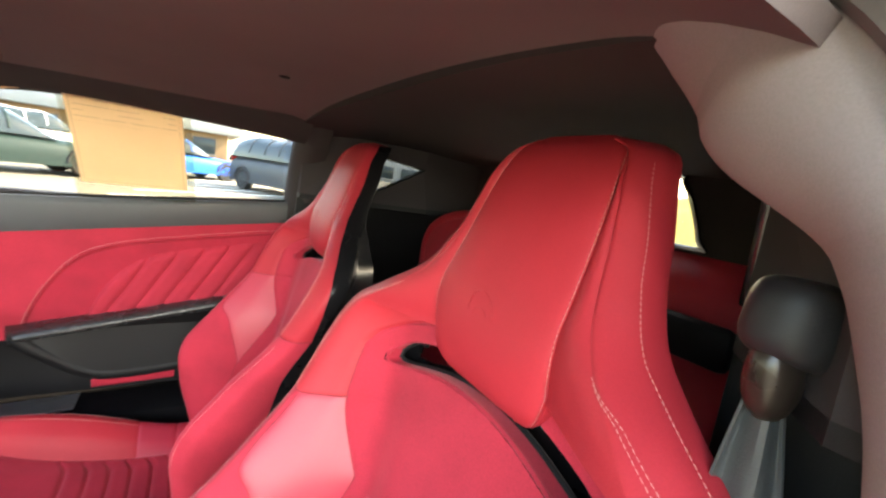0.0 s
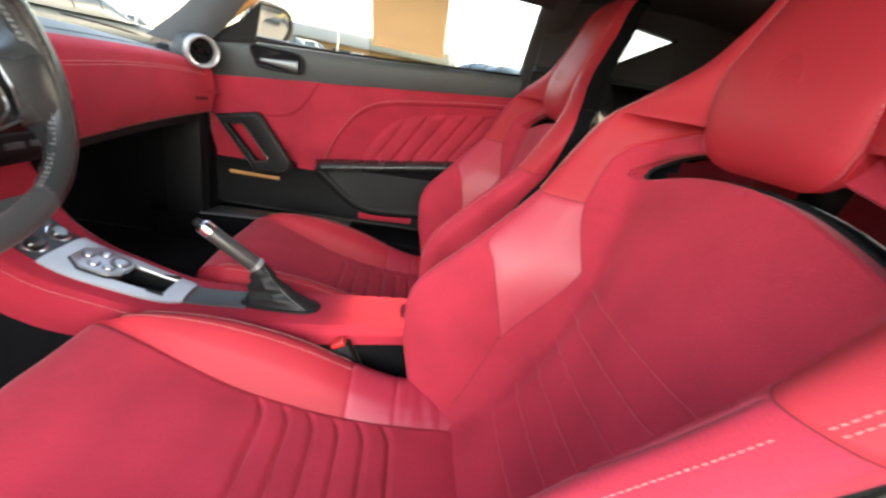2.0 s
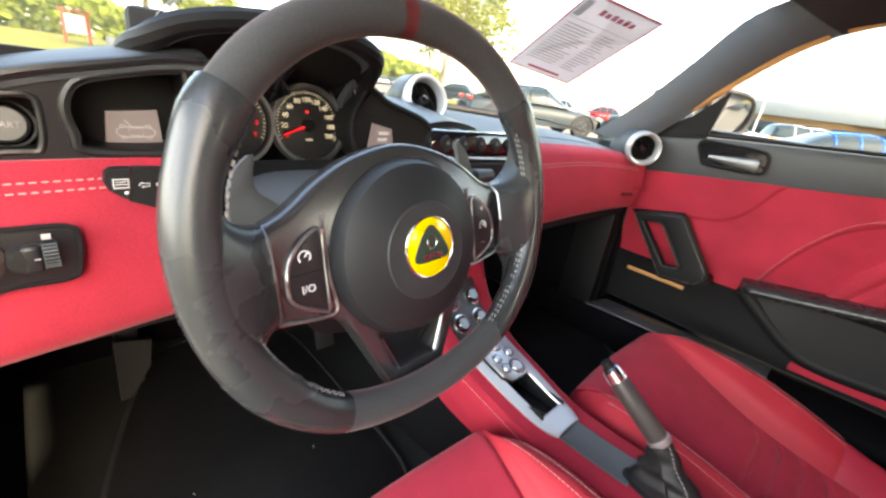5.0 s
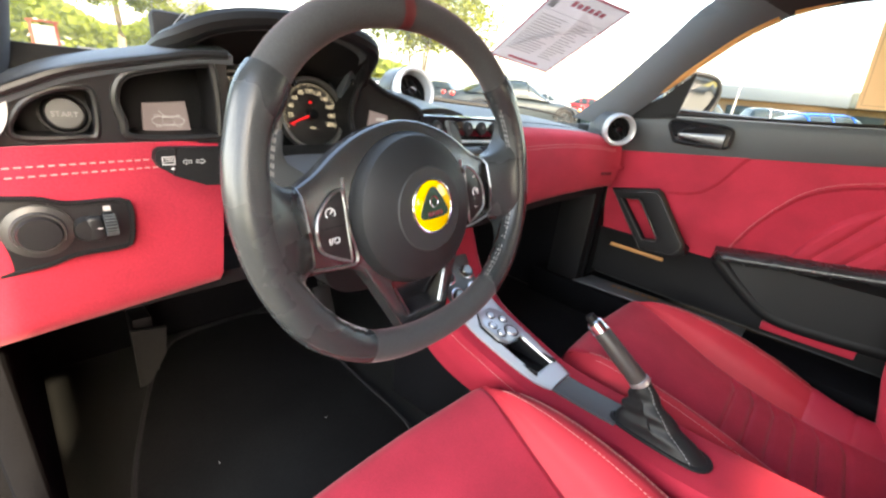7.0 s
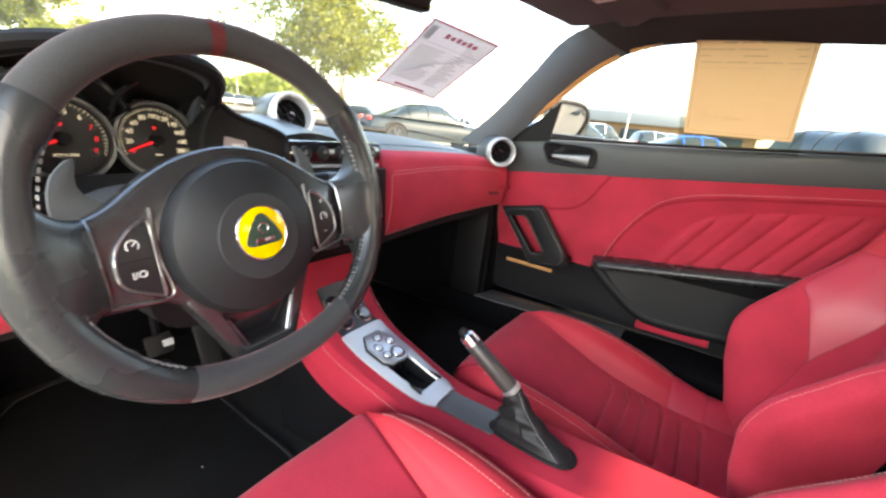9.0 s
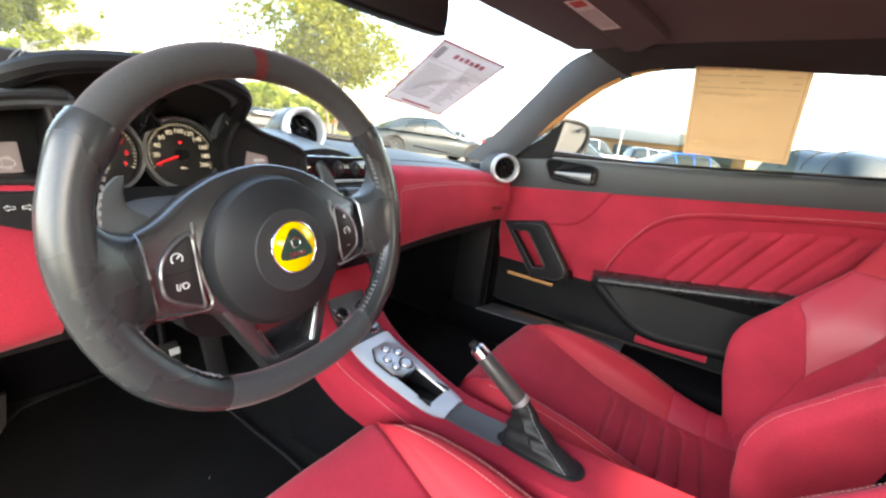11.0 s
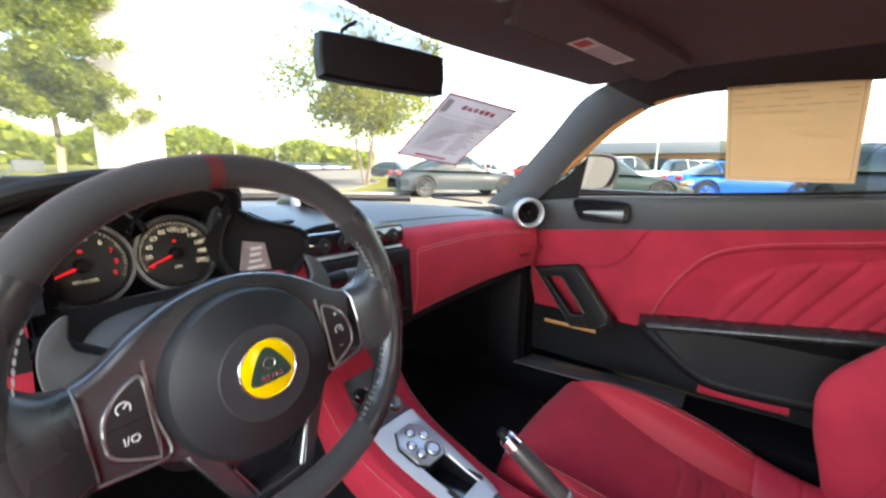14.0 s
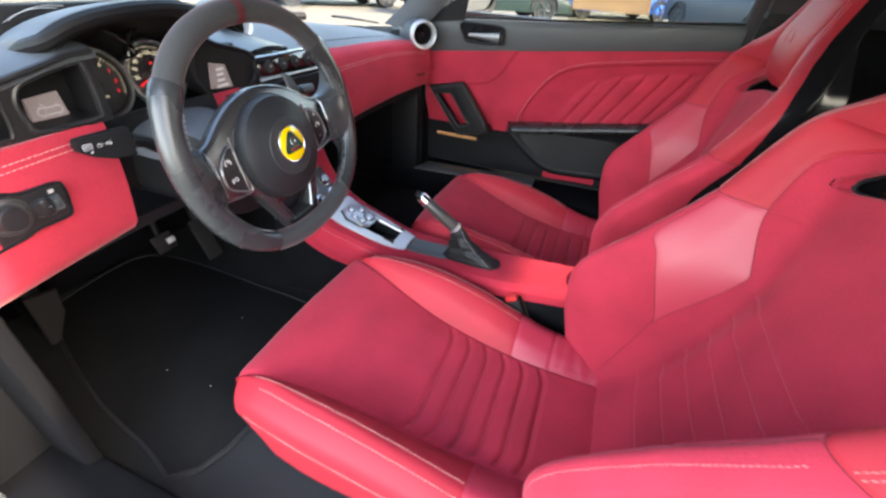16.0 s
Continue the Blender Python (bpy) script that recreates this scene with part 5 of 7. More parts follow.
part("door_symbol", join(tube(carline, 0.0006, 5, closed=True), tube([dm @ Vector((-0.004, 0.006, 0)), dm @ Vector((-0.009, 0.012, 0))], 0.0006, 5), tube([dm @ Vector((-0.006, -0.004, 0)), dm @ Vector((-0.006, 0.004, 0)), dm @ Vector((0.006, 0.004, 0)), dm @ Vector((0.006, -0.004, 0))], 0.0005, 5, closed=True), *[tube([dm @ Vector((sx * 0.011 + 0.0028 * math.cos(q), sy * 0.0058 + 0.0013 * math.sin(q), 0)) for q in np.linspace(0, 5.9, 9)], 0.0005, 5) for sx in (1, -1) for sy in (1, -1)]), SCREEN_INK, dash)
sb = Matrix.Translation((-0.657, 1.040, 0.819)) @ pose(0, 0, 0, 80, 0, -6)
part("start_button", lathe([(0, 0.006), (0.014, 0.006), (0.0165, 0.004), (0.0172, -0.01)], sb, 36), SATIN_BLACK, dash, "round black start button")
part("start_ring", lathe([(0.0178, -0.006), (0.0184, 0.001), (0.0205, 0.001), (0.0212, -0.008)], sb, 36), PLASTIC, dash)
part("start_word", lettering("START", 0.0072, sb @ pose(0, -0.001, 0.0062)), INK, dash, smooth=False)
part("start_floor", box((-0.665, 1.062, 0.822), (0.08, 0.006, 0.055), 0.001), SATIN_BLACK, dash)
# light switch panel
sp = spline([(-0.765, 0.988, 0.684), (-0.705, 0.988, 0.683), (-0.676, 0.988, 0.690), (-0.640, 0.990, 0.690), (-0.630, 0.991, 0.696), (-0.626, 0.992, 0.730), (-0.634, 0.992, 0.740), (-0.676, 0.989, 0.742), (-0.702, 0.987, 0.750), (-0.765, 0.986, 0.748)], 60, True)
part("switch_panel", slab(sp, (0, -0.006, 0), 0.002), SATIN_BLACK, dash, "dark grey light switch panel")
part("switch_bezel", tube([p + Vector((0, -0.005, 0)) for p in sp], 0.003, 6, closed=True, up=(0, 1, 0)), PLASTIC, dash)
kb = pose(-0.699, 0.982, 0.7185, 90)
part("lamp_knob", lathe([(0, 0.014), (0.0150, 0.0135), (0.0165, 0.011), (0.0165, 0)], kb, 36), SATIN_BLACK, dash, "round lamp knob")
part("knob_ring", lathe([(0.0166, 0.004), (0.0170, 0.009), (0.0188, 0.009), (0.0200, 0.004), (0.0255, 0.002), (0.0265, -0.002)], kb, 40), GUNMETAL, dash, "satin metal ring of the lamp knob")
part("lamp_marks", bars(kb, [(0.0, 0.0285, 0.010, 0.0016), (0.012, 0.0265, 0.004, 0.003), (-0.014, 0.0255, 0.004, 0.003)]), INK, dash, smooth=False)
part("dimmer_dome", lathe([(0, 0.008), (0.010, 0.007), (0.0135, 0.0)], pose(-0.664, 0.984, 0.715, 90), 28), SATIN_BLACK, dash, "rounded end of the dimmer")
part("dimmer_body", box((-0.658, 0.981, 0.715), (0.014, 0.010, 0.026), 0.004, None, 3), SATIN_BLACK, dash)
part("dimmer", lathe([(0, 0.005), (0.010, 0.005), (0.012, 0.003), (0.012, -0.003), (0.010, -0.005), (0, -0.005)], pose(-0.646, 0.982, 0.718, 0, 90, 0), 28), PLASTIC, dash, "ribbed dimmer wheel")
part("dimmer_ribs", join(*[box((0, 0, 0), (0.0102, 0.0015, 0.0012), 0, pose(-0.646, 0.982, 0.718) @ pose(0, 0, 0, a, 0, 0) @ pose(0, -0.0122, 0)) for a in range(-60, 61, 15)]), TRIM, dash, smooth=False)
part("dimmer_marks", bars(pose(-0.655, 0.9755, 0.716, 90), [(0, 0, 0.004, 0.0012), (0.008, 0.020, 0.006, 0.005)]), INK, dash, smooth=False)

# instrument binnacle
def hood(u, v):
    a = math.pi * (1 - u)
    x = -0.388 + (0.172 if u < 0.5 else 0.130) * math.cos(a) * (1 + 0.03 * v)
    z = 0.862 + 0.090 * max(0, math.sin(a)) ** 0.55 + 0.016 * max(0.0, (0.12 - u) / 0.12)
    y = 1.045 + 0.16 * v - 0.035 * math.sin(a) * (1 - v) + 0.085 * max(0.0, (u - 0.72) / 0.28) ** 1.5 * (1 - v)
    y += 0.055 * max(0.0, (0.16 - u) / 0.16) ** 2 * (1 - v)
    return (x, y, z - 0.05 * v * v - 0.03 * max(0.0, (u - 0.90) / 0.10))
part("binnacle_hood", thick(grid(48, 14, hood), 0.022), DASH, dash, "charcoal leather instrument hood")
part("hood_stitching", join(*[dashes([Vector(hood(u, 0.02 + 0.9 * k / 30)) + Vector((0, 0, 0.012)) for k in range(31)], 0.004, 0.003) for u in (0.225, 0.245)]), THREAD_GREY, dash, smooth=False)
part("hood_lip", tube([Vector(hood(k / 40, 0)) + Vector((0, -0.002, -0.010)) for k in range(41)], 0.012, 10), PLASTIC, dash, "dark inner lip of the instrument hood")
def hood_inner(u, v):
    a = math.pi * (1 - u)
    p = Vector(hood(u, 0)) + Vector((0, 0.002, -0.016))
    q = Vector((-0.388 + 0.128 * math.cos(a), 1.150, 0.822 + 0.066 * max(0, math.sin(a)) ** 0.6))
    return p.lerp(q, v)
part("hood_inner", grid(48, 10, hood_inner), PLASTIC, dash, "black lining under the instrument hood")
part("binnacle_back", box((-0.372, 1.172, 0.845), (0.34, 0.02, 0.19), 0.01), PLASTIC, dash, "black instrument backing")
for gx, nm, top in ((-0.446, "rev_counter", 9), (-0.330, "speedometer", 200)):
    g = pose(gx, 1.138, 0.817, 90 - 12)
    dial = part(nm, lathe([(0, 0.0), (0.052, 0.0), (0.0525, 0.006)], g, 48), DIAL, dash, "black %s dial" % ("rev counter" if top == 9 else "speedometer"))
    part("dial_ring", lathe([(0.0525, 0.002), (0.055, 0.010), (0.060, 0.010), (0.062, 0.0)], g, 56), DIAL_RING, dial, "satin dial ring")
    def tunnel(u, v, g=g):
        a = radians(20 + 140 * u)
        r = 0.064 + 0.008 * v
        return g @ Vector((r * math.cos(a), 0.006 + r * 1.06 * math.sin(a) + 0.004 * v, 0.004 + 0.042 * v))
    part("dial_tunnel", thick(grid(40, 6, tunnel), 0.003), PLASTIC, dial, "black tunnel round the dial")
    part("dial_brow", tube([Vector(tunnel(k / 40, 1.0)) for k in range(41)], 0.0045, 8), GLOSS_BLACK, dial, "gloss rim over the dial")
    marks = []
    n = 10 if top == 200 else 9
    for k in range(n + 1):
        a = radians(205 - 230 * k / n)
        word = "" if (top == 9 and k < 1) else str(int(k * top / n))
        red_num = top == 9 and k >= 7
        if word:
            part("numeral", lettering(word, 0.0102, g @ pose(0.038 * math.cos(a), 0.038 * math.sin(a), 0.001), 0.0002), RED_GLOW if (red_num or word == "0") else CREAM_MARK, dial, smooth=False)
        for j in range(4 if k < n else 1):
            aa = radians(205 - 230 * (k + j / 4) / n)
            ln = 0.0045 if j == 0 else 0.0028
            marks.append(box((0, 0, 0), (ln, 0.0009, 0.0004), 0, g @ pose(0.0485 * math.cos(aa), 0.0485 * math.sin(aa), 0.001, 0, 0, math.degrees(aa))))
    part("scale_marks", join(*marks), CREAM_MARK, dial, smooth=False)
    part("unit_word", lettering("MPH" if top == 200 else "RPM X 1000", 0.0055, g @ pose(0, -0.022, 0.001), 0.0002), CREAM_MARK, dial, smooth=False)
    na = radians(205 - 4)
    tip, tail = Vector((0.045 * math.cos(na), 0.045 * math.sin(na), 0.005)), Vector((0, 0, 0.005))
    part("needle", tube([g @ tail, g @ tip], [0.0022, 0.0009], 6), RED_GLOW, dial, "lit red needle")
    part("needle_cap", lathe([(0, 0.011), (0.008, 0.010), (0.0105, 0.0)], g, 24), PLASTIC, dial)
    part("warning_lamp", box((0, 0, 0), (0.005, 0.004, 0.0005), 0, g @ pose(0.0, 0.020, 0.001)), RED_GLOW, dial, smooth=False)
# trip screen pod to the right of the dials
pod = spline([(-0.262, 1.085, 0.882), (-0.225, 1.08, 0.866), (-0.150, 1.072, 0.842), (-0.135, 1.068, 0.815), (-0.150, 1.068, 0.782), (-0.190, 1.072, 0.762), (-0.260, 1.08, 0.770), (-0.285, 1.09, 0.82)], 48, True)
part("trip_pod", slab(pod, (0, 0.05, 0), 0.0), PLASTIC, dash, "black trip display pod")
part("trip_pod_rim", tube([p + Vector((0, -0.003, 0)) for p in pod], 0.005, 8, closed=True, up=(0, 1, 0)), PLASTIC, dash, "black pod rim")
part("trip_screen", slab([(-0.258, 1.078, 0.783), (-0.206, 1.073, 0.779), (-0.214, 1.076, 0.826), (-0.250, 1.079, 0.833)], (0, 0.004, 0)), SCREEN_LIT, dash, "lit grey trip display", smooth=False)
tm = Matrix.Translation((-0.231, 1.0725, 0.803)) @ pose(0, 0, 0, 86, 0, 5)
part("trip_rows", bars(tm, [(0.0, 0.016, 0.022, 0.005), (-0.003, 0.006, 0.020, 0.005), (-0.004, -0.005, 0.024, 0.004), (-0.003, -0.016, 0.034, 0.005)]), SCREEN_INK, dash, smooth=False)

# climate row and stereo
part("climate_panel", box((-0.012, 1.075, 0.807), (0.262, 0.045, 0.046), 0.010, pose(0, 0, 0, -10)), GLOSS_BLACK, dash, "gloss black climate control row")
for k in range(5):
    kx = -0.108 + 0.047 * k
    part("climate_button", lathe([(0, 0.007), (0.013, 0.006), (0.0155, 0.0)], pose(kx, 1.054, 0.808, 80), 24), PLASTIC, dash, "round black climate button")
    part("climate_mark", bars(pose(kx, 1.0465, 0.8095, 80), [(0, 0, 0.008, 0.0018), (0, 0.004, 0.005, 0.0014)]), INK, dash, smooth=False)
part("climate_bar", tube([(-0.135, 1.058, 0.782), (0.112, 1.058, 0.778)], 0.004, 8), ALLOY_PALE, dash, "silver bar under the climate row")
sf = [(-0.146, 1.056, 0.776), (0.122, 1.056, 0.772), (0.136, 1.056, 0.600), (0.124, 1.058, 0.586), (-0.146, 1.058, 0.592)]
hole = [(-0.128, 1.056, 0.742), (0.106, 1.056, 0.738), (0.116, 1.056, 0.628), (-0.128, 1.056, 0.632)]
part("stereo_frame", slab(sf, (0, -0.018, 0), 0.003, (hole,)), PLASTIC, dash, "black stereo surround", smooth=False)
part("stereo_screen", slab([(-0.132, 1.050, 0.746), (0.112, 1.050, 0.742), (0.120, 1.050, 0.624), (-0.132, 1.050, 0.628)], (0, 0.02, 0)), SCREEN_DARK, dash, "dark maroon glass stereo screen", smooth=False)
part("stereo_keys", join(*[box((-0.10 + 0.055 * k, 1.036, 0.609), (0.040, 0.006, 0.012), 0.002) for k in range(4)]), TRIM, dash, "flat stereo keys")
part("stereo_backing", box((-0.01, 1.10, 0.68), (0.30, 0.05, 0.22), 0.004), PLASTIC, dash)


def air_vent(name, m, r, parent):
    v = part(name, lathe([(r * 0.74, -0.012), (r * 0.76, 0.006), (r * 0.80, 0.013), (r * 0.90, 0.016), (r * 0.98, 0.011), (r, 0.0), (r, -0.02)], m, 56), VENT_SILVER, parent, "round vent with a satin chrome ring")
    part("vent_well", lathe([(0, -0.040), (r * 0.7, -0.036), (r * 0.755, -0.004)], m, 32), PLASTIC, v, "black vent well")
    part("vent_ball", lathe([(0, 0.000), (r * 0.18, -0.001), (r * 0.24, -0.006), (r * 0.26, -0.03)], m, 24), GLOSS_BLACK, v)
    for k in (-1, 0, 1):
        h = (r * r * 0.55 - (k * r * 0.36) ** 2) ** 0.5
        part("vent_vane", box((0, 0, 0), (0.0022, 2 * h, 0.016), 0.0008, m @ pose(k * r * 0.36, 0, -0.014, 0, 14 * k, 35)), PLASTIC, v, "thin black vane")
    return v


air_vent("end_vent", pose(0.657, 0.992, 0.818, 92, 0, -48), 0.050, dash)
part("end_vent_pod", tube([(0.665, 1.000, 0.818), (0.705, 1.04, 0.817), (0.76, 1.10, 0.80)], [0.051, 0.058, 0.045], 24, caps=False), DASH, dash, "charcoal pod round the end vent")
air_vent("end_vent", pose(-0.735, 1.005, 0.83, 92, 0, 38), 0.040, dash)
vp = Vector((0.068, 1.322, 0.868))
air_vent("centre_vent", pose(vp.x, vp.y, vp.z, 72, 0, -8), 0.060, dash)
part("centre_vent_pod", tube([vp + Vector((0, 0.012, -0.004)), vp + Vector((0.005, 0.06, -0.012)), vp + Vector((0.01, 0.14, -0.035))], [0.062, 0.066, 0.038], 28, caps=False), SATIN_BLACK, dash, "charcoal pod round the centre vent")
part("vent_fairing", thick(grid(14, 10, lambda u, v: (-0.14 + 0.15 * u + 0.02 * v, 1.09 + 0.22 * v, 0.834 + 0.010 * math.sin(math.pi * u) + 0.022 * v)), 0.012), SATIN_BLACK, dash, "charcoal fairing beside the centre vent")
# defroster slot and trim line on the dashboard top
sl = spline([(0.640, 1.385, 0.847), (0.690, 1.345, 0.845), (0.755, 1.245, 0.829), (0.735, 1.235, 0.830), (0.690, 1.280, 0.839), (0.640, 1.350, 0.846)], 36, True)
part("demister_slot", slab([p + Vector((0, 0, -0.002)) for p in sl], (0, 0, 0.006), 0.001), PLASTIC, dash, "black demister slot")
sl2 = [Vector((-p.x - 0.02, p.y, p.z + 0.004)) for p in sl]
part("demister_slot", slab([p + Vector((0, 0, -0.002)) for p in sl2], (0, 0, 0.006), 0.001), PLASTIC, dash, "black demister slot")
part("airbag_seam", tube([Vector(dtop(u, 0.10)) for u in np.linspace(0.60, 0.88, 20)], 0.0016, 5), PLASTIC, dash)
part("screen_cowl", tube([(x, 1.80 - 0.5 * x * x, 0.852 - 0.03 * abs(x)) for x in np.linspace(-0.7, 0.7, 20)], 0.014, 8), PLASTIC, dash, "black cowl strip at the foot of the windscreen")

# ---- centre console ----
con = thing("centre_console", "red suede centre console with silver gear panel", "console", (0, 0.6, 0.13))
KY = (0.20, 0.30, 0.45, 0.60, 0.74, 0.86, 0.96, 1.04, 1.10)
KZ = (0.378, 0.370, 0.356, 0.348, 0.346, 0.374, 0.408, 0.470, 0.580)
KW = (0.072, 0.074, 0.078, 0.084, 0.090, 0.098, 0.106, 0.112, 0.118)


def kz(y):
    return smooth_lerp(y, KY, KZ)


def con_pt(i, y):
    z, w = kz(y), smooth_lerp(y, KY, KW)
    sec = [(0, z), (w * 0.55, z + 0.001), (w * 0.85, z - 0.002), (w, z - 0.018), (w + 0.006, z - 0.06), (w + 0.004, z - 0.11), (w + 0.0, 0.14)]
    sg, i = (-1 if i < 0 else 1), abs(i)
    k = min(5, int(i))
    t = i - k
    return Vector((-0.012 + sg * (sec[k][0] * (1 - t) + sec[k + 1][0] * t), y, sec[k][1] * (1 - t) + sec[k + 1][1] * t))


def red_end(y):
    return lerp(y, (0.2, 0.50, 0.75, 1.1), (3.45, 3.6, 4.4, 5.0))


bm = grid(50, 90, lambda u, v: con_pt(red_end(0.20 + 0.90 * v) * (2 * u - 1), 0.20 + 0.90 * v))
gone = [f for f in bm.faces if abs(f.calc_center_median().x + 0.012) < 0.036 and 0.765 < f.calc_center_median().y < 0.90]
bmesh.ops.delete(bm, geom=gone, context="FACES")
part("console_top", bm, CONSOLE_RED, con, "red suede console cover")
for s in (1, -1):
    part("console_side", grid(16, 60, lambda u, v: con_pt(s * (red_end(0.20 + 0.90 * v) + (6 - red_end(0.20 + 0.90 * v)) * u), 0.20 + 0.90 * v)), CARPET, con, "black carpeted console side")
    part("console_stitching", dashes([con_pt(s * 2.7, 0.66 + 0.40 * k / 60) + Vector((s * 0.001, 0, 0.0012)) for k in range(61)]), THREAD, con, "pale thread", smooth=False)
part("console_end", box((-0.012, 0.195, 0.26), (0.145, 0.02, 0.23), 0.006), PLASTIC, con, "black console end")
e_ = [(-0.046, 0.190, 0), (0.022, 0.190, 0), (0.027, 0.232, 0), (0.012, 0.252, 0), (-0.036, 0.252, 0), (-0.051, 0.232, 0)]
part("socket_mount", slab([(p.x, p.y, 0.374) for p in spline(e_, 30, True)], (0, 0, 0.014), 0.004), PLASTIC, con, "black socket mount")
part("socket_ring", lathe([(0.009, 0.002), (0.011, 0.006), (0.014, 0.006), (0.016, 0.0)], pose(-0.012, 0.226, 0.387), 28), CHROME, con, "chrome socket ring")


def on_con(x, y, lift=0.0):
    return Vector((-0.012 + x, y, kz(y) + lift))


def inlay(u, v):
    y = 0.725 + 0.335 * v
    w = smooth_lerp(v, (0, 0.06, 0.2, 0.5, 0.8, 1.0), (0.034, 0.044, 0.052, 0.060, 0.060, 0.056))
    a = 2 * u - 1
    return on_con(a * w, y, 0.005 - 0.004 * abs(a) ** 6)
bm = grid(26, 44, inlay)
gone = [f for f in bm.faces if (abs(f.calc_center_median().x + 0.012) < 0.034 and 0.765 < f.calc_center_median().y < 0.90) or f.calc_center_median().y > 0.965]
bmesh.ops.delete(bm, geom=gone, context="FACES")
part("gear_panel", thick(bm, 0.006), ALLOY_PALE, con, "pale silver gear panel")
rimp = [on_con(x, y, 0.006) for x, y in ((-0.034, 0.765), (0.034, 0.765), (0.036, 0.835), (0.036, 0.90), (-0.036, 0.90), (-0.036, 0.835))]
part("tray_rim", tube(rimp, 0.0035, 6, closed=True), ALLOY, con)
part("tray", box((-0.012, 0.83, 0.335), (0.072, 0.14, 0.004), 0.001), GLOSS_BLACK, con, "gloss black tray in the gear panel")
for s in (1, -1):
    part("tray_wall", box((-0.012 + s * 0.036, 0.83, 0.350), (0.003, 0.14, 0.034), 0.001), PLASTIC, con)
# raised keypad with four round buttons and a larger one
km = Matrix.Translation((-0.012, 0.893, 0.392)) @ pose(0, 0, 0, 17)
hexo = [(-0.020, 0.050), (0.020, 0.050), (0.040, 0.020), (0.038, -0.030), (0.022, -0.046), (-0.022, -0.046), (-0.038, -0.030), (-0.040, 0.020)]
part("keypad_base", slab([km @ Vector((x * 1.08, y * 1.06, -0.02)) for x, y in hexo], km.to_3x3() @ Vector((0, 0, 0.026)), 0.002), GLOSS_BLACK, con, "gloss black keypad base")
keypad = part("keypad", slab([km @ Vector((x, y, 0.006)) for x, y in hexo], km.to_3x3() @ Vector((0, 0, 0.006)), 0.002), ALLOY, con, "brushed silver gear keypad")
for x, y, r in ((0, 0.030, 0.0085), (-0.020, 0.006, 0.0085), (0.020, 0.008, 0.0085), (-0.018, -0.020, 0.0085), (0.010, -0.026, 0.0135)):
    part("key", lathe([(0, 0.0035), (r * 0.8, 0.0035), (r, 0.0015), (r * 1.05, 0)], km @ pose(x, y, 0.012), 24), ALLOY, keypad, "round metal gear key")
    part("key_well", lathe([(r * 1.08, 0.0004), (r * 1.3, 0.0006), (r * 1.32, 0)], km @ pose(x, y, 0.012), 24), PLASTIC, keypad)
part("knob_panel", thick(grid(14, 10, lambda u, v: on_con((2 * u - 1) * 0.056, 0.966 + 0.094 * v, 0.003 - 0.003 * abs(2 * u - 1) ** 4)), 0.004), SATIN_BLACK, con, "dark panel under the console knobs")
# control knobs further up the console
for kx, ky in ((-0.04, 0.995), (0.018, 0.995), (-0.045, 1.035), (0.022, 1.035)):
    m_k = Matrix.Translation(on_con(kx + 0.012, ky, 0.006)) @ pose(0, 0, 0, 40)
    part("console_knob", lathe([(0, 0.010), (0.012, 0.010), (0.015, 0.006), (0.016, -0.004)], m_k, 24), GLOSS_BLACK, con, "small black console knob")
    part("knob_ring", lathe([(0.017, 0.0), (0.019, 0.005), (0.022, 0.004), (0.023, -0.002)], m_k, 28), CHROME, con, "chrome knob ring")
part("coin_strip", thick(grid(8, 14, lambda u, v: on_con((2 * u - 1) * 0.032, 0.60 + 0.125 * v, 0.005 - 0.003 * math.sin(math.pi * u))), 0.004), TRIM, con, "dark grey recessed strip")

hb = thing("handbrake", "handbrake lever with gunmetal grip and black leather gaiter", "handbrake", (-0.012, 0.53, 0.35))
oval = spline([(-0.036, 0.60, 0), (-0.016, 0.618, 0), (0.004, 0.60, 0), (0.012, 0.53, 0), (0.010, 0.468, 0), (-0.018, 0.448, 0), (-0.046, 0.468, 0), (-0.046, 0.53, 0)], 40, True)
part("base_plate", slab([(p.x, p.y, kz(p.y) - 0.001) for p in oval], (0, 0, 0.006), 0.002), PLASTIC, hb)
ringc, tipc = Vector((-0.008, 0.589, 0.436)), Vector((-0.036, 0.690, 0.527))
ax = (tipc - ringc).normalized()


def boot(u, v):
    p = oval[int(round(u * 40)) % 40]
    lo = Vector((-0.012 + (p.x + 0.012) * 0.86, 0.53 + (p.y - 0.53) * 0.9, kz(p.y) + 0.004))
    a = math.atan2(p.x + 0.012, -(p.y - 0.53))
    side = ax.cross(Vector((1, 0, 0))).normalized()
    up = ringc - ax * 0.002 + Vector((1, 0, 0)) * 0.0175 * math.sin(a) + side * 0.0175 * math.cos(a) * (1 if side.y < 0 else -1)
    t = v ** 0.8
    q = lo.lerp(up, t)
    q += Vector((math.sin(a), -math.cos(a), 0)) * (0.0045 * math.sin(v * 17 + 2 * math.sin(a)) * (1 - v) * v * 3)
    q.z -= 0.012 * math.sin(math.pi * v) * (1 if p.y < 0.53 else 0.2)
    return q
part("gaiter", grid(40, 26, boot, True), GAITER, hb, "folded black leather gaiter")
part("gaiter_stitching", dashes([boot(27 / 40, k / 30) + Vector((0, -0.001, 0.002)) for k in range(30)], 0.004, 0.003), THREAD_GREY, hb, smooth=False)
part("grip", tube([ringc + ax * d for d in (0.0, 0.01, 0.05, 0.105, 0.112)], [0.0165, 0.0168, 0.0165, 0.0155, 0.0145], 20), GUNMETAL, hb, "gunmetal ribbed grip")
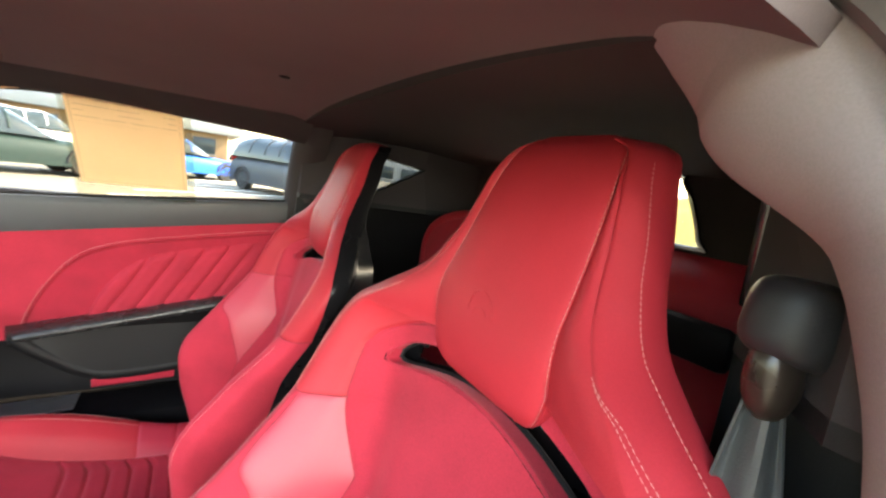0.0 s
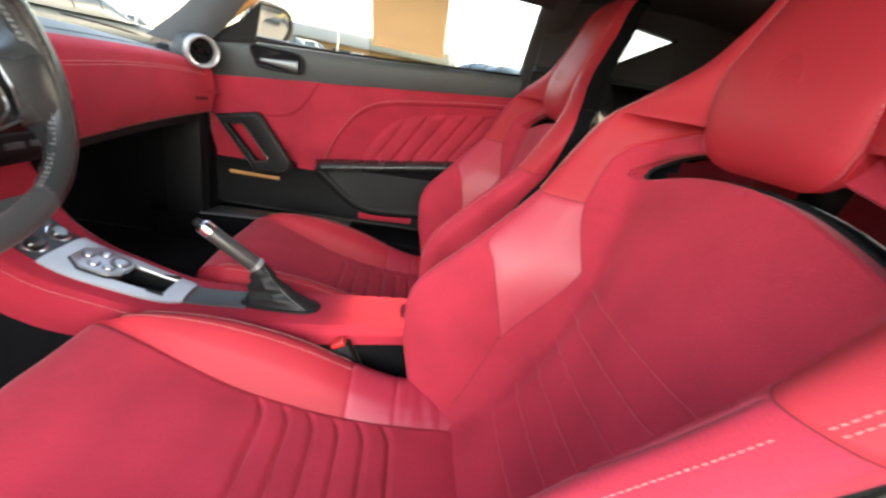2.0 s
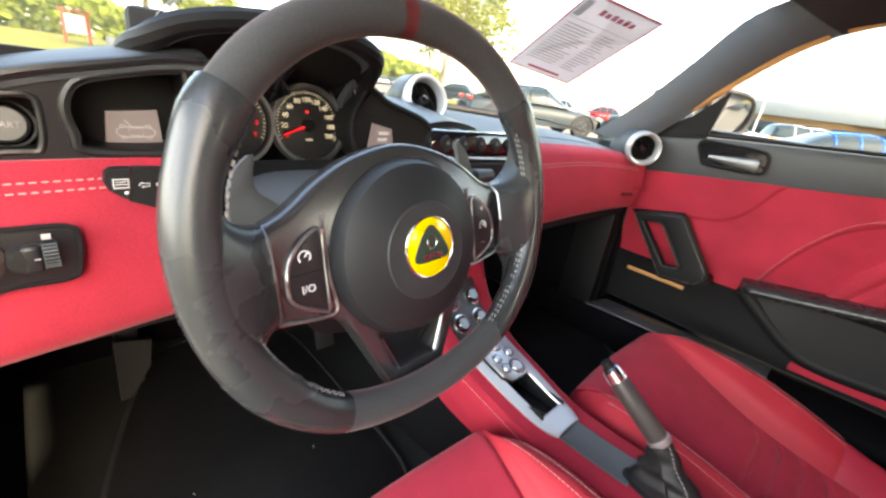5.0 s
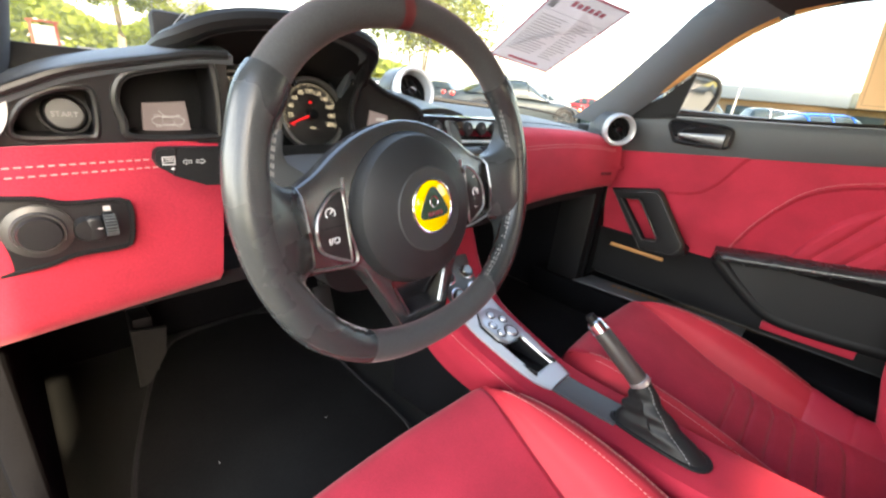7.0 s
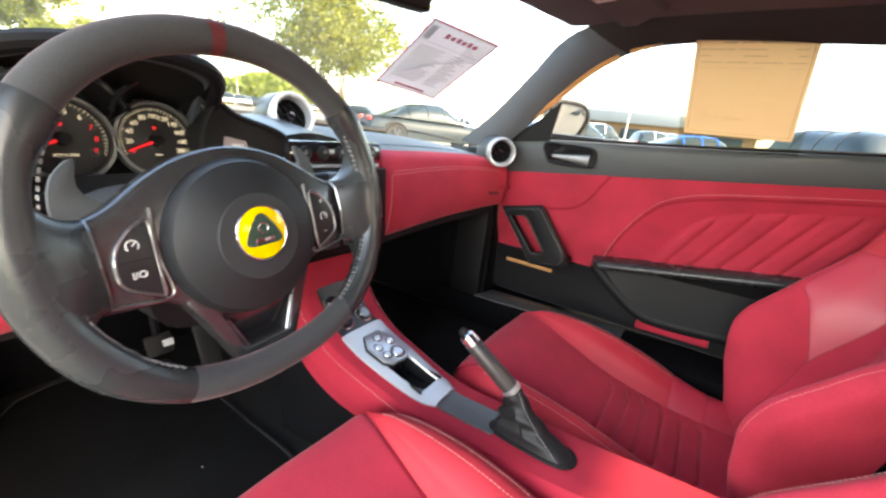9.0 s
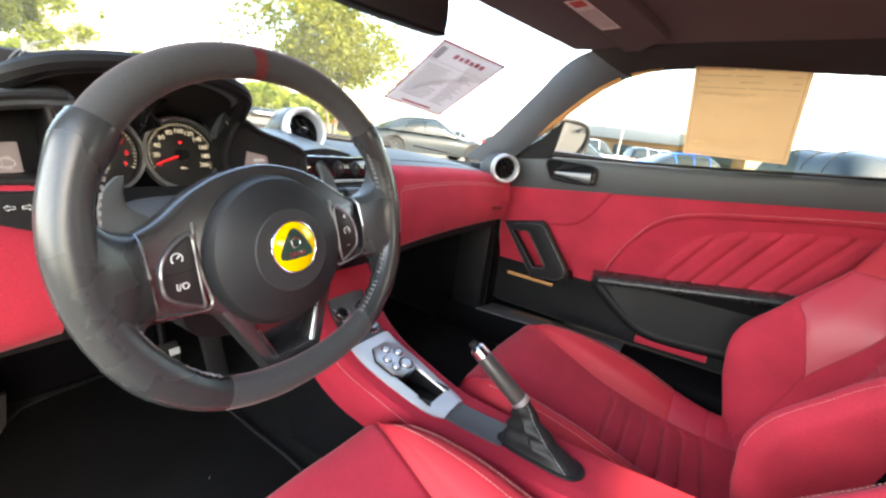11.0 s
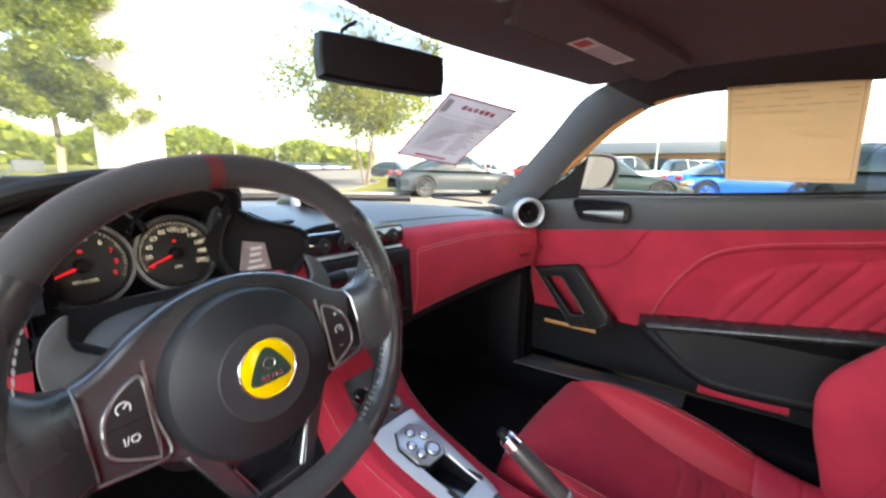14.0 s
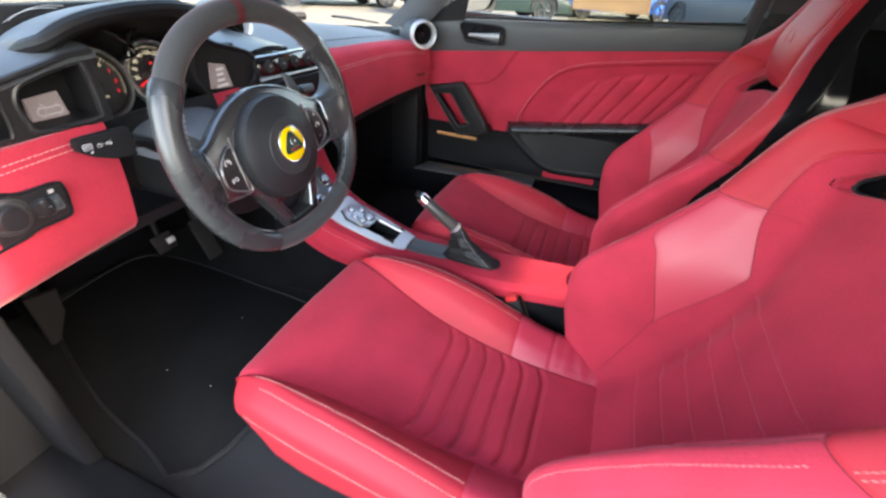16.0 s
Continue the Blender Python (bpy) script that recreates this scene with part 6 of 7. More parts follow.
part("collar", tube([ringc - ax * 0.006, ringc - ax * 0.004, ringc + ax * 0.004, ringc + ax * 0.006], [0.0165, 0.0185, 0.0185, 0.0165], 20), ALLOY, hb, "silver collar")
part("tip", tube([ringc + ax * d for d in (0.110, 0.112, 0.130, 0.134)], [0.0150, 0.0165, 0.0150, 0.0115], 20), CHROME, hb, "chrome lever tip")
part("release_button", tube([ringc + ax * d for d in (0.132, 0.144, 0.146)], [0.0085, 0.0085, 0.007], 14), PLASTIC, hb, "black release button")

bk = thing("belt_buckle", "black belt buckle with a red release button", "seat belt", (-0.108, 0.37, 0.14))
bt = pose(0, 0, 0, -28, 0, 0)
part("body", box((-0.108, 0.372, 0.295), (0.030, 0.050, 0.085), 0.006, bt), PLASTIC, bk)
part("button", box((-0.108, 0.390, 0.337), (0.024, 0.030, 0.012), 0.003, bt), BUCKLE_RED, bk, "red press button")
part("stem", tube([(-0.108, 0.33, 0.16), (-0.108, 0.355, 0.26)], 0.012, 8, flat=0.5, up=(1, 0, 0)), PLASTIC, bk)
part("print", bars(Matrix.Translation((-0.108, 0.3955, 0.300)) @ pose(0, 0, 0, 62), [(0, 0, 0.012, 0.005)]), PALE_MARK, bk, smooth=False)

# ---- passenger door ----
door = thing("passenger_door", "closed passenger door lined in red suede with quilted panel", "car door", (0.80, 0.45, 0.27))


def z_red(y):
    return 0.750 + (1.0 - y) * 0.108


def z_sill(y):
    return smooth_lerp(y, (-0.06, 0.10, 0.45, 0.84, 1.05), (0.938, 0.927, 0.902, 0.882, 0.866))


def x_door(z):
    return smooth_lerp(z, (0.27, 0.40, 0.47, 0.55, 0.65, 0.75, 0.85, 0.95), (0.855, 0.850, 0.835, 0.800, 0.785, 0.768, 0.752, 0.738))


def z_low(y):
    return 0.455 if y > 0.66 else 0.478 + (0.66 - y) * 0.165


def arc_out(y):
    return smooth_lerp(y, (-0.06, 0.019, 0.245, 0.40, 0.494, 0.56, 0.605, 0.64), (0.825, 0.820, 0.789, 0.762, 0.718, 0.635, 0.545, 0.44))


def arc_in(y):
    return smooth_lerp(y, (-0.06, 0.033, 0.15, 0.296, 0.372, 0.42, 0.462, 0.49), (0.790, 0.781, 0.764, 0.733, 0.694, 0.640, 0.560, 0.46))


def seam_z(y):
    return smooth_lerp(y, (0.632, 0.660, 0.700, 0.750, 0.852, 1.0), (0.80, 0.765, 0.700, 0.657, 0.637, 0.618))


def door_red(y, z):
    x = x_door(z)
    if y > 0.64 and z > seam_z(y):
        x -= 0.006 * min(1, (z - seam_z(y)) / 0.006)
    d = arc_out(y) - z
    if d > 0 and y < 0.64:
        x += 0.007 * min(1, d / 0.008)
    e = arc_in(y) - z
    if e > 0 and y < 0.49:
        x -= 0.012 * min(1, e / 0.018) ** 0.6
        w = (y - 0.422 + 0.60 * (z - 0.556)) / 0.064
        f = w - math.floor(w) - 0.5
        x += 0.010 * max(0.0, 1 - (1 - abs(2 * f)) / 0.6) ** 1.8
    return Vector((x, y, z))


bm = grid(260, 96, lambda u, v: door_red(-0.06 + 1.09 * u, z_low(-0.06 + 1.09 * u) - 0.004 + (z_red(-0.06 + 1.09 * u) - z_low(-0.06 + 1.09 * u) + 0.004) * v))


def kind_of(c):
    if c.y < 0.49 and c.z < arc_in(c.y):
        return 2
    if c.y < 0.64 and c.z < arc_out(c.y):
        return 1
    return 0


for k, (nm, mt, lb) in enumerate((("door_panel", SUEDE, "red suede door lining"), ("door_recess", SUEDE_DARK, "dark red suede recess"), ("quilted_panel", SUEDE, "red suede panel quilted in slanting channels"))):
    b2 = bm.copy()
    bmesh.ops.delete(b2, geom=[f for f in b2.faces if kind_of(f.calc_center_median()) != k], context="FACES")
    part(nm, thick(b2, 0.004), mt, door, lb)
bm.free()
rows = [[door_red(y, arc_out(y) + 0.007) + Vector((-0.0050, 0, 0)) for y in np.linspace(-0.04, 0.625, 90)]]
for k in range(-1, 7):
    yb = 0.422 - 0.064 * k
    line = [door_red(yb - 0.60 * (z - 0.556), z) + Vector((-0.0012, 0, 0)) for z in np.linspace(0.5, 0.80, 60) if z < arc_in(yb - 0.60 * (z - 0.556)) - 0.004 and z > z_low(yb - 0.60 * (z - 0.556)) + 0.01 and -0.05 < yb - 0.60 * (z - 0.556) < 0.48]
    if len(line) > 4:
        rows.append(line)
part("door_stitching", join(dashes(rows[0], 0.0045, 0.0022, 0.0010, 0.0010), *[dashes(r, 0.004, 0.0028, 0.0008, 0.0008) for r in rows[1:]]), THREAD, door, "pale thread", smooth=False)
part("seam_line", tube([door_red(y, seam_z(y) - 0.002) for y in np.linspace(0.638, 0.99, 50)], 0.0018, 5), SEAM, door)


def belt_trim(u, v):
    y = -0.06 + 1.11 * u
    z = z_red(y) - 0.002 + (z_sill(y) - z_red(y) + 0.002) * v
    return (x_door(z) - 0.010 * math.sin(math.pi * min(1, v + 0.12)) ** 0.5 + 0.03 * max(0, v - 0.93) / 0.07 * 0.5, y, z)
part("belt_trim", thick(grid(60, 16, belt_trim), 0.012), TRIM, door, "charcoal door top trim")
part("window_wiper_strip", tube([(x_door(0.93) + 0.004, y, z_sill(y) + 0.001) for y in np.linspace(-0.05, 0.9, 30)], 0.005, 6), PLASTIC, door, "black strip under the window")
# sail panel in front of the window
part("sail_panel", slab([(0.742, 1.04, 0.85), (0.742, 0.862, 0.872), (0.722, 0.835, 1.0), (0.735, 0.91, 0.93)], (0.01, 0, 0), 0.002), PLASTIC, door, "black mirror corner panel")
# release handle in its recess
rc = spline([(0.745, 0.868, 0.862), (0.748, 0.80, 0.866), (0.749, 0.715, 0.862), (0.752, 0.700, 0.842), (0.753, 0.702, 0.815), (0.754, 0.715, 0.806), (0.752, 0.838, 0.805), (0.749, 0.853, 0.818)], 40, True)
rc = [p + Vector((-0.017, 0, 0)) for p in rc]
part("release_bezel", tube([p + Vector((-0.001, 0, 0)) for p in rc], 0.0045, 8, closed=True, up=(1, 0, 0)), PLASTIC, door, "black bezel of the door release")
part("release_well", slab(rc, (0.004, 0, 0)), GLOSS_BLACK, door, "black recess of the door release", smooth=False)
part("release_lever", grid(20, 12, lambda u, v: (0.733 - 0.007 * math.sin(math.pi * v) ** 0.7 * (0.35 + 0.65 * u), 0.838 - 0.122 * u, 0.826 - 0.002 * u + (0.006 + 0.013 * u ** 1.1) * math.cos(math.pi * v))), LEVER, door, "satin metal door release lever")
# pull handle: a leaning four-sided loop
out_ = [(0.992, 0.622), (0.850, 0.652), (0.832, 0.640), (0.727, 0.498), (0.726, 0.470), (0.745, 0.448), (0.850, 0.436)]
in_ = [(0.950, 0.598), (0.896, 0.608), (0.884, 0.600), (0.806, 0.496), (0.811, 0.486), (0.850, 0.480)]
part("pull_loop", slab([(0.752, y, z) for y, z in out_], (-0.030, 0, 0), 0.008, ([(0.752, y, z) for y, z in in_],), 3), PLASTIC, door, "black leather pull handle")
part("pull_edging", tube([(0.7215, y, z) for y, z in in_], 0.003, 6, closed=True, up=(1, 0, 0)), GUNMETAL, door, "satin metal edging of the pull handle")
o2 = [(0.7225, 0.857 + (y - 0.857) * 0.93, 0.545 + (z - 0.545) * 0.90) for y, z in out_]
part("pull_stitching", dashes(o2 + o2[:1], 0.004, 0.003), THREAD_GREY, door, smooth=False)
part("pull_foot", tube([(0.80, 0.735, 0.470), (0.745, 0.735, 0.468)], 0.016, 12), PLASTIC, door)
part("lamp_strip", box((0.822, 0.885, 0.402), (0.006, 0.19, 0.013), 0.003), TAN_SEAL, door, "amber door lamp strip")
# lower door and armrest
part("lower_door", thick(grid(60, 12, lambda u, v: (x_door(0.27 + (z_low(-0.06 + 1.11 * u) - 0.27) * v), -0.06 + 1.11 * u, 0.27 + (z_low(-0.06 + 1.11 * u) - 0.27) * v)), 0.01), PLASTIC, door, "black lower door lining")


def arm(u, v):
    y = 0.655 - 0.72 * u
    zt = 0.499 + (0.655 - y) * 0.165
    a = v * math.pi
    w = 0.074 * min(1, (u / 0.05) ** 0.5 if u < 0.05 else 1)
    return (0.815 - w * math.sin(a) ** 0.6, y, zt - 0.014 + 0.020 * math.cos(a))
part("armrest", grid(60, 14, arm), WHEEL_LEATHER, door, "padded black armrest")
part("armrest_cap", raw([arm(0.0, k / 14) for k in range(15)], [tuple(range(15))]), WHEEL_LEATHER, door)
pk = spline([(0.0, 0.640, 0.462), (0.0, 0.56, 0.398), (0.0, 0.48, 0.345), (0.0, 0.40, 0.330), (0.0, 0.20, 0.345), (0.0, -0.03, 0.37)], 40)
part("pocket_lip", tube([(0.812, p.y, p.z + 0.004) for p in pk], 0.014, 10, flat=1.4), PLASTIC, door, "black lip of the door pocket")
part("pocket_face", thick(grid(30, 6, lambda u, v: (0.806 + 0.02 * v, pk[int(u * 39)].y, pk[int(u * 39)].z + (0.475 + (0.655 - pk[int(u * 39)].y) * 0.165 - pk[int(u * 39)].z) * v)), 0.006), PLASTIC, door, "black door pocket face")
part("red_lamp_strip", box((0.838, 0.36, 0.300), (0.020, 0.22, 0.026), 0.004, pose(0, 0, 0, -2)), SUEDE_DARK, door, "red strip low on the door")
part("door_outer_skin", thick(grid(30, 12, lambda u, v: (0.90 + 0.03 * math.sin(math.pi * v) - 0.09 * max(0, v - 0.8) / 0.2, -0.06 + 1.15 * u, 0.20 + 0.70 * v)), 0.006), PAINT, door, "dark grey painted outer skin")
# window glass
wo = [(0.742, 0.862, 0.882), (0.735, 0.84, 0.93), (0.708, 0.79, 1.04), (0.672, 0.725, 1.12), (0.655, 0.60, 1.167), (0.648, 0.446, 1.170), (0.640, 0.2, 1.165), (0.612, -0.02, 1.147), (0.690, -0.03, 1.03), (0.738, -0.04, 0.935)]
def onglass(y, z):
    return Vector((0.753 - 0.42 * (z - 0.88) - 0.04 * max(0, (z - 1.0)), y, z))
wl = [Vector((onglass(y, z).x + 0.006, y, z)) for x, y, z in wo]
gl = slab(wl, (0.003, 0, 0))
ob = part("window_pane", gl, PANE, door, "clear side window glass", smooth=False)
ob.visible_shadow = False

# door mirror outside
mi = thing("door_mirror", "black door mirror outside the passenger window", "mirror", (1.02, 0.93, 0.86))
mo = spline([(0.935, 0.935, 1.008), (1.03, 0.885, 1.016), (1.085, 0.858, 1.000), (1.100, 0.850, 0.95), (1.075, 0.862, 0.893), (1.02, 0.890, 0.878), (0.940, 0.932, 0.880), (0.928, 0.939, 0.94)], 40, True)
mc = sum(mo, Vector()) / 40
def shellm(u, v):
    p = mo[int(round(u * 40)) % 40]
    q = mc.lerp(p, 1 - 0.75 * v ** 2.5)
    return (q.x + 0.045 * v, q.y + 0.09 * v, q.z)
part("mirror_shell", grid(40, 8, shellm, True), PAINT, mi, "dark painted mirror shell")
part("mirror_pane", slab([mc.lerp(p, 0.93) + Vector((0, -0.003 - 0.13 * (p.z - mc.z), 0)) for p in mo], (0, 0.003, 0)), MIRROR, mi, "mirror glass", smooth=False)
part("mirror_rim", tube([p + Vector((0, -0.004, 0)) for p in mo], 0.011, 8, closed=True, up=(0.46, 0.89, 0)), PLASTIC, mi)
part("mirror_arm", tube([(1.02, 0.96, 0.90), (0.95, 0.97, 0.885), (0.86, 0.96, 0.87)], [0.022, 0.024, 0.03], 12, flat=0.6), PAINT, mi)

# brown sheet in a clear sleeve on the window
stk = thing("window_sheet", "brown printed sheet in a clear sleeve taped inside the window", "paper sheet", onglass(0.355, 0.905))
def sheetq(y0, y1, z0, z1, off, d=0.0008):
    pts = [onglass(y - 0.085 * (1.163 - z), z) + Vector((off, 0, 0)) for y, z in ((y0, z0), (y1, z0), (y1, z1), (y0, z1))]
    return slab(pts, (-d, 0, 0))
part("sleeve", sheetq(0.506, 0.230, 0.890, 1.165, 0.0016), FILM, stk, "clear plastic sleeve", smooth=False)
part("sheet", sheetq(0.493, 0.250, 0.940, 1.163, -0.0004), STICKER, stk, smooth=False)
random.seed(8)
lines = []
for k in range(15):
    z = 1.150 - 0.0135 * k - (0.02 if k > 8 else 0)
    if z < 0.955:
        break
    y = 0.481
    while y > 0.275:
        w = random.uniform(0.02, 0.10)
        w = min(w, y - 0.265)
        if random.random() < 0.75:
            lines.append(sheetq(y, y - w, z, z + (0.0014 if k % 4 else 0.0024), -0.0016, 0.0003))
        y -= w + 0.008
lines += [sheetq(0.486, 0.257, zz, zz + 0.0012, -0.0016, 0.0003) for zz in (0.985, 1.02, 1.156, 0.947)] + [sheetq(yy, yy - 0.0015, 0.947, 1.157, -0.0016, 0.0003) for yy in (0.486, 0.259)]
part("print", join(*lines), STICKER_INK, stk, smooth=False)

# sales card propped under the windscreen
c1, c2, c3 = Vector((0.553, 0.998, 1.129)), Vector((0.455, 1.395, 1.004)), Vector((0.642, 1.284, 0.970))
ex, ey = (c3 - c2), (c1 - c3)
ex.normalize()
ey = (ey - ex * ey.dot(ex)).normalized()
ez = ex.cross(ey)
cc = (c1 + c2) / 2
tag = thing("sales_card", "white sales card with crimson print hanging behind the windscreen", "card", cc)


def oncard(a, b, lift=0.0):
    """a, b in 0..1 across and up the card."""
    return c2 + (c3 - c2) * a + (c1 - c3) * b + ez * lift


def cardq(a0, a1, b0, b1, lift, d=0.0004):
    return slab([oncard(a0, b0, lift), oncard(a1, b0, lift), oncard(a1, b1, lift), oncard(a0, b1, lift)], ez * d)


part("card", cardq(0, 1, 0, 1, 0, 0.0008), CARD, tag, smooth=False)
red = [cardq(0.0, 1, 0.975, 1.0, 0.0009), cardq(0.0, 1, 0.0, 0.02, 0.0009), cardq(0, 0.025, 0, 1, 0.0009), cardq(0.975, 1, 0, 1, 0.0009), cardq(0.25, 0.75, 0.055, 0.085, 0.0009)]
for k in range(6):
    red.append(cardq(0.30 + 0.085 * k, 0.36 + 0.085 * k, 0.84, 0.90 - 0.01 * (k % 2), 0.0009))
part("red_print", join(*red), CARD_RED, tag, "crimson border and lettering", smooth=False)
random.seed(5)
part("grey_print", join(*[cardq(0.10, 0.10 + random.uniform(0.3, 0.45), 0.18 + 0.035 * k, 0.192 + 0.035 * k, 0.0009) for k in range(15)] + [cardq(0.62, 0.62 + random.uniform(0.15, 0.28), 0.18 + 0.035 * k, 0.192 + 0.035 * k, 0.0009) for k in range(15)] + [cardq(0.05, 0.95, 0.735, 0.74, 0.0009), cardq(0.05, 0.14, 0.76, 0.93, 0.0009)]), INK, tag, smooth=False)

# interior mirror
im = thing("interior_mirror", "black interior mirror on a jointed mount", "mirror", (-0.033, 0.945, 1.09))
MM = Matrix.Translation((-0.041, 0.945, 1.131)) @ pose(0, 0, 0, 88.5, 0.3, -15.2)
ol = spline([(-0.119, 0.027, 0), (-0.110, 0.0345, 0), (0, 0.037, 0), (0.110, 0.0355, 0), (0.120, 0.029, 0), (0.123, 0.0, 0), (0.119, -0.029, 0), (0.109, -0.0355, 0), (0, -0.037, 0), (-0.109, -0.0345, 0), (-0.118, -0.027, 0), (-0.122, 0, 0)], 72, True)
part("housing", slab([MM @ Vector((p.x, p.y, -0.026)) for p in ol], MM.to_3x3() @ Vector((0, 0, 0.030)), 0.007, seg=4), PLASTIC, im)
part("mirror_glass", slab([MM @ Vector((p.x * 0.955, p.y * 0.88, 0.0042)) for p in ol], MM.to_3x3() @ Vector((0, 0, 0.0012))), DARK_MIRROR, im, "dimmed mirror glass", smooth=False)
part("mount", join(tube([(-0.030, 0.965, 1.135), (-0.026, 0.985, 1.165), (-0.020, 1.01, 1.178)], [0.014, 0.012, 0.016], 12), box((-0.012, 0.985, 1.166), (0.05, 0.022, 0.016), 0.004), box((0.03, 0.978, 1.166), (0.02, 0.02, 0.02), 0.004)), PLASTIC, im, "black jointed mount")
part("cable", tube(spline([(-0.03, 1.0, 1.178), (-0.075, 0.99, 1.165), (-0.115, 0.975, 1.172), (-0.10, 0.955, 1.188)], 20), 0.003, 6), PLASTIC, im)

# sun visor and roof console
vz = thing("sun_visor", "grey fabric sun visor folded against the headliner", "sun visor", (0.285, 0.68, 1.16))
VM = Matrix.Translation((0.288, 0.676, 1.204)) @ pose(0, 0, 0, -2, 3, -14)
vo = spline([(-0.21, 0.060, 0), (-0.175, 0.072, 0), (0.28, 0.064, 0), (0.305, 0.050, 0), (0.300, 0.030, 0), (0.225, -0.058, 0), (0.195, -0.066, 0), (-0.27, -0.072, 0), (-0.302, -0.064, 0), (-0.300, -0.044, 0)], 80, True)
part("flap", slab([VM @ Vector((p.x, p.y, 0.010)) for p in vo], VM.to_3x3() @ Vector((0, 0, -0.017)), 0.006, seg=4), LINER, vz)
part("flap_seam", tube([VM @ Vector((p.x * 0.97, p.y * 0.90, -0.007)) for p in vo], 0.0012, 6, closed=True), TRIM, vz)
part("visor_label", slab([VM @ Vector((x, y, -0.0075)) for x, y in ((-0.065, 0.046), (0.115, 0.046), (0.115, 0.000), (-0.065, 0.000))], VM.to_3x3() @ Vector((0, 0, -0.0006))), PALE_MARK, vz, "white warning label", smooth=False)
part("label_print", box((0, 0, 0), (0.030, 0.030, 0.0004), 0, VM @ pose(-0.044, 0.023, -0.0085)), BUCKLE_RED, vz, "red warning disc", smooth=False)
part("label_rows", join(*[box((0, 0, 0), (0.110, 0.003, 0.0004), 0, VM @ pose(0.045, 0.007 + 0.008 * k, -0.0085)) for k in range(5)]), INK, vz, smooth=False)
part("hinge", tube([VM @ Vector((-0.19, 0.074, 0.004)), VM @ Vector((-0.11, 0.075, 0.004))], 0.006, 10), PLASTIC, vz)
lamp = thing("roof_lamp", "small unlit roof lamp console", "lamp", (-0.013, 0.74, 1.17))
part("housing", box((-0.013, 0.742, 1.212), (0.050, 0.040, 0.014), 0.005, None, 3), LINER, lamp)
part("lens", box((-0.013, 0.742, 1.2045), (0.026, 0.018, 0.003), 0.001), SATIN_BLACK, lamp, "dark lamp lens")

# driver's belt at the door pillar
sb_ = thing("seat_belt", "grey webbing belt hanging from a black shoulder guide", "seat belt", (-0.64, -0.12, 0.30))
def guide(u, v):
    a, b = 2 * math.pi * u, math.pi * (v - 0.5)
    ca = abs(math.cos(b)) ** 0.45
    p = Vector((0.027 * math.cos(a) * ca, 0.048 * math.copysign(abs(math.sin(a)) ** 0.6, math.sin(a)) * ca, 0.027 * math.copysign(abs(math.sin(b)) ** 0.6, math.sin(b))))
    return pose(-0.642, -0.122, 1.014, 8, 0, -16) @ p
part("guide_cover", grid(32, 20, guide, True), AIRBAG, sb_, "black guide cover")


def ring_bulb(u, v):
    a, b = 2 * math.pi * u, math.pi * (v - 0.5)
    p = Vector((0.015 * math.cos(a) * math.cos(b), 0.020 * math.sin(a) * math.cos(b), 0.030 * math.sin(b)))
    return pose(-0.635, -0.098, 0.980, -12, 0, 0) @ p
part("guide_ring", grid(24, 16, ring_bulb, True), BRONZE_DARK, sb_, "dark bronze belt loop")
part("guide_bolt", lathe([(0, 0.006), (0.010, 0.005), (0.014, 0.0), (0.014, -0.02)], pose(-0.668, -0.118, 1.000, 0, 90, 0), 20), GLOSS_BLACK, sb_)
def web(u, v):
    w = lerp(v, (0, 0.10, 0.3, 1), (0.024, 0.044, 0.070, 0.074))
    x = lerp(v, (0, 0.3, 1), (-0.634, -0.644, -0.668))
    y = lerp(v, (0, 0.3, 1), (-0.100, -0.092, -0.062))
    fold = 0.006 * math.sin(u * 9 + 0.6) * (1 - 0.6 * v)
    return (x + (u - 0.5) * w * 0.85 + fold * 0.5, y + (u - 0.5) * w * 0.5 - fold * 0.85, 0.962 - 0.66 * v)
part("webbing", thick(grid(14, 30, web), 0.002), BELT, sb_, "grey belt webbing")
part("tongue", join(tube([(-0.690, -0.112, 0.785), (-0.690, -0.112, 0.818), (-0.640, -0.080, 0.818), (-0.640, -0.080, 0.785)], 0.004, 8), box((-0.665, -0.096, 0.780), (0.056, 0.010, 0.020), 0.003, None)), CHROME, sb_, "bright belt tongue")
part("belt_recess", box((-0.655, -0.215, 0.58), (0.17, 0.02, 0.78), 0.006), PLASTIC, car, "black panel behind the belt")

lb_ = thing("warning_tag", "small yellow and black warning tag behind the driver's seat", "tag", (-0.335, -0.165, 0.77))
part("tag", box((-0.335, -0.165, 0.784), (0.16, 0.004, 0.022), 0.001, pose(0, 0, 0, 0, 4, 0)), YELLOW, lb_)
part("tag_print", join(*[box((-0.39 + 0.022 * k, -0.162, 0.788 - 0.0015 * k), (0.010, 0.003, 0.010), 0) for k in range(6)]), PLASTIC, lb_, smooth=False)

# plain body outside the cabin
bodyx = thing("car_body", "dark grey painted nose and tail of the sports car", "car body", (0, 2.4, 0.2))
part("bonnet", thick(grid(24, 16, lambda u, v: (-0.86 + 1.72 * u, 1.92 + 1.1 * v - 0.5 * (2 * u - 1) ** 2 * (1 - v) * 0.7 - 0.25 * (2 * u - 1) ** 2 * v, 0.80 - 0.30 * v ** 1.6 - 0.06 * (2 * u - 1) ** 4)), 0.01), PAINT, bodyx)
part("nose", thick(grid(24, 8, lambda u, v: (-0.86 + 1.72 * u, 3.02 + 0.03 * math.sin(math.pi * v) - 0.25 * (2 * u - 1) ** 2, 0.50 - 0.30 * v)), 0.01), PAINT, bodyx)
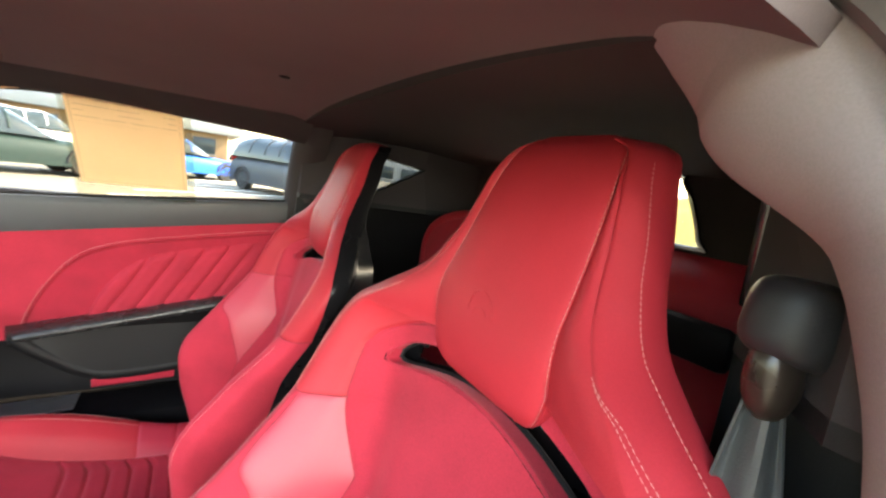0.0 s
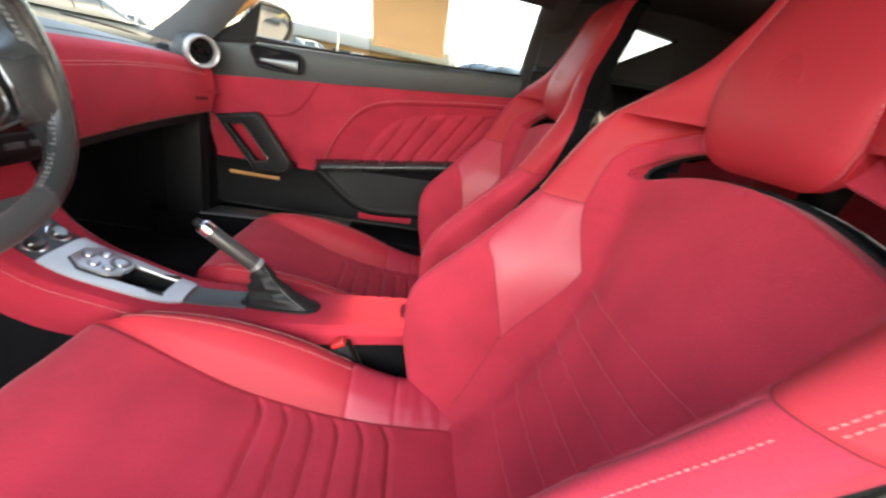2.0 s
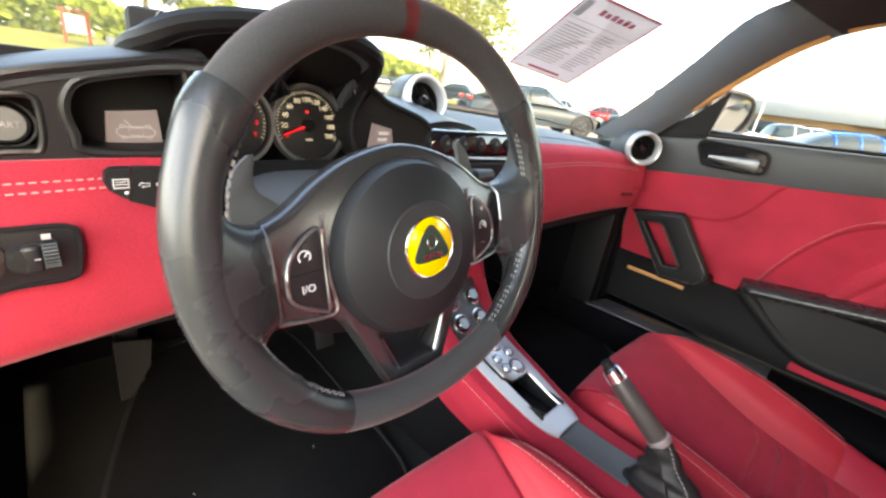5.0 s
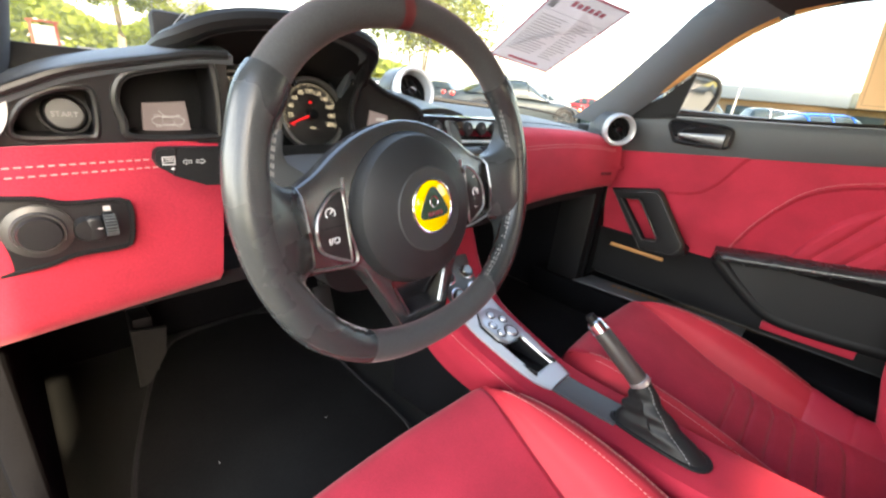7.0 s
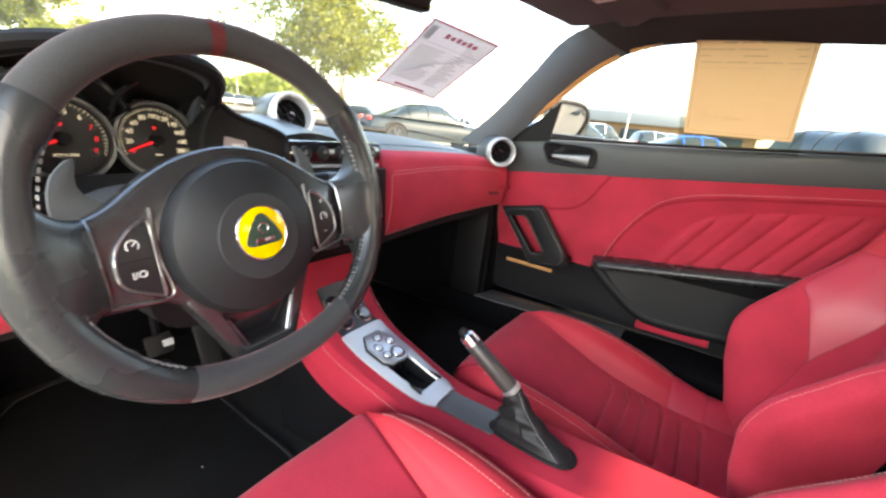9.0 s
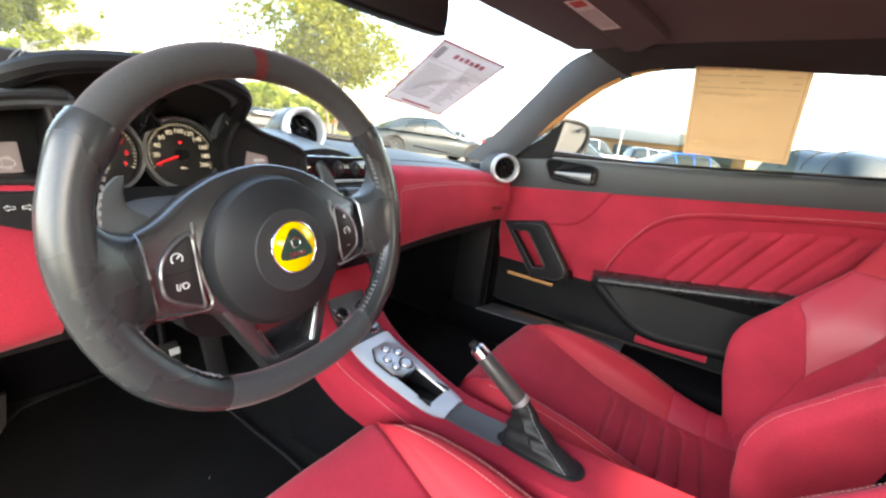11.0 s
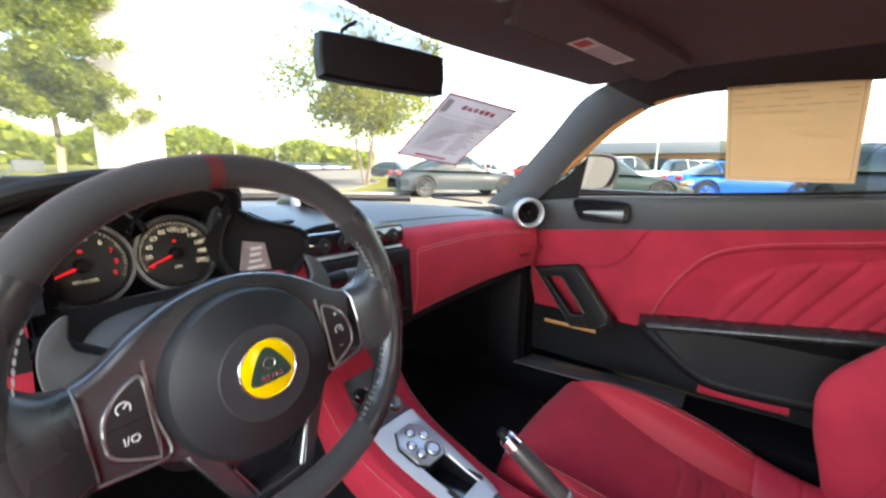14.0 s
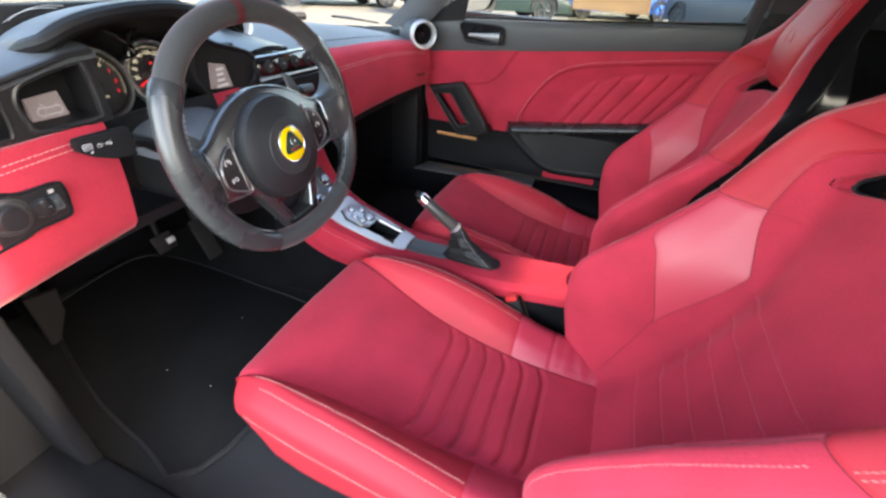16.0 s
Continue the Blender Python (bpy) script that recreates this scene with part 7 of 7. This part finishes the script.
for s in (1, -1):
    part("front_wing", thick(grid(20, 8, lambda u, v: (s * (0.88 - 0.02 * u), 1.10 + 1.66 * u, 0.20 + (0.62 - 0.12 * u) * v)), 0.01), PAINT, bodyx)
    part("rear_wing", thick(grid(20, 8, lambda u, v: (s * (0.92 - 0.08 * u), -0.10 - 1.2 * u, 0.20 + 0.66 * v)), 0.01), PAINT, bodyx)
    part("rear_shoulder", thick(grid(20, 6, lambda u, v: (s * (0.86 - 0.10 * u - 0.09 * v), -0.06 - 1.24 * u, 0.86 + 0.05 * v)), 0.01), PAINT, bodyx)
part("engine_cover", thick(grid(24, 12, lambda u, v: (-0.62 + 1.24 * u, -0.66 - 0.66 * v, 0.955 - 0.08 * v + 0.03 * math.sin(math.pi * u))), 0.01), PAINT, bodyx)
part("tail", box((0, -1.32, 0.55), (1.66, 0.04, 0.70), 0.015), PAINT, bodyx)

# ---- outside ----
ASPHALT = material("pale_worn_asphalt", (0.135, 0.122, 0.100), 0.9, vary=0.25, grain=14, bump=0.3, broad=0.35, spec=0.08)
GRASS = material("sunlit_mown_grass", (0.115, 0.120, 0.014), 0.95, grain=5, bump=0.5, broad=0.25, second=(0.135, 0.118, 0.018), spec=0.08)
GRASS_DRY = material("dry_golden_grass", (0.23, 0.175, 0.040), 0.95, grain=5, bump=0.5, broad=0.25, second=(0.18, 0.150, 0.035), spec=0.08)
KERB = material("concrete_kerb", (0.22, 0.21, 0.19), 0.9, vary=0.15, grain=20, bump=0.3, broad=1.2, spec=0.08)
LEAF = paper("maple_leaves", (0.130, 0.160, 0.012), 0.40, (0.25, 0.285, 0.016), 0.55)
LEAF_B = paper("yellowing_leaves", (0.16, 0.175, 0.02), 0.40, (0.30, 0.30, 0.028), 0.5)
BARK = material("grey_bark", (0.22, 0.17, 0.12), 0.95, vary=0.3, grain=30, bump=0.8, broad=3)
WALL_WHITE = material("white_painted_sign", (0.42, 0.42, 0.41), 0.7, vary=0.04, grain=20, bump=0.05, broad=1)
ROOF_GREY = material("grey_metal_roof", (0.20, 0.21, 0.21), 0.6, vary=0.08, grain=8, bump=0.1, broad=0.5)
WALL_BROWN = material("tan_brick_wall", (0.17, 0.11, 0.06), 0.9, vary=0.15, grain=8, bump=0.2, broad=0.5)
STEEL = material("painted_steel_post", (0.35, 0.34, 0.33), 0.5, metal=0.3, vary=0.1, grain=20, bump=0.1)
SIGN_RED = material("red_painted_timber", (0.30, 0.06, 0.03), 0.8, vary=0.2, grain=20, bump=0.2)
SIGN_OVAL = material("red_sign_plate", (0.45, 0.03, 0.03), 0.5, vary=0.05, grain=20, bump=0.0)
RIM_DARK = material("dark_alloy_rim", (0.055, 0.055, 0.058), 0.5, vary=0.1, grain=40, bump=0.05, spec=0.2)
TYRE = material("tyre_rubber", (0.02, 0.02, 0.02), 0.9, vary=0.2, grain=60, bump=0.2)
CAR_GLASS = material("tinted_car_glass", (0.018, 0.028, 0.032), 0.10, vary=0.1, grain=20, bump=0.0, spec=0.25)
LAMP_RED = material("red_lamp_lens", (0.5, 0.02, 0.02), 0.2, vary=0.05, grain=20, bump=0.0)
LAMP_AMBER = material("amber_lamp_lens", (0.85, 0.25, 0.02), 0.25, vary=0.05, grain=20, bump=0.0)
LAMP_CLEAR = material("clear_lamp_lens", (0.75, 0.76, 0.78), 0.12, vary=0.05, grain=20, bump=0.0)
LINE_WHITE = material("white_road_paint", (0.7, 0.7, 0.66), 0.8, vary=0.15, grain=20, bump=0.1)


def paint(name, c, metal=0.3):
    return material(name, c, 0.5, metal=metal * 0.2, vary=0.05, grain=20, bump=0.0, coat=0.04, spec=0.16)


ground = solo("ground", grid(40, 40, lambda u, v: (-700 + 1400 * u, -700 + 1400 * v, 0)), ASPHALT, "pale worn asphalt car park reaching the horizon", "ground", kind="structure", base=(0, 0, 0))


def verge(name, pts, label, turf=None):
    """A raised lawn with a concrete kerb round it."""
    o = [Vector((x, y, 0)) for x, y in pts]
    top = [p + Vector((0, 0, 0.0)) for p in o]
    g = solo(name, slab(top, (0, 0, 0.13)), turf or GRASS, label, "lawn", kind="structure", base=(pts[0][0], pts[0][1], 0), smooth=False)
    k = part("kerb", tube([(p.x, p.y, 0.07) for p in o], 0.10, 4, closed=True, flat=0.85), KERB, g, "concrete kerb", smooth=False)
    return g


verge("lawn_front", [(-60, -6), (-3.5, 8.5), (0, 15.4), (2.9, 18.8), (9.5, 25.7), (16.8, 34.9), (60, 90), (240, 330), (-260, 330), (-260, -6)], "sunlit mown lawn behind a concrete kerb")
verge("lawn_island", [(6.9, 11.0), (9.5, 12.2), (16, 17.5), (23, 26.5), (25.5, 23.3), (14, 11.5), (9, 9.8)], "grass island with a kerb in the car park")
verge("lawn_rear", [(-60, -8), (-8, -5), (-1.5, -6.2), (12, -9), (17, -10.5), (40, -60), (160, -300), (-260, -300), (-260, -8)], "dry golden grass behind the car", GRASS_DRY)
solo("grass_bank", grid(60, 14, lambda u, v: (-40 + 56 * u, -9.5 - 9 * v - 3.4 * u, 0.10 + 2.3 * min(1, 8 * (1 - u)) * math.sin(v * math.pi / 2) + 0.25 * noise.noise((u * 30, v * 6, 0)) * min(1, v * 4))), GRASS_DRY, "rising bank of dry golden grass behind the car", "grass bank", kind="structure")
solo("bay_lines", join(*[box((10.5 + 1.4 * k, -0.6 - 0.25 * k, 0.004), (5.2, 0.10, 0.006), 0, pose(0, 0, 0, 0, 0, -58)) for k in range(6)]), LINE_WHITE, "white painted parking bay lines", "road marking", kind="structure", smooth=False)


def tree(x, y, h, spread, seed, leafmat, n, label, lean=0.0, multi=1, full=1.0):
    random.seed(seed)
    t = thing("tree", label, "tree", (x, y, 0.0))
    limbs, tips = [], []
    for k in range(multi):
        a0 = 2 * math.pi * k / multi + 0.4
        off = Vector((math.cos(a0), math.sin(a0), 0)) * (0.12 if multi > 1 else 0)
        d = off * 6.0
        trunk = [Vector((x, y, 0.1)) + off + d * (i / 5) * h * 0.35 * (0.6 if multi > 1 else 0) + Vector((lean * i, 0, h * 0.16 * i)) + Vector((random.uniform(-1, 1), random.uniform(-1, 1), 0)) * 0.05 * h / 8 for i in range(6)]
        r0 = h * 0.018 / (1 if multi == 1 else 1.5)
        limbs.append(tube(spline(trunk, 14), [r0 * (1 - 0.055 * i) for i in range(14)], 8))
        for b in range(int(13 * full) if multi == 1 else 8):
            f = random.uniform(0.32, 0.95)
            i0 = min(4, int(f * 5))
            p0 = trunk[i0].lerp(trunk[i0 + 1], f * 5 - i0)
            a = random.uniform(0, 2 * math.pi)
            ln = spread * (0.95 - 0.5 * abs(f - 0.5)) * random.uniform(0.6, 1.0)
            p1 = p0 + Vector((math.cos(a) * ln, math.sin(a) * ln, ln * random.uniform(0.25, 0.7)))
            mid = p0.lerp(p1, 0.5) + Vector((0, 0, ln * 0.12))
            limbs.append(tube(spline([p0, mid, p1], 8), [r0 * 0.38 * (1 - 0.11 * i) for i in range(8)], 6))
            tips += [p0.lerp(p1, w) + Vector((0, 0, 0.1)) for w in (0.45, 0.65, 0.85, 1.0)]
        tips.append(trunk[-1])
    part("trunk", join(*limbs), BARK, t, "grey-brown trunk and limbs")
    verts, faces = [], []
    clumps = []
    for p in tips:
        for _ in range(3):
            clumps.append(p + Vector((random.gauss(0, 1), random.gauss(0, 1), random.gauss(0, 0.8))) * spread * 0.16 * full)
    for _ in range(n):
        c = random.choice(clumps)
        p = c + Vector((random.gauss(0, 1), random.gauss(0, 1), random.gauss(0, 0.7))) * spread * 0.085
        sz = random.uniform(0.6, 1.3) * (0.078 if multi == 1 else 0.115) * h / 9
        ax_ = Vector((random.gauss(0, 1), random.gauss(0, 1), random.gauss(0, 0.5))).normalized()
        bx = ax_.cross(Vector((random.gauss(0, 1), random.gauss(0, 1), random.gauss(0, 1)))).normalized()
        o = len(verts)
        verts += [p - ax_ * sz, p + bx * sz * 0.6, p + ax_ * sz, p - bx * sz * 0.6]
        faces.append((o, o + 1, o + 2, o + 3))
    tagged(part("crown", raw(verts, faces), leafmat, t, "sunlit green leaves with gaps of sky", smooth=False), kind="stuff")
    return t


tree(6.7, 40.5, 15.0, 5.2, 11, LEAF, 80000, "broad green maple tree standing on the lawn", full=1.45)
tree(14.2, 16.6, 6.9, 4.3, 21, LEAF_B, 24000, "slender many-stemmed tree on the grass island", multi=3)
for k, (tx, ty, th) in enumerate(((-14, 46, 11), (-32, 42, 13), (-6, 62, 13), (-50, 30, 13))):
    tree(tx, ty, th, th * 0.34, 40 + k, LEAF, 6000, "green tree at the edge of the lawn")
for k, (tx, ty, th) in enumerate(((58, 40, 3.4), (52, 62, 5.0), (70, 66, 5.5))):
    tree(tx, ty, th, th * 0.38, 60 + k, LEAF, 1500, "small rounded tree beyond the parked cars")

# far woods along the horizon
random.seed(77)
verts, faces = [], []
for k in range(26000):
    w = random.random()
    az = radians(-75 + 118 * w)
    dist = random.uniform(120, 175)
    hgt = (5 + 6 * noise.noise((az * 9, 0, 0)) + 4.5 * max(0, 1 - abs(math.degrees(az) - 8) / 45)) * dist / 130
    p = Vector((math.sin(az) * dist, math.cos(az) * dist, random.uniform(0, 1) ** 0.7 * max(3, hgt)))
    sz = random.uniform(0.5, 1.1)
    a1 = Vector((random.gauss(0, 1), random.gauss(0, 1), random.gauss(0, 1))).normalized()
    b1 = a1.cross(Vector((random.gauss(0, 1), random.gauss(0, 1), random.gauss(0, 1)))).normalized()
    o = len(verts)
    verts += [p - a1 * sz, p + b1 * sz, p + a1 * sz, p - b1 * sz]
    faces.append((o, o + 1, o + 2, o + 3))
solo("far_woods", raw(verts, faces), LEAF, "line of green woods along the horizon", "woods", kind="stuff", base=(0, 130, 0), smooth=False)

sg = thing("sign_tower", "tall white sign tower standing on the lawn", "sign", (11.0, 40.2, 0.1))
part("slab", box((11.0, 40.2, 2.35), (4.4, 0.5, 4.5), 0.05, pose(0, 0, 0, 0, 0, -18)), WALL_WHITE, sg)
part("tower", box((11.0, 40.2, 11.6), (4.1, 0.4, 14.0), 0.05, pose(0, 0, 0, 0, 0, -18)), WALL_WHITE, sg, "tall white sign tower")
SM = Matrix.Translation((10.3, 39.9, 13.7)) @ pose(0, 0, 0, 90, 0, -18)
part("sign_oval", slab([SM @ Vector((2.0 * math.cos(k * 0.157), 0.75 * math.sin(k * 0.157), 0.0)) for k in range(40)], SM.to_3x3() @ Vector((0, 0, 0.06))), SIGN_OVAL, sg, "red oval sign plate", smooth=False)
part("sign_word", lettering("CERTIFIED", 0.62, SM @ pose(0, 0, 0.07), 0.02), WALL_WHITE, sg, smooth=False)
part("sign_word", lettering("VEHICLES", 0.62, SM @ pose(0.3, -1.75, 0.02), 0.02), ROOF_GREY, sg, smooth=False)
part("plinth", box((11.0, 40.2, 0.2), (4.9, 0.9, 0.3), 0.04, pose(0, 0, 0, 0, 0, -18)), KERB, sg)
ks = thing("notice_stand", "small red timber notice stand on the lawn", "notice board", (3.0, 45, 0.1))
part("post", box((2.3, 45, 1.2), (0.18, 0.18, 2.3), 0.02), SIGN_RED, ks)
part("post", box((3.7, 45, 1.2), (0.18, 0.18, 2.3), 0.02), SIGN_RED, ks)
part("board", box((3.0, 44.98, 1.5), (1.4, 0.08, 1.3), 0.02), WALL_WHITE, ks)
part("cap", box((3.0, 45, 2.4), (1.8, 0.4, 0.16), 0.03), SIGN_RED, ks)
ub = solo("utility_box", box((5.6, 45, 0.55), (1.7, 0.9, 0.9), 0.05), ROOF_GREY, "pale utility box on the lawn", "utility box")


def lamp_post(x, y, h):
    p = thing("street_lamp", "tall steel car park lamp post with a flat head", "street lamp", (x, y, 0), "car park lamps")
    part("base", lathe([(0.0, 0.7), (0.28, 0.7), (0.3, 0.0)], pose(x, y, 0), 16), KERB, p)
    part("pole", tube([(x, y, 0.6), (x, y, h)], [0.09, 0.06], 8), STEEL, p)
    part("head", box((x + 0.35, y, h), (0.9, 0.35, 0.12), 0.03), STEEL, p)
    return p


l1 = lamp_post(26.0, 54.0, 9.0)
for q in ((45, 76, 0), (34.2, 19.0, 0), (58, 27, 0), (60, -2, 0), (42, 8, 0)):
    copy_thing(l1, pose(*q))


def parked(name, x, y, heading, length, height, width, body, label, style, roofmat=None, group=""):
    """A parked car: heading in degrees, 0 along +y."""
    c = thing(name, label, "car", (x, y, 0), group)
    T = pose(x, y, 0, 0, 0, heading)
    L, H, W = length, height, width / 2
    if style == "coupe":
        prof_y, belt = (-0.5, -0.46, -0.36, -0.1, 0.16, 0.38, 0.47, 0.5), (0.62, 0.84, 0.90, 0.88, 0.86, 0.76, 0.62, 0.42)
        cab = ((-0.40, 0.0), (-0.22, 0.80), (-0.04, 1.0), (0.06, 0.92), (0.20, 0.0))
    elif style == "suv":
        prof_y, belt = (-0.5, -0.48, -0.40, -0.1, 0.20, 0.40, 0.48, 0.5), (0.70, 1.02, 1.06, 1.06, 1.04, 0.98, 0.86, 0.55)
        cab = ((-0.49, 0.0), (-0.44, 0.92), (-0.1, 1.0), (0.10, 0.93), (0.23, 0.0))
    else:
        prof_y, belt = (-0.5, -0.47, -0.36, -0.1, 0.18, 0.38, 0.47, 0.5), (0.60, 0.88, 0.92, 0.90, 0.88, 0.80, 0.66, 0.45)
        cab = ((-0.40, 0.0), (-0.26, 0.86), (-0.06, 1.0), (0.07, 0.92), (0.21, 0.0))

    def low(u, v):
        yy = -0.5 + v
        top = smooth_lerp(yy, prof_y, belt)
        a = math.pi * u
        wv = W * (1 - 0.10 * abs(2 * v - 1) ** 4) * (1.0 if 0.02 < v < 0.98 else 0.86)
        k = (abs(math.cos(a)) ** 5 + abs(math.sin(a)) ** 5) ** (-0.2)
        return T @ Vector((wv * math.cos(a) * k, yy * L, 0.24 + (top - 0.24) * min(1, math.sin(a) * k)))
    bm = grid(28, 40, low)
    part("body", bm, body, c)
    part("underside", grid(2, 2, lambda u, v: T @ Vector(((2 * u - 1) * W * 0.9, (v - 0.5) * L * 0.96, 0.25))), TYRE, c, smooth=False)
    ys, hs = [q[0] for q in cab], [q[1] for q in cab]

    def house(u, v):
        yy = ys[0] + (ys[-1] - ys[0]) * v
        b = smooth_lerp(yy, prof_y, belt) - 0.02
        hh = max(0.0, smooth_lerp(yy, ys, hs))
        a = math.pi * u
        k = (abs(math.cos(a)) ** 3.5 + abs(math.sin(a)) ** 3.5) ** (-1 / 3.5)
        wv = W * 0.92 * (1 - 0.22 * max(0, math.sin(a)) ** 1.5)
        return T @ Vector((wv * math.cos(a) * k, yy * L, b + (H - b) * hh * min(1, math.sin(a) * k)))
    part("window_band", grid(24, 30, house), CAR_GLASS, c, "dark tinted windows")
    part("roof", grid(14, 16, lambda u, v: Vector(house(0.30 + 0.40 * u, 0.30 + 0.42 * v)) + Vector((0, 0, 0.012))), roofmat or body, c)
    for sd in (1, -1):
        for pv in (0.30, 0.52, 0.72):
            part("window_post", tube([Vector(house(0.5 + sd * (0.5 - w), pv)) + Vector((0, 0, 0.004)) for w in (0.06, 0.14, 0.22, 0.30)], 0.03, 6), roofmat or body, c)
        for yy in (-0.31, 0.31):
            wm_ = T @ pose(sd * (W - 0.12), yy * L, 0.33, 0, 90 * sd, 0)
            wl_ = part("wheel", lathe([(0.20, 0.10), (0.31, 0.125), (0.335, 0.09), (0.335, -0.09), (0.31, -0.11), (0.0, -0.11)], wm_, 24), TYRE, c, "black tyre")
            part("rim", lathe([(0.0, 0.09), (0.06, 0.10), (0.19, 0.085), (0.215, 0.125), (0.225, 0.10)], wm_, 24), RIM_DARK, wl_)
            for sk in range(5):
                an = 2 * math.pi * sk / 5
                part("rim_spoke", tube([wm_ @ Vector((0.03 * math.cos(an), 0.03 * math.sin(an), 0.115)), wm_ @ Vector((0.205 * math.cos(an), 0.205 * math.sin(an), 0.118))], [0.026, 0.018], 6), RIM_DARK, wl_)
            part("wheel_arch", tube([T @ Vector((sd * (W - 0.005), yy * L + 0.39 * math.cos(radians(a)), 0.33 + 0.39 * math.sin(radians(a)))) for a in range(0, 181, 15)], 0.035, 6), TYRE, c)
        part("headlamp", box((0, 0, 0), (0.34, 0.16, 0.12), 0.04, T @ pose(sd * W * 0.68, L * 0.468, 0.66 if style != "suv" else 0.86)), LAMP_CLEAR, c, "clear headlamp")
        part("tail_lamp", box((0, 0, 0), (0.36, 0.12, 0.13), 0.03, T @ pose(sd * W * 0.66, -L * 0.482, 0.78 if style != "suv" else 0.96)), LAMP_RED, c, "red tail lamp")
        part("side_marker", box((0, 0, 0), (0.05, 0.24, 0.06), 0.02, T @ pose(sd * (W * 0.93), L * 0.43, 0.66 if style != "suv" else 0.92)), LAMP_AMBER, c, "amber side marker")
    part("bumper", box((0, 0, 0), (W * 1.75, 0.14, 0.20), 0.05, T @ pose(0, L * 0.485, 0.36)), TYRE, c)
    return c


GREEN_P, GREY_P, BLUE_P = paint("dark_green_paint", (0.012, 0.024, 0.022)), paint("dark_slate_paint", (0.020, 0.028, 0.032)), paint("bright_blue_paint", (0.01, 0.11, 0.55))
WHITE_P, SILVER_P, MAROON_P, BLACK_P, RED_P = paint("white_car_paint", (0.45, 0.45, 0.45), 0.0), paint("silver_car_paint", (0.5, 0.5, 0.52), 0.6), paint("maroon_paint", (0.14, 0.03, 0.04)), paint("charcoal_paint", (0.045, 0.05, 0.055)), paint("red_car_paint", (0.40, 0.02, 0.03))
parked("parked_coupe", 11.5, 8.9, -124, 4.8, 1.38, 1.90, GREY_P, "dark slate coupe parked across the lane", "coupe")
parked("parked_coupe", 12.4, 4.2, -150, 4.8, 1.38, 1.90, GREEN_P, "dark green coupe parked beside the lane", "coupe")
parked("parked_coupe", 17.0, 0.9, -150, 4.6, 1.36, 1.88, BLUE_P, "bright blue coupe parked past the green one", "coupe")
parked("parked_suv", 13.2, -2.6, 118, 4.8, 1.72, 1.95, BLACK_P, "charcoal grey sport utility parked facing the lane", "suv")
parked("parked_suv", 18.5, -4.6, 118, 4.9, 1.85, 1.95, MAROON_P, "maroon sport utility parked behind", "suv")
parked("parked_suv", 24.0, 6.2, -150, 4.6, 1.70, 1.90, WHITE_P, "white sport utility in the next row", "suv")
parked("parked_suv", 29.0, 3.0, -150, 4.6, 1.65, 1.88, SILVER_P, "silver sport utility in the next row", "suv")
parked("parked_suv", 24.0, 17.5, -150, 4.6, 1.72, 1.90, BLACK_P, "charcoal sport utility in the far row", "suv")
row = []
for k, (mt, nm) in enumerate(((GREY_P, "slate"), (RED_P, "red"), (WHITE_P, "white"), (SILVER_P, "silver"))):
    row.append(parked("parked_sedan", 25.5 + 2.6 * k, 51.5 + 1.5 * k, 150, 4.7, 1.45, 1.82, mt, nm + " saloon car in a long row of parked cars", "sedan", group="far row of cars"))
for k in range(4, 18):
    copy_thing(row[2 + k % 2] if k % 5 else row[0], pose(25.5 + 2.7 * k, 51.5 + 2.1 * k, 0, 0, 0, 0))
for k in range(7):
    copy_thing(row[(k * 3) % 4], pose(27 + 4.2 * k, 27 - 2.6 * k, 0, 0, 0, 55))

bl = thing("showroom_building", "long low building with grey roof and tan brick wall", "building", (66, 9, 0))
part("wall", box((66, 9, 1.6), (16, 24, 3.2), 0.05), WALL_BROWN, bl, "tan brick wall")
part("roof", box((66, 9, 3.9), (18, 27, 1.5), 0.15), ROOF_GREY, bl, "grey metal fascia and roof")
for k in range(6):
    wn_ = part("window", box((57.9, -0.5 + 3.6 * k, 1.6), (0.12, 2.4, 1.9), 0.03), CAR_GLASS, bl, "dark shop window")
    part("window_surround", box((57.86, -0.5 + 3.6 * k, 0.6), (0.14, 2.6, 0.10), 0.02), ROOF_GREY, wn_)
bl2 = thing("showroom_building", "pale grey commercial building across the car park", "building", (80, -40, 0))
part("wall", box((80, -40, 2.4), (16, 50, 4.8), 0.05), ROOF_GREY, bl2, "pale grey wall")
part("roof", box((80, -40, 5.2), (17, 51, 0.9), 0.1), WALL_WHITE, bl2, "white roof edge")
for k in range(9):
    wn_ = part("window", box((71.9, -60 + 5 * k, 1.7), (0.12, 3.4, 2.2), 0.03), CAR_GLASS, bl2, "dark shop window")
    part("window_surround", box((71.86, -60 + 5 * k, 0.5), (0.14, 3.6, 0.12), 0.02), WALL_WHITE, wn_)
